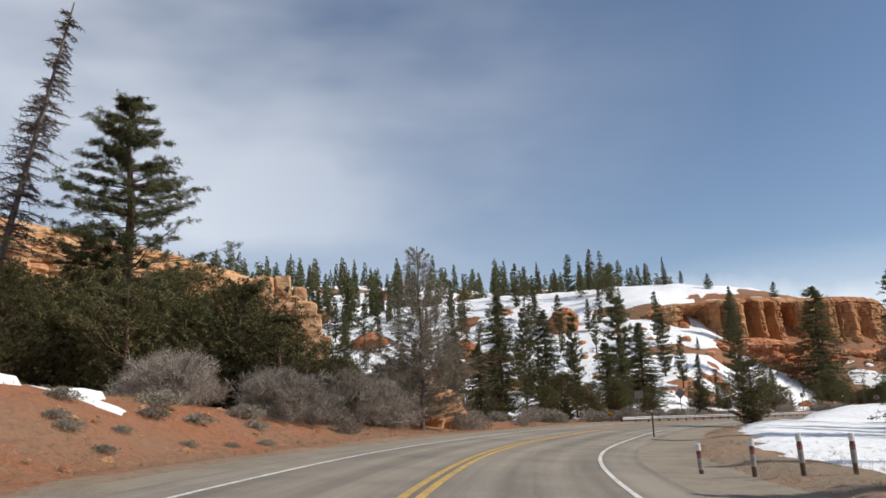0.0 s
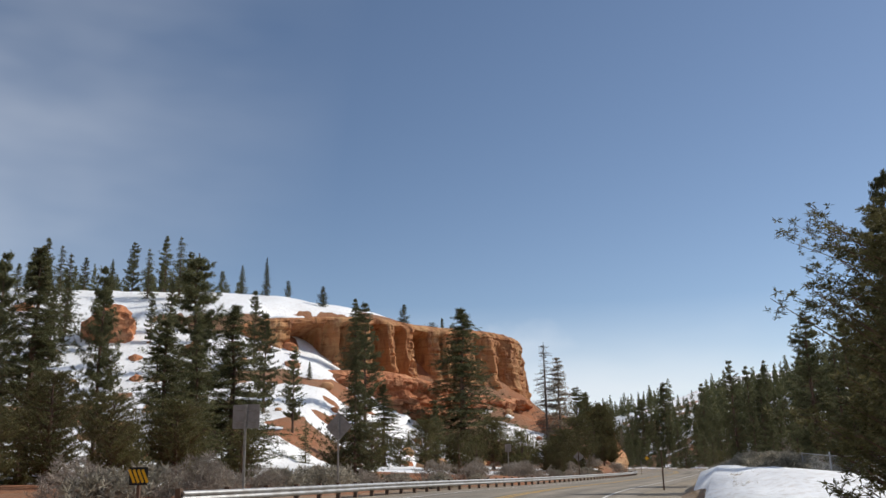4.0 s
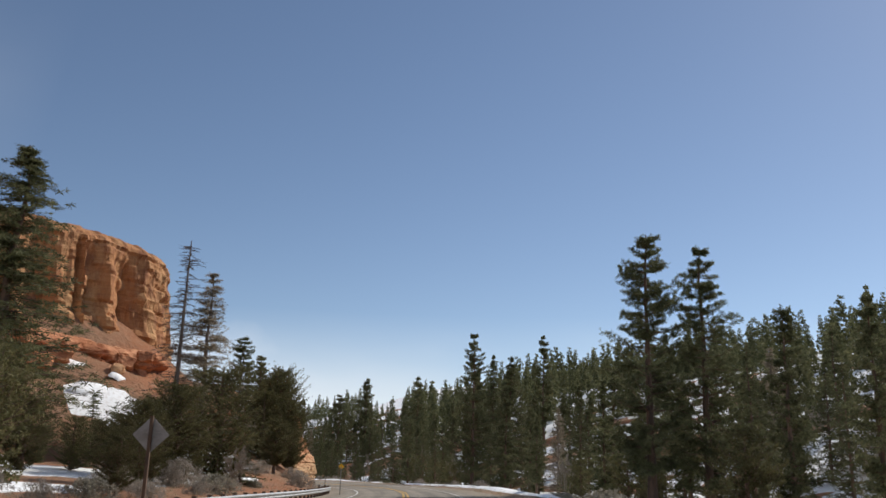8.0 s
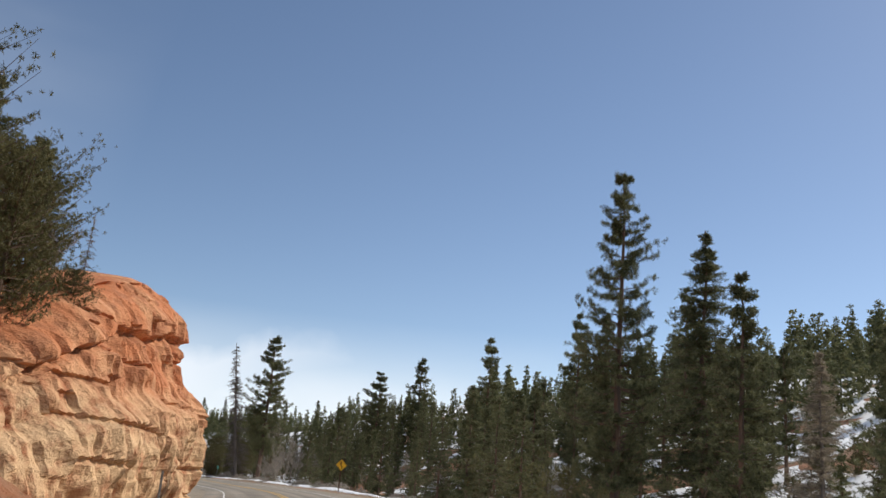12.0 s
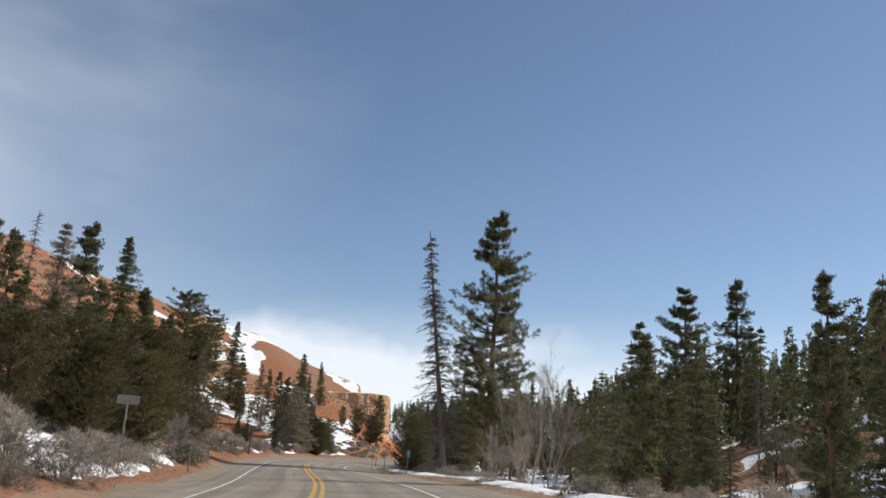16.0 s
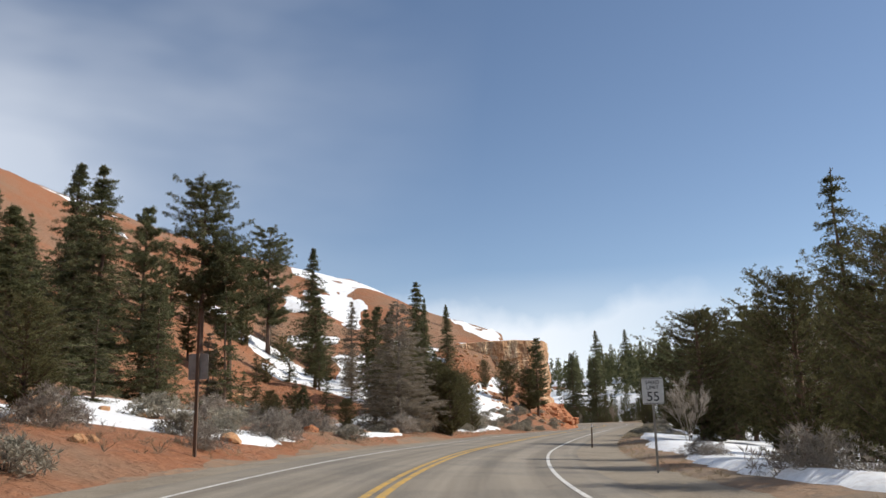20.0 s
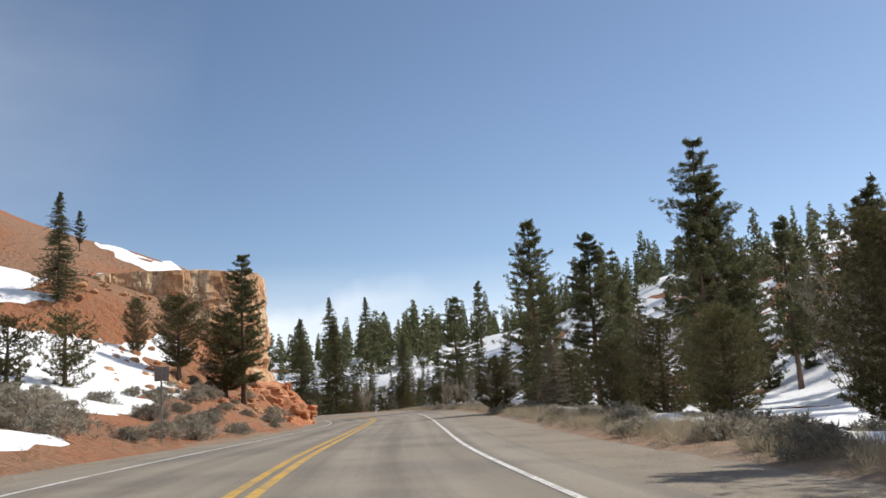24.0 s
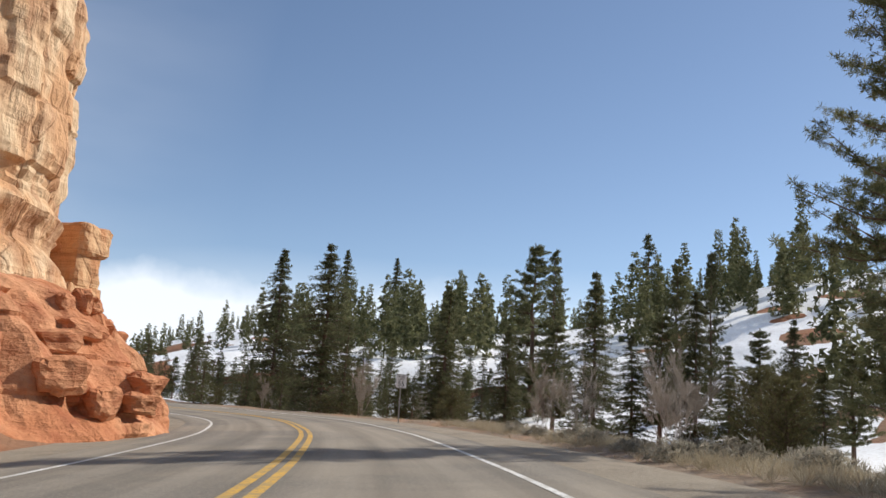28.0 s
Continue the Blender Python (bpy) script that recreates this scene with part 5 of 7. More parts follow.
for x, y, wide, deep, turn in ((-8.1, 28.7, 1.5, 0.5, 60), (-9.3, 24.6, 1.8, 0.6, 60)):
    snow_patch(x, y, ground_at(x, y) - 0.06, wide, deep, turn)
for x, y, wide, deep, turn in ((100.7, 200.4, 2.2, 1.2, 20), (95, 193.5, 2.6, 1.3, 10), (98.5, 196, 1.6, 0.9, 40), (94.1, 196.7, 1.8, 1.0, 0), (76.4, 194.6, 3.0, 1.6, 10), (67.3, 180, 4.5, 2.2, 10), (71.9, 188.7, 3.5, 1.6, 20), (75.5, 200.3, 2.4, 1.3, 0), (56.2, 183.9, 3.5, 1.8, 0), (193.9, 455.5, 4.0, 3.0, 0), (193.9, 446.4, 4.5, 2.4, 10), (199, 449, 3.0, 1.6, 0), (205, 462, 3.2, 1.6, 10)):
    e = 0.8
    slope = math.degrees(math.atan2(ground_at(x + e * math.sin(math.radians(-turn)), y + e * math.cos(math.radians(-turn))) - ground_at(x, y), e))
    snow_patch(x, y, ground_at(x, y) - 0.02, wide, deep, turn, slope)
for x, y, z, wide, deep, turn in ((240, 466.5, 18.55, 4.2, 2.2, 10), (229, 467, 18.0, 3.2, 1.6, -8), (218, 469, 17.3, 4.0, 2.0, -8),
                                  (76, 203.5, 27.85, 3.2, 1.4, 15), (83, 207, 27.9, 2.4, 1.0, 20), (92, 209, 27.9, 2.8, 1.1, 12), (68, 203, 27.6, 3.6, 1.8, 0), (59, 202, 27.0, 4.5, 2.2, 0), (99, 211, 27.9, 1.6, 0.8, 12)):
    snow_patch(x, y, z, wide, deep, turn)

ROCKS = {}
for o in list(scene.objects):
    ROCKS.setdefault(o.name, o)
break_up(ROCKS["red_rock_ledge"], 90, 3, M_ROCK, 0.6, 1.7, 1.2, 6.8)
break_up(ROCKS["sandstone_ledge"], 60, 4, M_ROCK, 1.0, 3.0, 11, 16)

# ---- trees that can be told apart, stretch by stretch ----
for kind, x, y, top in (("near_pine", -18.8, 61.3, 28), ("fine_fir", 67.3, 192, 29.4),
                        
                        ("fine_juniper", 28.9, 67.9, 5.6), ("near_pine", 73, 100, 19)):
    plant(kind, x, y, top, wide=1.4 if kind == "fine_juniper" else 1.45 if x < 0 else 1.0)
plant("fine_pine", 84, 210, 32.6, foot=27.3, wide=1.2)
plant("fine_pine", 70.4, 218, 36.6, foot=31.0, wide=1.1)
for kind, x, y, top in (("fine_fir", 160.5, 196, 20), ("fine_pine", 117.6, 199.3, 15.3),
                        ("ponderosa_pine", 210, 247.4, 28.6), ("fine_fir", 221, 250.8, 31.4), ("ponderosa_pine", 229, 241.5, 36.2), ("ponderosa_pine", 203.7, 259.4, 24.5),
                        ("ponderosa_pine", 250, 330.3, 33), ("fine_pine", 222.4, 310.6, 24)):
    plant(kind, x, y, top)
plant("brushy_snag", 186.0, 300.2, 23.9, label="leaning grey dead conifer with bare branches", wide=1.2, lean=11.5, lean_to=3.37)
plant("brushy_snag", -32, 63, 38, label="tall leaning conifer with thin dead branches", wide=1.25, lean=13, lean_to=1.57)
for kind, x, y, top in (("fine_fir", 159.3, 330.5, 23.6), ("dead_tree", 149.2, 354.4, 30.4), ("fine_fir", 195.7, 440.2, 31), ("high_pine", 177.5, 401.5, 29.9), ("high_pine", 180.8, 403, 23), ("high_pine", 187.7, 429.8, 31.3), ("high_pine", 184.5, 428, 26), ("fine_fir", 222.6, 454, 23.7), ("fine_fir", 209.7, 427.8, 23.6),
                        ("ponderosa_pine", 229, 475, 27.3), ("near_pine", 237.4, 447.3, 17.3), ("dry_pine", 166.2, 314.5, 10.3)):
    plant(kind, x, y, top)
for kind, x, y, top in (("near_pine", 272.6, 446.2, 23.1), ("near_pine", 271.4, 435.5, 19.4), ("near_pine", 257.6, 410, 20.2), ("near_pine", 256.2, 408.4, 17), ("fine_juniper", 191.5, 318, 5.6), ("fine_juniper", 195, 326, 6), ("fine_juniper", 198, 321, 6.5), ("fine_juniper", 202, 331, 6.5), ("fine_juniper", 187, 311, 5.5), ("fine_juniper", 192, 309, 6.5),
                        ("fine_fir", 325.4, 596, 37), ("fine_fir", 340, 600, 38), ("ponderosa_pine", 356, 563.6, 38), ("ponderosa_pine", 363.6, 545.5, 40), ("bare_tree", 174.9, 267.7, 8.0), ("bare_tree", 176.6, 268.6, 6.4), ("bare_tree", 279.9, 474.8, 6.9), ("bare_tree", 283, 467, 6.5)):
    plant(kind, x, y, top)

plant("fine_juniper", -10.5, 60, 12, wide=1.0)
plant("fine_juniper", -13.5, 56, 12.5, wide=1.0)
plant("withered_pine", 3.3, 54.8, 13.5, which=0)
plant("fine_juniper", 208.8, 352.5, 8.6, which=0, wide=1.25)
plant("fine_juniper", 212, 349, 8, which=1, wide=1.2)
for kind, x, y, top, wide in (("fine_juniper", 201, 382.5, 6.4, 1.1), ("fine_juniper", 202.6, 386.5, 5.6, 1.1), ("fine_juniper", 198, 374.5, 6.2, 1.1), ("fine_juniper", 204.8, 388.5, 4.6, 0.9),
                              ("fine_juniper", 229, 388, 4.0, 1.2), ("fine_juniper", 233, 394, 4.5, 1.2), ("fine_juniper", 237.7, 401, 4.4, 1.2), ("fine_juniper", 225, 374, 8, 1.1), ("fine_pine", 228, 377, 11, 1.0), ("fine_juniper", 222, 367, 8, 1.1), ("fine_pine", 219, 361, 10.5, 1.0), ("fine_juniper", 232, 384, 6.5, 1.2)):
    plant(kind, x, y, top, wide=wide)
plant("withered_pine", 192.3, 370.0, 11.8, which=1, wide=1.25)
plant("fine_fir", 82.5, 184, 27.4, wide=1.65)
plant("near_pine", 122.6, 150.2, 22.8, wide=1.0)
plant("near_pine", 127.8, 147.8, 22.3, wide=1.0)
plant("near_pine", 155, 198.6, 22.8, wide=0.72)
plant("near_pine", 190.2, 300.2, 25.2, wide=0.88)
plant("dead_tree", 97, 181.9, 22, wide=1.6)
plant("dry_pine", 100, 182.4, 19.6, wide=1.25)
plant("near_pine", 61.2, 91.2, 18, wide=0.7)
plant("fine_juniper", 121.6, 198.6, 8.4, wide=0.9, foot=5.0)
plant("bare_tree", 121.2, 201.5, 11.6, wide=0.6, foot=6.8)
plant("fine_juniper", 235.6, 447.2, 11.5, wide=1.1)
plant("fine_juniper", 230.9, 445.8, 12.8, wide=1.0)
plant("fine_juniper", 229, 452, 13.5, wide=0.7)
# on and before the rock nose
for kind, x, y, top, wide in (("fine_juniper", 111.7, 186.8, 11.8, 0.8), ("fine_juniper", 114.3, 190, 12.4, 0.8), ("fine_juniper", 114.6, 193, 11.2, 0.85), ("fine_juniper", 118.6, 196.4, 11.6, 0.7), ("fine_juniper", 109, 185.6, 9.6, 1.0), ("fine_pine", 109.2, 190.5, 15.5, 1.2),
                              ("fine_pine", 121, 204, 14.8, 0.9), ("fine_juniper", 119.2, 199, 12.6, 0.9), ("fine_juniper", 107, 180.5, 6.5, 1.1), ("fine_juniper", 111.5, 184.2, 6, 1.0), ("fine_juniper", 113.6, 186.6, 8.8, 0.85), ("dead_tree", 123.5, 203.5, 12.0, 0.8)):
    plant(kind, x, y, top, wide=wide)
# below the great cliff and beside the rail
for kind, x, y, top, wide in (("fine_pine", 59.5, 168, 23.8, 0.8), ("fine_fir", 11.5, 119.6, 19.4, 1.5), ("fine_pine", 16.1, 135.4, 19.3, 0.6), ("fine_fir", 18.5, 125.1, 17.7, 1.3), ("fine_pine", 23.2, 130.6, 17.6, 0.6), ("fine_pine", 31.2, 136, 20.8, 1.1), ("fine_fir", 34.1, 133.6, 16.0, 1.6), ("fine_pine", 44.5, 162.6, 20.9, 0.8), ("fine_fir", 27.2, 125, 13, 1.5), ("fine_pine", 48.6, 184, 28, 0.7), ("fine_pine", 45.2, 153, 15.4, 0.8), ("fine_fir", 54.7, 150, 11.2, 1.5), ("fine_fir", 8.1, 100.2, 11, 1.3), ("fine_juniper", 19.4, 112, 7.5, 1.1), ("fine_juniper", 22.1, 108, 5.9, 1.2), ("fine_juniper", 16.3, 104, 5.3, 1.3), ("fine_juniper", 6.6, 86.6, 3.6, 1.2), ("fine_fir", 56.2, 140.1, 8.6, 1.0), ("fine_fir", 5.2, 110.2, 14.6, 1.5),
                              ("fine_juniper", 73, 158, 8, 1.2), ("fine_juniper", 91, 165, 8.5, 1.2), ("fine_juniper", 84, 158, 6.5, 1.3),
                              ("fine_juniper", 46, 132, 6, 1.2), ("fine_juniper", 54, 138, 6.5, 1.2), ("fine_juniper", 26, 112, 6, 1.3),):
    plant(kind, x, y, top, wide=wide)
# left of the road before the buttress
for kind, x, y, top, wide in (("fine_fir", 167.4, 372.7, 22.6, 1.0), ("fine_fir", 169.7, 365.7, 20.4, 1.15), ("fine_fir", 165, 366, 15, 1.3), ("fine_fir", 163, 352, 12, 1.4), ("fine_fir", 173.5, 366, 12, 1.4), ("fine_pine", 172, 384, 22, 1.0), ("fine_fir", 171.4, 337.3, 2.9, 1.5), ("fine_pine", 181.2, 357, 3.6, 1.4), ("fine_juniper", 185.6, 356.8, 3.2, 1.0), ("fine_juniper", 197.4, 376.6, 7.0, 1.5), ("fine_juniper", 199.4, 381.5, 7.3, 1.5), ("fine_juniper", 200.6, 386, 6.8, 1.45),
                              ("fine_juniper", 154.6, 278.6, 6.6, 1.2), ("fine_fir", 152, 284, 9.5, 1.2), ("fine_juniper", 158.2, 290, 8.6, 1.1), ("fine_juniper", 160.4, 298.4, 9.6, 1.0), ("fine_fir", 161, 306, 11.5, 1.1), ("dry_pine", 156.8, 284, 7.4, 1.2), ("fine_fir", 157, 300, 12, 1.0), ("fine_fir", 167.5, 346.1, 12.2, 1.7), ("fine_fir", 164, 338, 11, 1.6), 
                              ("fine_juniper", 150.5, 272, 6.5, 1.1), ("fine_juniper", 153, 279, 7.5, 1.1), ("fine_juniper", 157.5, 284, 6.5, 1.2), ("fine_juniper", 160, 296, 7, 1.1), ("fine_juniper", 147, 262, 7, 1.2), ("fine_juniper", 161.5, 312, 7.5, 1.2), ("fine_juniper", 158, 305, 8, 1.2), ("fine_juniper", 166, 324, 7, 1.1), ("fine_juniper", 170.2, 334.8, 6, 1.1),
                              ("fine_fir", 203.3, 400.9, 16.9, 0.5), ("fine_juniper", 198.5, 391.5, 9.5, 1.1), ("fine_juniper", 196, 388, 8.5, 1.1), ("fine_juniper", 204, 401, 7.5, 1.1), ("fine_juniper", 209, 408, 7, 1.1), ("fine_juniper", 180.4, 353, 2.4, 1.0)):
    plant(kind, x, y, top, wide=wide)
# leafless bushes and a browned pine near the verge
for kind, x, y, top, wide in (("bare_tree", 160.8, 288.9, 3.2, 1.2), ("bare_tree", 161.4, 294, 3.2, 1.2), ("bare_tree", 162.4, 299, 3.0, 1.2), ("bare_tree", 181.6, 281.1, 3.2, 1.4), ("bare_tree", 183.2, 285.8, 4.0, 1.3), ("bare_tree", 204.4, 347.6, 4.2, 1.1),
                              ("dry_pine", 240.5, 408.5, 5.4, 1.5), ("fine_juniper", 238.6, 411.5, 4.4, 1.2), ("fine_juniper", 245, 407, 4.2, 1.2), ("fine_juniper", 248, 415, 5, 1.2)):
    plant(kind, x, y, top, wide=wide)
# before the last bend
for kind, x, y, top, wide in (("fine_fir", 285.2, 533.3, 22.4, 1.1), ("fine_fir", 282.1, 512.8, 19.8, 1.15), ("fine_pine", 312.9, 516.9, 25.5, 1.1), ("fine_pine", 314.5, 494.7, 21, 0.65), ("fine_pine", 320.6, 495.2, 23, 0.6), ("fine_fir", 292, 505, 16, 1.2),
                              ("bare_tree", 286, 478, 7.5, 1.0), ("bare_tree", 292, 474, 8, 1.0), ("bare_tree", 276, 492, 6, 1.0), ("bare_tree", 271, 500, 5, 1.0), ("fine_juniper", 290, 466, 6.5, 1.2), ("fine_juniper", 284, 460, 5.5, 1.2), ("fine_juniper", 296, 468, 7, 1.1), ("fine_juniper", 279, 484, 4.5, 1.1)):
    plant(kind, x, y, top, wide=wide)


# ---- forest ----
def scatter(n, x0, x1, y0, y1, test, gap, seed):
    """Random places in a box that pass the test, no two nearer than gap."""
    rng = np.random.RandomState(seed)
    x, y = rng.uniform(x0, x1, n), rng.uniform(y0, y1, n)
    s, u, zr = road_frame(x, y)
    ok = test(x, y, s, u)
    got, cells = [], {}
    for a, b in zip(x[ok], y[ok]):
        key = (int(a / gap), int(b / gap))
        if any((a - p) ** 2 + (b - q) ** 2 < gap * gap for i in (-1, 0, 1) for j in (-1, 0, 1) for p, q in cells.get((key[0] + i, key[1] + j), ())):
            continue
        cells.setdefault(key, []).append((a, b))
        got.append((a, b))
    return got


def pick(rng, table):
    r = rng.random() * sum(w for _, w in table)
    for k, w in table:
        r -= w
        if r <= 0:
            return k
    return table[0][0]


def END(x, y):
    """1 on the slope that faces the road's last bend."""
    return ramp(y - 478 - 0.5 * (x - 262), -25, 55)


frng = random.Random(5)
MIX_R = (("ponderosa_pine", 4), ("fir_tree", 4), ("juniper", 1.5), ("dry_pine", 0.4), ("dead_tree", 0.4), ("bare_tree", 0.8))
for x, y in scatter(6000, -60, 330, -30, 545, lambda x, y, s, u: (u > 14 + 6 * value_noise(x, y, 30, 5)) & (u < 58) & (fractal(x, y, 40, 2, 55) > np.where(y > 440, 0.56, 0.36)) & (END(x, y) < 0.4), 4.8, 8):
    u = float(road_frame([x], [y])[1][0])
    kind = pick(frng, MIX_R)
    ca, cb = clearing(x, y)
    edge = 42.5 + 8 * min(1, max(0, (cb + 1) / 5))
    if 8 < ca < edge and -12 < cb < 9:
        k = edge + 0.5 - ca + 0.25 * (ca - 8)
        x, y = x + 0.81 * k, y + 0.586 * k
    plant(kind, x, y, tall=frng.uniform(3.5, 6.5) if kind == "juniper" else frng.uniform(5, 8) if kind == "bare_tree" else (frng.uniform(7, 12) + 5 * min(1, u / 45)) * (0.52 if y > 440 else 1))
for x, y in scatter(1500, 95, 215, 140, 300, lambda x, y, s, u: (u > 15 + 5 * value_noise(x, y, 18, 6)) & (u < 34) & (fractal(x, y, 30, 2, 75) > 0.40), 4.5, 38):
    kind = pick(frng, (("fir_tree", 4), ("ponderosa_pine", 4), ("juniper", 1.5), ("bare_tree", 0.5)))
    plant(kind, x, y, tall=frng.uniform(3.5, 6) if kind == "juniper" else frng.uniform(5, 8) if kind == "bare_tree" else frng.uniform(5, 14), wide=frng.uniform(0.85, 1.2))
for x, y in scatter(2600, 225, 345, 470, 580, lambda x, y, s, u: (u > 11) & (np.hypot(x - 262, y - 478) < 84) & (END(x, y) >= 0.4) & (fractal(x, y, 22, 2, 58) > 0.26), 2.9, 18):
    kind = pick(frng, (("fir_tree", 8), ("ponderosa_pine", 0.7), ("juniper", 1.8), ("bare_tree", 0.8)))
    plant(kind, x, y, tall=frng.uniform(2.2, 4.2) if kind in ("juniper", "bare_tree") else frng.uniform(3.6, 8.6), wide=1.15)
# the thicket below the first cliff
for x, y in scatter(700, -45, 2, 46, 90, lambda x, y, s, u: (u < -11) & (x + 0.5 * y < 36), 3.2, 11):
    high = x < 6.3 - 0.263 * (y - 14.6)        # lower before the end of the cliff, which stands clear
    plant(pick(frng, (("juniper", 3), ("fine_juniper", 3), ("ponderosa_pine", 1 if high else 0))), x, y, tall=frng.uniform(5.5, 9.0) if high else frng.uniform(3, 4.6), wide=1.1)
# firs and pines on the snowy slope below the great cliff
for x, y in scatter(900, -5, 112, 112, 186, lambda x, y, s, u: (u < -13) & (fractal(x, y, 26, 2, 61) > np.where(x < 46, 0.42, 0.53)), 6.8, 12):
    kind = pick(frng, (("fine_fir", 0.6), ("fir_tree", 3), ("ponderosa_pine", 2), ("juniper", 3), ("dry_pine", 0.3)))
    plant(kind, x, y, tall=frng.uniform(2.5, 5) if kind == "juniper" else frng.uniform(7, 13.5) * (1 - 0.70 * float(ramp(x, 28, 52))))
# dark bushes and small firs behind the guard rail
for x, y in scatter(420, 74, 113, 112, 184, lambda x, y, s, u: (u < -9.5) & (u > -25) & (fractal(x, y, 14, 2, 64) > 0.40), 3.8, 41):
    kind = pick(frng, (("fine_juniper", 4), ("fir_tree", 2), ("dry_pine", 0.6), ("bare_tree", 0.8)))
    plant(kind, x, y, tall=frng.uniform(2.2, 5.0) if kind == "fine_juniper" else frng.uniform(2, 3.5) if kind == "bare_tree" else frng.uniform(3.5, 8), wide=1.2)
for x, y in scatter(500, -45, 46, 186, 236, lambda x, y, s, u: fractal(x, y, 26, 2, 63) > 0.38, 4.6, 29):
    kind = pick(frng, (("fir_tree", 2), ("ponderosa_pine", 3), ("juniper", 2)))
    plant(kind, x, y, tall=frng.uniform(2, 4) if kind == "juniper" else frng.uniform(6.5, 12.5))
# a few on the rim
for kind, x, y, top, wide in (("fine_pine", 37.5, 238, 47.2, 0.75), ("fine_pine", 40.5, 237, 42.5, 0.8), ("fine_juniper", 48.5, 240, 43.4, 1.1), ("fine_pine", 54.8, 236, 42.2, 0.9), ("fine_fir", 56, 224, 41, 0.9), ("fine_fir", 60, 221, 42.2, 0.6), ("fine_pine", 65.6, 225.4, 38.9, 1.1),
                              ("fine_fir", 33, 232, 42, 0.8), ("fine_pine", 28, 228, 41, 0.9), ("fine_fir", 22, 230, 40, 0.9), ("fine_pine", 17, 226, 38.5, 1.0), ("fine_fir", 44, 233, 40.2, 0.8)):
    plant(kind, x, y, top, wide=wide)
# between the rock nose and the buttress
for x, y in scatter(2600, 100, 236, 226, 455, lambda x, y, s, u: (u < -11.5) & (u > -46) & (fractal(x, y, 24, 2, 62) > np.where(y < 330, 0.36, 0.43)) & ((y < 300) | (u < -17)), 4.4, 13):
    kind = pick(frng, (("fir_tree", 3), ("ponderosa_pine", 3.5), ("juniper", 2.5), ("dry_pine", 0.7)))
    plant(kind, x, y, tall=frng.uniform(2.5, 5) if kind == "juniper" else frng.uniform(7, 14.5) * (0.62 if y < 282 else 1))


for x, y in scatter(700, 148, 214, 332, 440, lambda x, y, s, u: (u < -19) & (u > -50), 6.4, 43):
    kind = pick(frng, (("fir_tree", 3), ("fine_pine", 2), ("juniper", 2), ("dry_pine", 0.6)))
    plant(kind, x, y, tall=frng.uniform(2, 4) if kind == "juniper" else frng.uniform(4.5, 9.5), wide=1.15)


def far_tree(seed):
    rng = random.Random(seed)
    leaf = Soup()
    slim, full = rng.uniform(0.13, 0.21), rng.uniform(0.55, 0.9)
    for k in range(17):
        g = k / 17
        for _ in range(10 if g < 0.45 else 7 if g < 0.8 else 3):
            a = rng.uniform(0, 6.28)
            r = (1 - g) ** full * slim * rng.uniform(0.25, 1.0) + 0.004
            tuft(leaf, Vector((math.cos(a) * r, math.sin(a) * r, 0.05 + 0.93 * g + rng.uniform(-0.02, 0.02))), 0.066 - 0.02 * g, rng, 9, 0.8, 0.0, 0.24)
    leaf.v += [Vector((0.012, 0, -0.05)), Vector((0, 0, 0.8)), Vector((-0.012, 0.01, -0.05))]
    leaf.f.append((len(leaf.v) - 3, len(leaf.v) - 2, len(leaf.v) - 1))
    return np.array([tuple(v) for v in leaf.v]), leaf.f


def woods(name, places, label, seed, low=9, high=17, size=None):
    """Many far trees as one mesh."""
    rng = np.random.RandomState(seed)
    kinds = [far_tree(90 + i) for i in range(6)]
    P = np.array(places)
    Z = land(P[:, 0], P[:, 1])
    V, F, n = [], [], 0
    for (x, y), z in zip(P, Z):
        v, f = kinds[rng.randint(6)]
        h, a, w = rng.uniform(low, high) * (size(x, y) if size else 1), rng.uniform(0, 6.28), rng.uniform(0.8, 1.25)
        c, s = math.cos(a), math.sin(a)
        q = np.stack([(v[:, 0] * c - v[:, 1] * s) * h * w + x, (v[:, 0] * s + v[:, 1] * c) * h * w + y, v[:, 2] * h + z], 1)
        V.append(q)
        F.append(np.array(f) + n)
        n += len(v)
    v, q = np.concatenate(V), np.concatenate(F)
    me = bpy.data.meshes.new(name)
    me.vertices.add(len(v))
    me.vertices.foreach_set("co", v.astype(np.float32).ravel())
    me.loops.add(q.size)
    me.loops.foreach_set("vertex_index", q.astype(np.int32).ravel())
    me.polygons.add(len(q))
    me.polygons.foreach_set("loop_start", np.arange(0, q.size, 3, dtype=np.int32))
    me.materials.append(M_FIR)
    me.update(calc_edges=True)
    tagged(new(name, me), label, "forest", kind="stuff")


woods("snowy_end_slope_trees", scatter(4000, 200, 480, 470, 760, lambda x, y, s, u: (np.hypot(x - 262, y - 478) > 92) & (u > 30) & (fractal(x, y, 30, 2, 67) > 0.48) & (END(x, y) >= 0.4), 6.5, 31), "conifers on the snowy slope at the bend", 3, 9, 17, lambda x, y: 0.42 + 0.58 * float(ramp(math.degrees(math.atan2(x - 243, y - 431)), 14, 31)))
woods("wooded_slope", scatter(9000, 0, 520, -20, 760, lambda x, y, s, u: (u > 56) & (u < 230) & (fractal(x, y, 34, 2, 66) > np.where((x > 300) & (y > 410), 0.57, np.where(y < 340, 0.34, 0.43))) & (END(x, y) < 0.4), 5.4, 9), "dark conifer forest on a snowy slope", 1, 7, 18)
woods("wooded_ridge", scatter(2600, -200, 110, 225, 380, lambda x, y, s, u: (u < -60) & ((x < 0) | (y > 250)), 6.5, 10), "conifer forest on the ridge behind the cliffs", 2, 7, 14)


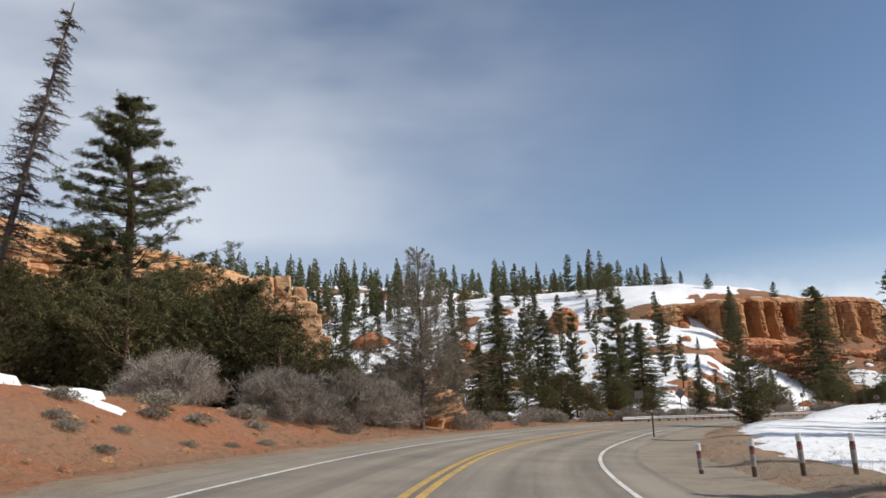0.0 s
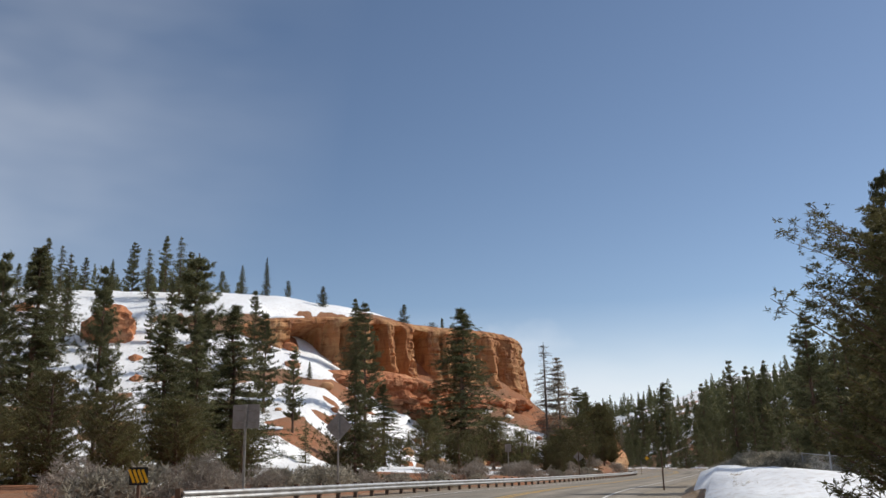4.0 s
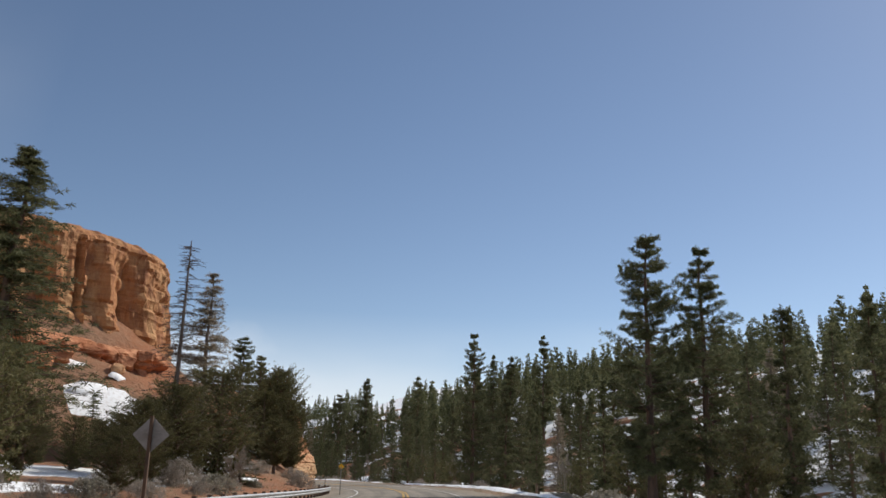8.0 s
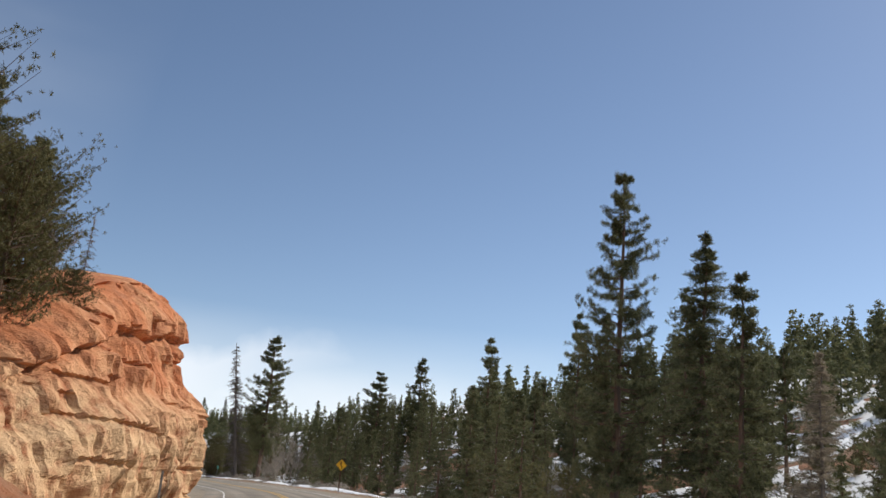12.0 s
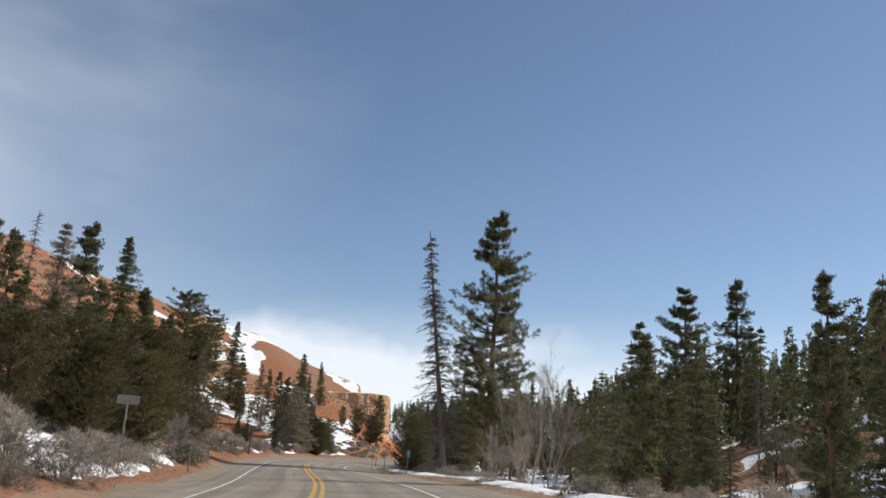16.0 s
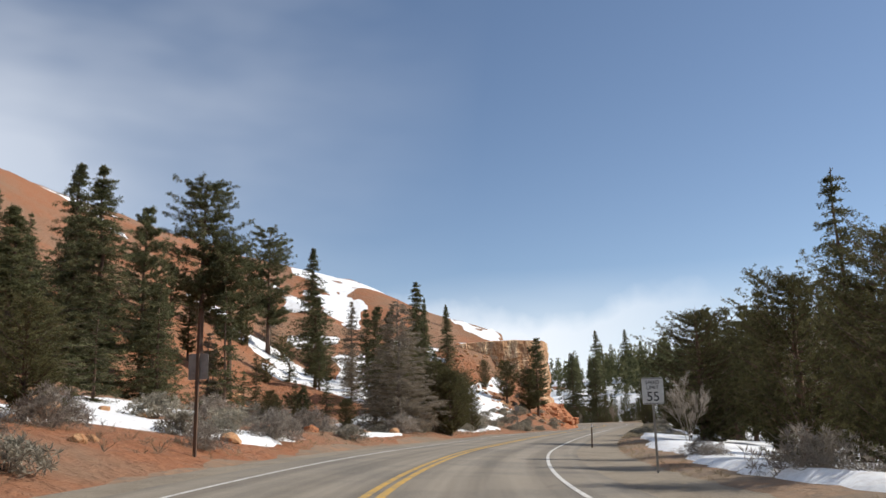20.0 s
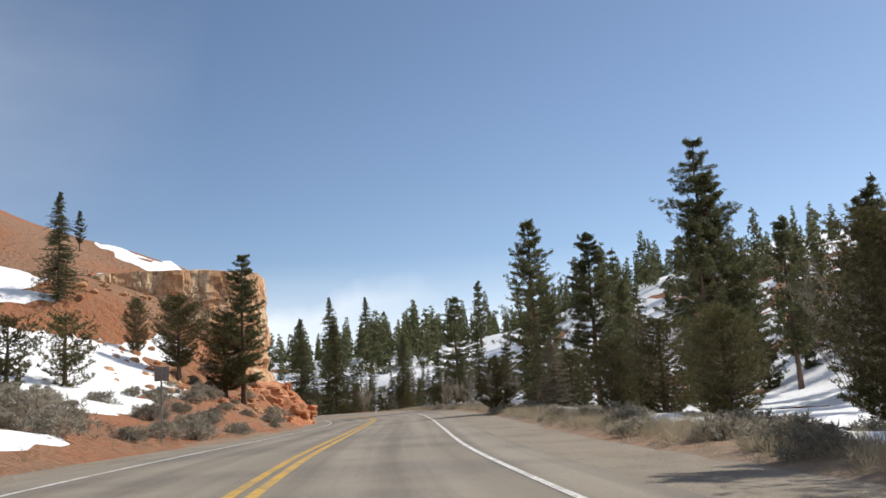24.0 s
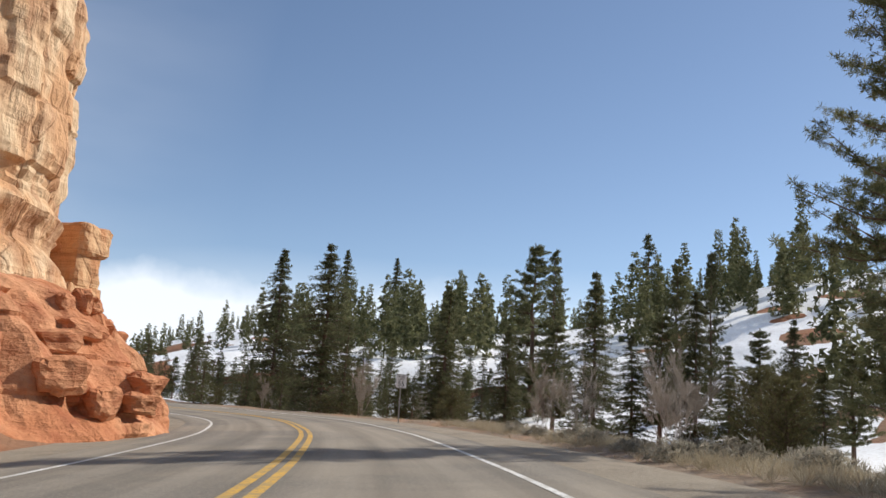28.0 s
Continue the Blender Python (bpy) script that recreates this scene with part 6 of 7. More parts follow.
# ---- roadside furniture ----
def heading(x, y):
    """The road's direction beside a place, as a turn about z so that a thing's -y side faces traffic coming from behind the camera."""
    i = int(np.argmin((ROAD[:, 0] - x) ** 2 + (ROAD[:, 1] - y) ** 2))
    return -math.degrees(math.atan2(ROAD_DIR[i, 0], ROAD_DIR[i, 1]))


def text_soup(words, size, z, thick=0.004):
    """Raised letters, centred, in the x-z plane, facing -y."""
    cu = bpy.data.curves.new("words", "FONT")
    cu.body, cu.size, cu.align_x, cu.align_y, cu.extrude = words, size, "CENTER", "CENTER", thick
    ob = bpy.data.objects.new("words", cu)
    me = bpy.data.meshes.new_from_object(ob)
    bpy.data.objects.remove(ob)
    me.transform(pose(0, 0, z) @ pose(0, 0, 0, 90))
    return me


def rounded_panel(w, h, r=0.04, thick=0.012, n=4):
    """A flat sheet with rounded corners in the x-z plane."""
    ring = []
    for cx, cz, a0 in ((w / 2 - r, h / 2 - r, 0), (-w / 2 + r, h / 2 - r, 90), (-w / 2 + r, -h / 2 + r, 180), (w / 2 - r, -h / 2 + r, 270)):
        for k in range(n + 1):
            a = radians(a0 + 90 * k / n)
            ring.append((cx + r * math.cos(a), cz + r * math.sin(a)))
    s = Soup()
    m = len(ring)
    s.add([Vector((x, -thick / 2, z)) for x, z in ring] + [Vector((x, thick / 2, z)) for x, z in ring],
          [tuple(range(m)), tuple(range(2 * m - 1, m - 1, -1))] + [(i, i + m, (i + 1) % m + m, (i + 1) % m) for i in range(m)])
    return s


def frame_soup(w, h, line, y):
    s = Soup()
    for cx, cz, a, b in ((0, h / 2, w, line), (0, -h / 2, w, line), (w / 2, 0, line, h), (-w / 2, 0, line, h)):
        s.box((cx, y, cz), (a + (line if b == line else -line), 0.004, b))
    return s


def post_soup(tall, wide=0.06, kind="square"):
    s = Soup()
    if kind == "round":
        s.tube([Vector((0, 0, -0.5)), Vector((0, 0, tall))], [wide / 2, wide / 2], 8)
    elif kind == "channel":
        s.box((0, 0, tall / 2 - 0.25), (wide, 0.006, tall + 0.5))
        s.box((wide / 2, 0.012, tall / 2 - 0.25), (0.006, 0.03, tall + 0.5))
        s.box((-wide / 2, 0.012, tall / 2 - 0.25), (0.006, 0.03, tall + 0.5))
    else:
        s.box((0, 0, tall / 2 - 0.25), (wide, wide, tall + 0.5))
    return s


def sign(name, x, y, label, category, turn=0.0, tall=2.4, post=("channel", 0.06, None), lean=0.0):
    """An empty at the foot of a sign, turned to the road, with its post."""
    e = new(name, None)
    e.matrix_basis = pose(x, y, ground_at(x, y), 0, lean, heading(x, y) + turn)
    tagged(e, label, category)
    part_mesh("post", post_soup(tall, post[1], post[0]).mesh("post", post[2] or M_GREYPOST), e)
    return e


def speed_sign(x, y):
    e = sign("speed_limit_sign", x, y, "white speed limit sign reading 55 on a metal post", "road sign", 0, 2.85)
    p = part_mesh("panel", rounded_panel(0.61, 0.76).mesh("panel", M_SIGNWHITE), e, "white sheet-metal panel", pose(0, -0.04, 2.47))
    part_mesh("border", frame_soup(0.56, 0.71, 0.014, -0.009).mesh("border", M_BLACK), p)
    for words, size, z in (("SPEED", 0.15, 0.24), ("LIMIT", 0.15, 0.09), ("55", 0.38, -0.17)):
        me = text_soup(words, size, z)
        me.materials.clear()
        me.materials.append(M_BLACK)
        part_mesh("lettering", me, p, at=pose(0, -0.008, 0))
    return e


speed_sign(188.5, 324.3)
speed_sign(268.4, 473.5)


def winding_sign(x, y):
    e = sign("winding_road_sign", x, y, "yellow diamond warning sign with a winding black arrow", "road sign", 0, 2.9, ("square", 0.09, M_POSTWOOD))
    p = part_mesh("panel", rounded_panel(0.76, 0.76, 0.05).mesh("panel", M_SIGNYELLOW), e, "yellow diamond panel", pose(0, -0.06, 2.55) @ Matrix.Rotation(radians(45), 4, "Y"))
    part_mesh("border", frame_soup(0.69, 0.69, 0.016, -0.009).mesh("border", M_BLACK), p)
    s = Soup()
    q = [Vector((0.09 * math.sin(t * 5.6) * (1 - 0.2 * t), 0, -0.36 + 0.5 * t)) for t in [i / 14 for i in range(15)]]
    for a, b in zip(q[:-1], q[1:]):
        d = (b - a).normalized()
        n = Vector((d.z, 0, -d.x)) * 0.034
        s.add([a - n, b - n, b + n, a + n, a - n + Vector((0, -0.004, 0)), b - n + Vector((0, -0.004, 0)), b + n + Vector((0, -0.004, 0)), a + n + Vector((0, -0.004, 0))], [(0, 1, 2, 3), (7, 6, 5, 4), (0, 4, 5, 1), (2, 6, 7, 3)])
    t = q[-1]
    s.add([t + Vector((-0.11, -0.004, 0)), t + Vector((0.11, -0.004, 0)), t + Vector((0, -0.004, 0.2)), t + Vector((-0.11, 0, 0)), t + Vector((0.11, 0, 0)), t + Vector((0, 0, 0.2))], [(0, 1, 2), (5, 4, 3), (0, 3, 4, 1), (1, 4, 5, 2), (2, 5, 3, 0)])
    part_mesh("arrow", s.mesh("arrow", M_BLACK), e, "black winding arrow", pose(0, -0.071, 2.55))
    return e


winding_sign(160.8, 235.0)


def mile_sign(x, y):
    e = sign("mile_marker", x, y, "small green milepost sign reading MILE 5", "road sign", 0, 1.9, lean=3)
    p = part_mesh("panel", rounded_panel(0.30, 0.50, 0.03).mesh("panel", M_SIGNGREEN), e, "green reflective panel", pose(0, -0.04, 1.75))
    part_mesh("border", frame_soup(0.27, 0.47, 0.008, -0.009).mesh("border", M_SIGNWHITE), p)
    for words, size, z in (("MILE", 0.12, 0.14), ("5", 0.26, -0.07)):
        me = text_soup(words, size, z)
        me.materials.clear()
        me.materials.append(M_SIGNWHITE)
        part_mesh("lettering", me, p, at=pose(0, -0.008, 0))


mile_sign(181.8, 299.1)


def back_sign(x, y, w, h, centre, label, diamond=False, post=("channel", 0.07, None), tall=None):
    """A sign that faces the other way: bare metal back with stiffening ribs."""
    e = sign("road_sign", x, y, label, "road sign", 0, tall or centre + (h * 0.7 if diamond else h / 2), post)
    turn = Matrix.Rotation(radians(45), 4, "Y") if diamond else Matrix.Identity(4)
    p = part_mesh("panel", rounded_panel(w, h, 0.04).mesh("panel", M_SIGNBACK), e, "bare grey metal back of the panel", pose(0, 0.06, centre) @ turn)
    s = Soup()
    for k in (-1, 1):
        s.box((0, 0, 0), (w * 0.8 if not diamond else 0.5, 0.02, 0.03), pose(0, 0.035, centre + k * h * (0.25 if not diamond else 0.08)))
    part_mesh("rib", s.mesh("rib", M_GREYPOST), e)
    return e


back_sign(30.8, 98.3, 0.91, 0.91, 2.9, "back of a diamond warning sign on a thin post", True)
back_sign(24.0, 88.0, 0.9, 0.75, 2.7, "dark back of a rectangular sign on a thin post")
back_sign(53.5, 121.5, 0.5, 0.6, 2.6, "dark back of a rectangular sign on a thin post")
back_sign(70.8, 136.4, 0.76, 0.76, 2.3, "back of a diamond warning sign beside the guard rail", True, ("square", 0.09, M_POSTWOOD))
back_sign(155.1, 266.9, 0.9, 0.36, 3.0, "back of a double panel sign on a leaning post")
back_sign(175.9, 331.5, 0.66, 0.85, 2.9, "grey back of a sign on a rusty brown post", False, ("square", 0.10, M_POSTWOOD))
back_sign(217.6, 408.0, 0.62, 0.6, 2.9, "back of a small square sign on a metal post")


def foot_at(x, y):
    """The height of the ground, or of the road's shoulder where that lies over it."""
    s, u, zr = road_frame([x], [y])
    return max(ground_at(x, y), on_road(float(s[0]), float(u[0])).z) if abs(float(u[0])) < 7.6 else ground_at(x, y)


def delineator(x, y, tall, wide, mat, label, lean=0.0, cap=True):
    e = new("marker_post", None)
    e.matrix_basis = pose(x, y, foot_at(x, y), 0, lean, heading(x, y))
    tagged(e, label, "marker post", "roadside marker posts")
    part_mesh("post", post_soup(tall, wide, "channel" if wide < 0.09 else "square").mesh("post", mat), e)
    if cap:
        s = Soup()
        s.box((0, -0.022, tall - 0.08), (0.075, 0.012, 0.13))
        part_mesh("reflector", s.mesh("reflector", M_SIGNWHITE), e, "pale reflector plate")


for x, y, tall, mat, lean in ((48.9, 97.7, 2.1, M_POSTWOOD, 0), (180.3, 300.4, 1.15, M_GREYPOST, -1), (198.7, 348.9, 1.1, M_POSTWOOD, 2), (236.6, 408.5, 1.3, M_POSTWOOD, 0), (16.5, 47.5, 1.2, M_POSTWOOD, 0)):
    delineator(x, y, tall, 0.075, mat, "thin roadside marker post with a pale reflector", lean)
for x, y, tall in ((160.0, 279.0, 1.2), (219.0, 413.5, 1.2), (164.5, 297.0, 1.3), (124.5, 194.5, 1.1), (102.5, 165.5, 1.9)):
    delineator(x, y, tall, 0.07, M_GREYPOST, "plain weathered roadside marker post", 0, False)


def bollard(x, y):
    """A stout post with brown and white bands."""
    e = new("bollard", None)
    e.matrix_basis = pose(x, y, ground_at(x, y), _tree_rng.uniform(-2, 2), _tree_rng.uniform(-3, 2), 0)
    tagged(e, "stout wooden bollard with worn white and red bands", "bollard", "bollards round the pullout")
    part_mesh("post", post_soup(0.95, 0.12, "round").mesh("post", M_POSTWOOD), e)
    for z0, z1, mat in ((0.78, 0.96, M_SIGNWHITE), (0.62, 0.72, M_BAND), (0.30, 0.60, M_GREYPOST)):
        s = Soup()
        s.tube([Vector((0, 0, z0)), Vector((0, 0, z1))], [0.065, 0.065], 10)
        part_mesh("band", s.mesh("band", mat), e)


M_BAND = shader("dull_red_paint", (0.22, 0.06, 0.045), 0.7, (0.3, 0.2, 0.17), 6)
for x, y in ((11.9, 20.8), (12.75, 19.3), (13.5, 18.2), (14.55, 17.9)):
    bollard(x, y)


def lean_at(s, u):
    """How far the road's edge at u lies below its middle, where the road is banked."""
    return float(np.interp(s, ROAD_S, BANK)) * max(-6.0, min(6.0, u))


def guard_rail(s0, s1, u):
    """A steel W-beam on posts along the road's left edge."""
    rail = new("guard_rail", None)
    a = on_road(s0, u)
    rail.matrix_basis = pose(a.x, a.y, a.z)
    tagged(rail, "galvanised steel guard rail along the road edge", "guard rail")
    prof = [(0.0, 0.76), (-0.05, 0.73), (-0.085, 0.68), (-0.05, 0.635), (0.0, 0.605), (-0.05, 0.575), (-0.085, 0.53), (-0.05, 0.48), (0.0, 0.45)]
    n = int((s1 - s0) / 2)
    s = Soup()
    v, f = [], []
    m = len(prof)
    for i in range(n + 1):
        t = s0 + (s1 - s0) * i / n
        flare = 1.2 * max(0, 1 - i / 4) ** 2 + 1.0 * max(0, 1 - (n - i) / 3) ** 2
        for side in (0, 0.004):
            for du, z in prof:
                p = on_road(t, u - flare - du + side) - a
                v.append(Vector((p.x, p.y, p.z + z - 0.27 - lean_at(t, u))))
    for i in range(n):
        for k in range(2):
            for j in range(m - 1):
                p = (i * 2 + k) * m + j
                f.append((p, p + 1, p + 2 * m + 1, p + 2 * m) if k else (p, p + 2 * m, p + 2 * m + 1, p + 1))
    s.add(v, f)
    part_mesh("beam", s.mesh("beam", M_STEEL, True), rail, "pale galvanised W-beam")
    b = Soup()
    b.box((0, 0, 0.0), (0.15, 0.15, 1.3))
    bm = b.mesh("post", M_POSTWOOD)
    for i in range(0, n + 1):
        t = s0 + (s1 - s0) * i / n
        flare = 1.2 * max(0, 1 - i / 4) ** 2 + 1.0 * max(0, 1 - (n - i) / 3) ** 2
        p = on_road(t, u - flare - 0.1) - a
        part_mesh("post", bm, rail, at=pose(p.x, p.y, p.z - 0.09 - lean_at(t, u), 0, 0, heading(p.x + a.x, p.y + a.y)))
    return rail


guard_rail(s_of(27.0, 82.0), s_of(115.0, 173.5), -6.1)
# striped panel at the rail's near end
e = new("hazard_marker", None)
p = on_road(s_of(26.0, 80.5), -7.6)
e.matrix_basis = pose(p.x, p.y, ground_at(p.x, p.y), 0, 0, heading(p.x, p.y))
tagged(e, "black and yellow striped hazard panel at the rail's end", "hazard marker")
part_mesh("post", post_soup(1.0, 0.08, "square").mesh("post", M_POSTWOOD), e)
pan = part_mesh("panel", rounded_panel(0.5, 0.45, 0.02).mesh("panel", M_BLACK), e, "black panel", pose(0, -0.05, 0.85))
for k in range(4):
    s = Soup()
    s.box((0, 0, 0), (0.07, 0.006, 0.36), pose(-0.18 + 0.12 * k, -0.01, 0) @ Matrix.Rotation(radians(-25), 4, "Y"))
    part_mesh("stripe", s.mesh("stripe", M_SIGNYELLOW), pan, "yellow slanting stripe")


def chain_link_fence(points, tall):
    """Steel posts, top rails and woven wire between them."""
    fence = new("chain_link_fence", None)
    x0, y0 = points[0]
    z0 = ground_at(x0, y0)
    fence.matrix_basis = pose(x0, y0, z0)
    tagged(fence, "low galvanised chain-link fence beside sagebrush and snow", "fence")
    at = [Vector((x - x0, y - y0, ground_at(x, y) - z0)) for x, y in points]
    for k, p in enumerate(at):
        h, r = (tall + 0.12, 0.045) if k == 1 else (tall, 0.03)
        s = Soup()
        ring = [(r * math.cos(i * math.pi / 4), r * math.sin(i * math.pi / 4)) for i in range(8)]
        v = [Vector((a, b, z)) for z in (-0.4, h) for a, b in ring] + [Vector((0, 0, h + 0.03))]
        s.add(v, [(i, (i + 1) % 8, 8 + (i + 1) % 8, 8 + i) for i in range(8)] + [(8 + i, 8 + (i + 1) % 8, 16) for i in range(8)])
        part_mesh("post", s.mesh("post", M_STEEL, True), fence, at=pose(p.x, p.y, p.z))
    for p, q in zip(at, at[1:]):
        along = q - p
        n = along.length
        side = Vector((-along.y, along.x, 0)).normalized() * 0.0014
        s = Soup()
        s.box((0, 0, 0), (n, 0.042, 0.042), pose(0, 0, 0))
        tilt = math.degrees(math.atan2(along.y, along.x))
        mid = (p + q) / 2
        part_mesh("top_rail", s.mesh("top_rail", M_STEEL), fence, at=pose(mid.x, mid.y, mid.z + tall - 0.04, 0, -math.degrees(math.asin(along.z / n)), tilt))
        s = Soup()
        step, h0, h1 = 0.075, 0.05, tall - 0.05
        for lean in (1, -1):
            k = -int((h1 - h0) / step) - 1 if lean > 0 else 0
            while k * step < n + (0 if lean > 0 else h1 - h0):
                a = k * step
                lo = max(0.0, -a) if lean > 0 else max(0.0, a - n)
                hi = min(h1 - h0, n - a) if lean > 0 else min(h1 - h0, a)
                k += 1
                if hi - lo < 0.03:
                    continue
                b, t = (p + along * ((a + lean * lo) / n), p + along * ((a + lean * hi) / n))
                b, t = b + Vector((0, 0, h0 + lo)), t + Vector((0, 0, h0 + hi))
                up = Vector((0, 0, 0.002))
                s.add([b - side - up, b + side - up, b + side + up, b - side + up, t - side - up, t + side - up, t + side + up, t - side + up],
                      [(0, 1, 5, 4), (1, 2, 6, 5), (2, 3, 7, 6), (3, 0, 4, 7)])
        part_mesh("wire_mesh", s.mesh("wire_mesh", M_STEEL), fence, "woven grey wire mesh")


chain_link_fence([(57.1, 95.6), (56.3, 93.1), (55.5, 90.6), (54.7, 88.1), (53.9, 85.6)], 1.25)


# ---- shrubs, grass and stones ----
def shrub(kind, x, y, tall, wide=1.2):
    plant(kind, x, y, tall=tall, wide=wide)


srng = random.Random(9)


def verge_places(a, b, u0, u1, count, gap, seed):
    """Places beside the road between two points of it, by distance from its middle line."""
    rng = random.Random(seed)
    got = []
    for _ in range(count):
        p = on_road(rng.uniform(s_of(*a), s_of(*b)), rng.uniform(u0, u1))
        if all((p.x - q.x) ** 2 + (p.y - q.y) ** 2 > gap * gap for q in got):
            got.append(p)
    return got


for a, b, u0, u1, count, gap, kinds, low, high in (
        ((203, 369), (258, 465), 7.9, 12.5, 170, 0.9, ("sagebrush",), 0.3, 0.8), ((196, 355), (256, 462), -7.8, -17, 130, 1.7, ("sagebrush",), 0.5, 1.2),
        ((150, 230), (200, 362), -7.8, -16, 150, 1.6, ("sagebrush", "bare_shrub"), 0.5, 1.5), ((122, 182), (187, 338), 9.5, 16, 90, 2.0, ("sagebrush", "bare_shrub", "bare_shrub"), 0.6, 1.4),
        ((9, 38), (57, 114), -9.2, -15, 80, 1.7, ("sagebrush", "bare_shrub"), 0.7, 1.5), ((45, 102), (110, 166), 10, 17, 80, 1.8, ("sagebrush",), 0.6, 1.3), ((57, 114), (118, 176), -8.5, -13, 60, 1.8, ("bare_shrub", "sagebrush"), 0.6, 1.4)):
    for p in verge_places(a, b, u0, u1, count, gap, int(a[0])):
        kind, tall = srng.choice(kinds), srng.uniform(low, high)
        ca, cb = clearing(p.x, p.y)
        edge = 37.5 + 8 * min(1, max(0, (cb + 1) / 5))
        k = edge + 0.12 * (ca - 8) - ca if 8 < ca < edge and -12 < cb < 10 else 0.0
        shrub(kind, p.x + 0.81 * k, p.y + 0.586 * k, tall * (0.55 if k and cb > 0 else 1.0), 1.15)
for x, y, h in ((-5.5, 29.7, 0.5), (-3.4, 27.2, 0.3), (-6.0, 23.1, 0.35), (-4.1, 22.0, 0.3), (-4.2, 37.8, 0.8), (-5.4, 22.6, 0.4), (-2.0, 32.6, 0.35), (-4.6, 32, 0.5), (-6.5, 33, 0.8), (-3.2, 36, 0.5), (-7.2, 26, 0.5), (-4.9, 25.2, 0.3), (-2.6, 29.8, 0.25)):
    shrub("sagebrush", x, y, h, 1.5)
for x, y, h in ((-3.0, 42, 2.4), (-4.2, 45, 2.2), (-1.5, 46, 2.6), (0.2, 49, 2.6), (1.0, 52, 2.3), (-7.5, 38, 2.2), (-9, 41, 2.4)):
    shrub("tall_bare_shrub", x, y, h, 1.2)


def carpet(name, places, label, material, low, high, blades, category, seed, thin=0.022):
    """Small tufts joined into one mesh."""
    rng = random.Random(seed)
    s = Soup()
    P = np.array(places)
    Z = land(P[:, 0], P[:, 1])
    for (x, y), z in zip(P, Z):
        tuft(s, Vector((x, y, z + 0.02)), rng.uniform(low, high), rng, blades, 0.7, -1.1, thin)
    tagged(new(name, s.mesh(name, material)), label, category, kind="stuff")


M_STRAW = leaf_shader("dry_grass", (0.30, 0.235, 0.145), (0.50, 0.41, 0.27))
_g = np.random.RandomState(20)
grass = []
for s, v in zip(_g.uniform(s_of(4.5, 0), s_of(262, 492), 15000), _g.rand(15000)):
    u = (7.2 + 6.5 * v**1.6) * (1 if _g.rand() < 0.55 else -1)
    p = on_road(s, u)
    if value_noise(p.x, p.y, 6, 12) > 0.35:
        grass.append((p.x, p.y))
for s, v in zip(_g.uniform(s_of(4.5, -2), s_of(6.5, 34), 2600), _g.rand(2600)):     # dry tufts on the red bank
    p = on_road(s, -7.4 - 10 * v)
    if value_noise(p.x, p.y, 3.5, 16) > 0.45:
        grass.append((p.x, p.y))
carpet("dry_grass", grass, "tufts of dry straw-coloured grass on the verges", M_STRAW, 0.10, 0.30, 18, "grass", 3, 0.014)


tall_grass = []
for s, v in zip(_g.uniform(s_of(203, 369), s_of(260, 472), 5200), _g.rand(5200)):
    p = on_road(s, 7.5 + 3.2 * v)
    if value_noise(p.x, p.y, 5, 14) > 0.30:
        tall_grass.append((p.x, p.y))
M_BRUSH = leaf_shader("low_brown_brush", (0.13, 0.10, 0.07), (0.27, 0.22, 0.155))
brush = []
for s, v in zip(_g.uniform(s_of(130, 195), s_of(236, 421), 5200), _g.rand(5200)):
    p = on_road(s, -8.0 - 40 * v)
    if fractal(p.x, p.y, 9, 3, 18) > 0.50:
        brush.append((p.x, p.y))
carpet("low_brush", brush, "low brown brush and litter on the red slope", M_BRUSH, 0.2, 0.55, 16, "brush", 5)
M_PALESTRAW = leaf_shader("pale_grass", (0.36, 0.30, 0.20), (0.58, 0.50, 0.36))
carpet("tall_dry_grass", tall_grass, "tall pale dry grass along the road edge", M_PALESTRAW, 0.22, 0.52, 30, "grass", 4, 0.011)


def stone_mesh(seed):
    rng = random.Random(seed)
    bm = bmesh.new()
    bmesh.ops.create_icosphere(bm, subdivisions=2, radius=1.0)
    for v in bm.verts:
        k = 1 + 0.35 * noise.noise(v.co * 1.3 + Vector((seed, 0, 0))) + 0.15 * noise.noise(v.co * 3.1 + Vector((0, seed, 0)))
        v.co = Vector((v.co.x * k, v.co.y * k * 0.8, v.co.z * k * 0.65))
    me = bpy.data.meshes.new("boulder")
    bm.to_mesh(me)
    bm.free()
    me.materials.append(M_ROCK if seed % 2 else M_ROCKTAN)
    return me


STONES = [stone_mesh(i) for i in range(5)]


def boulder(x, y, size):
    ob = new("boulder", srng.choice(STONES))
    ob.matrix_basis = pose(x, y, ground_at(x, y) + size * 0.15, srng.uniform(-15, 15), srng.uniform(-15, 15), srng.uniform(0, 360)) @ Matrix.Diagonal((size, size, size, 1))
    tagged(ob, "weathered orange sandstone boulder on the slope", "boulder", "boulders on the slopes")


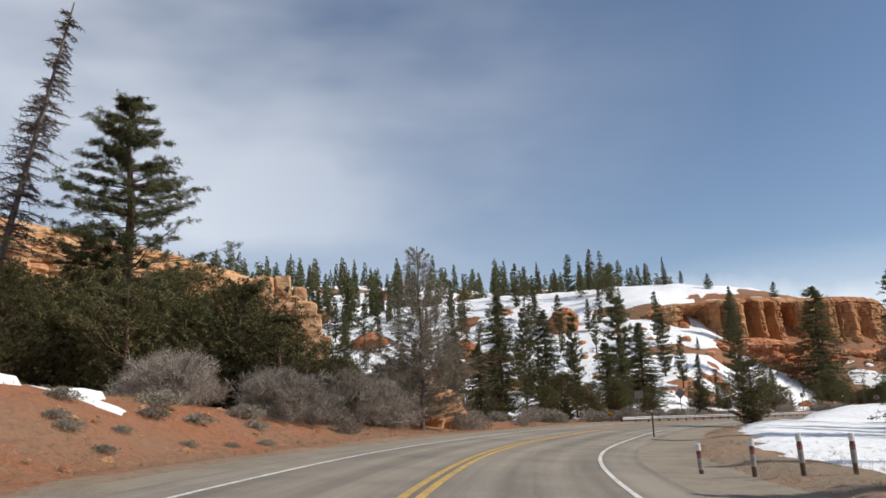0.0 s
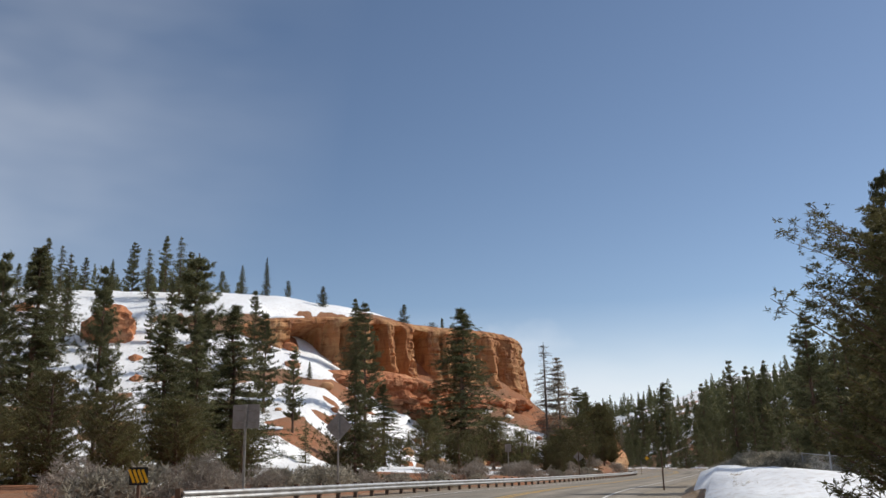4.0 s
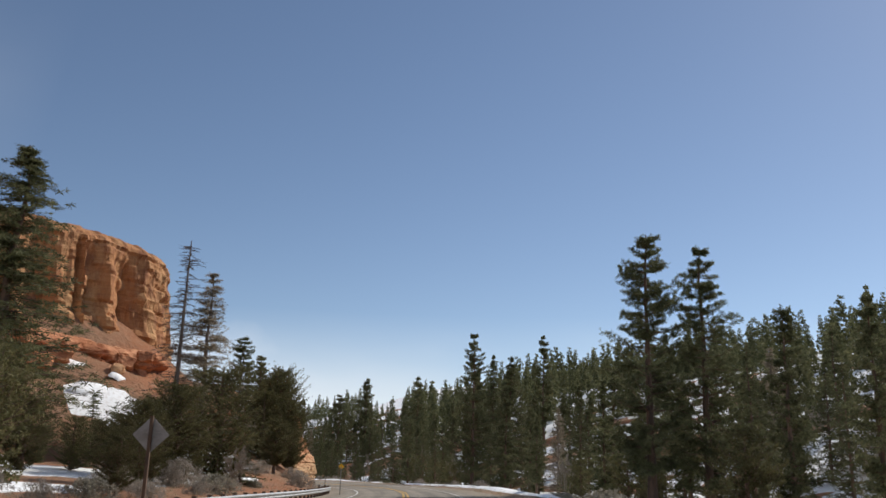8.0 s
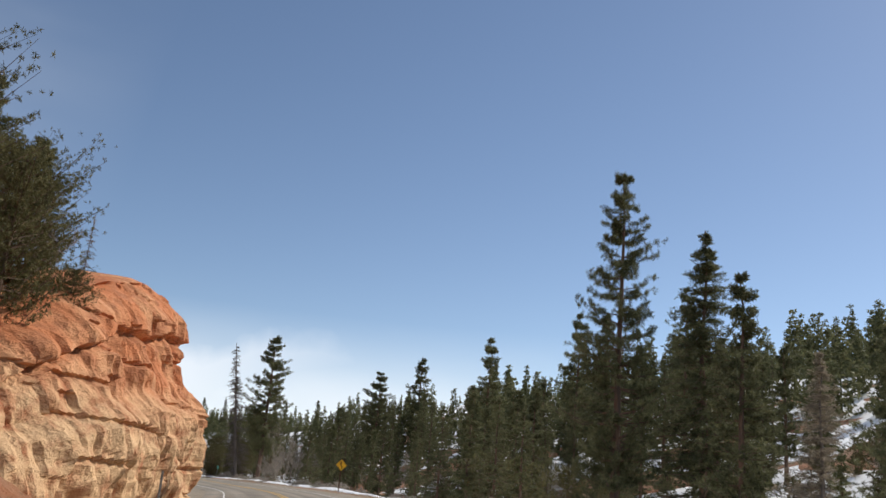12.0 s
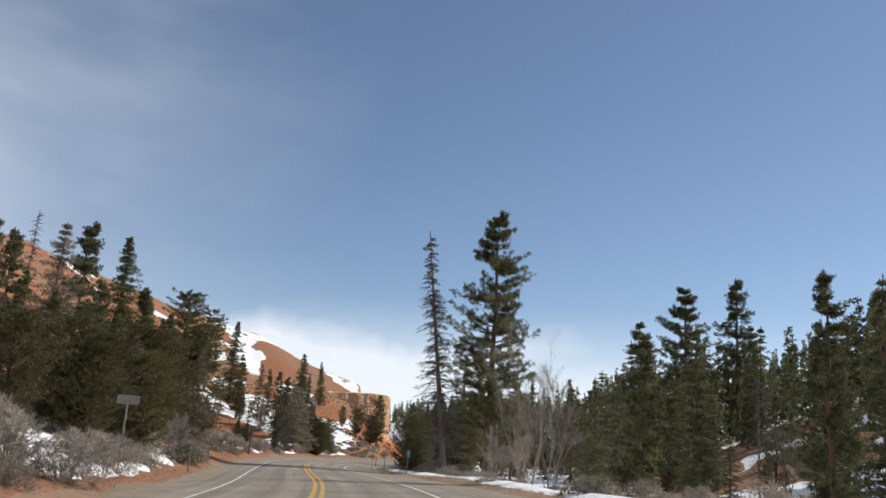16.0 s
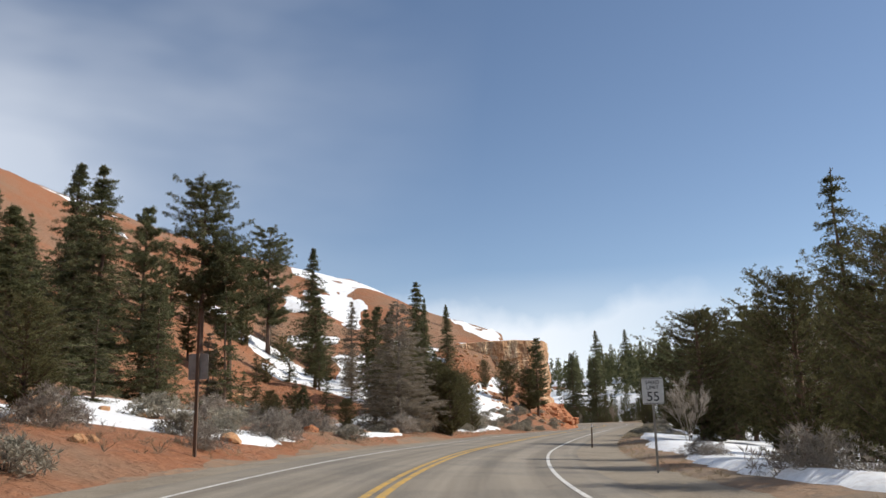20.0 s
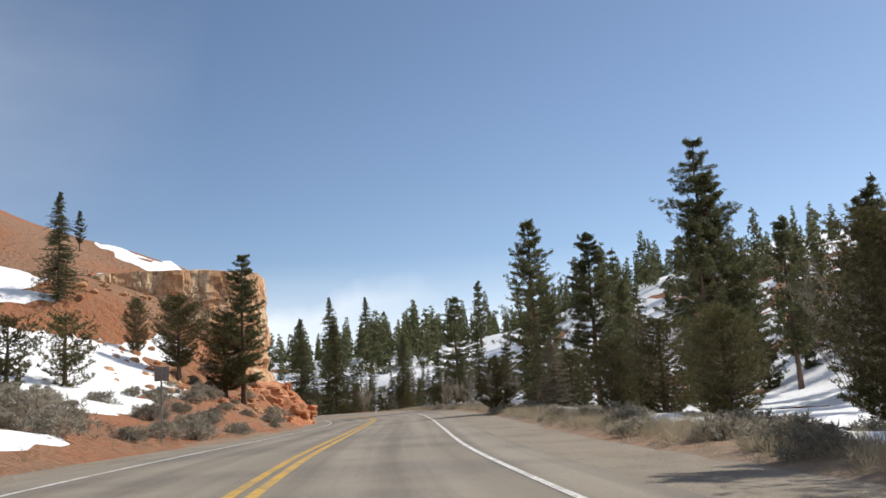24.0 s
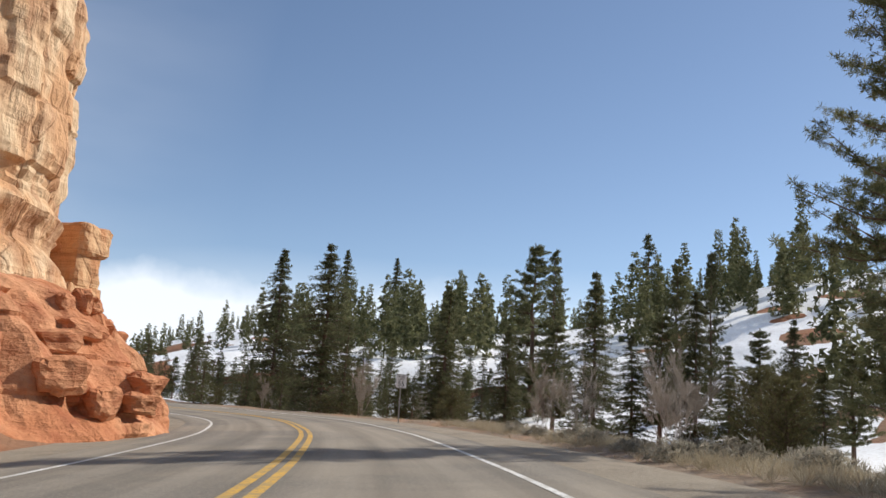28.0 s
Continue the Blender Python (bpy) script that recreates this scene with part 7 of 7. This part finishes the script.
for x, y in scatter(160, 20, 112, 150, 198, lambda x, y, s, u: u < -22, 6, 21):
    boulder(x, y, srng.uniform(0.6, 2.0))
for x, y in scatter(120, 140, 200, 255, 400, lambda x, y, s, u: (u < -14) & (u > -45), 6, 22):
    boulder(x, y, srng.uniform(0.35, 1.2))
for x, y in scatter(60, 222, 262, 440, 490, lambda x, y, s, u: (u < -8.8) & (u > -13), 1.6, 23):
    boulder(x, y, srng.uniform(0.12, 0.45))
for p in verge_places((4.6, -1), (10, 42), -8.2, -15, 70, 0.8, 51):
    boulder(p.x, p.y, srng.uniform(0.06, 0.24))
for p in verge_places((168, 284), (200, 362), -8.5, -17, 60, 1.2, 52):
    boulder(p.x, p.y, srng.uniform(0.1, 0.55))
for x, y in scatter(420, 222, 250, 436, 464, lambda x, y, s, u: (u < -8.0), 0.9, 53):
    boulder(x, y, srng.uniform(0.12, 0.6))
# pale sagebrush behind the snow bank
for i in range(30):
    ca, cb = srng.uniform(37, 41), 4.2 - 0.215 * i
    ca += 1.5 * max(0, cb + 1)
    if ca > 38 or cb > -1:
        shrub("sagebrush", 25.2 + 0.81 * ca - 0.586 * cb, 75 + 0.586 * ca + 0.81 * cb, srng.uniform(0.8, 1.15) + 0.35 * (-2.4 < cb < 1.2) - 0.2 * (cb > 1.8), 1.35)
# dark firs below the snowy slope at the last bend
for kind, x, y, top, wide in (("fine_pine", 295.6, 492.2, 11.8, 1.1), ("fine_fir", 295.5, 486.9, 16.0, 1.0), ("fine_fir", 295.0, 481.9, 10.2, 1.2), ("fine_pine", 295.0, 478.9, 11.4, 1.1),
                              ("fine_fir", 300.6, 480.2, 14.3, 1.0), ("fine_fir", 293.6, 471.3, 8.7, 1.2), ("fine_pine", 299.7, 473.3, 10.7, 1.1), ("fine_fir", 299.4, 470.2, 11.2, 1.0),
                              ("fine_fir", 283.8, 457.7, 6.2, 1.3), ("fine_pine", 293.0, 461.8, 8.3, 1.2), ("fine_fir", 297.1, 501.3, 12.2, 1.1)):
    plant(kind, x, y, top, wide=wide)

for group in PROTO.values():
    for e in group:
        for o in (*e.children_recursive, e):
            bpy.data.objects.remove(o)
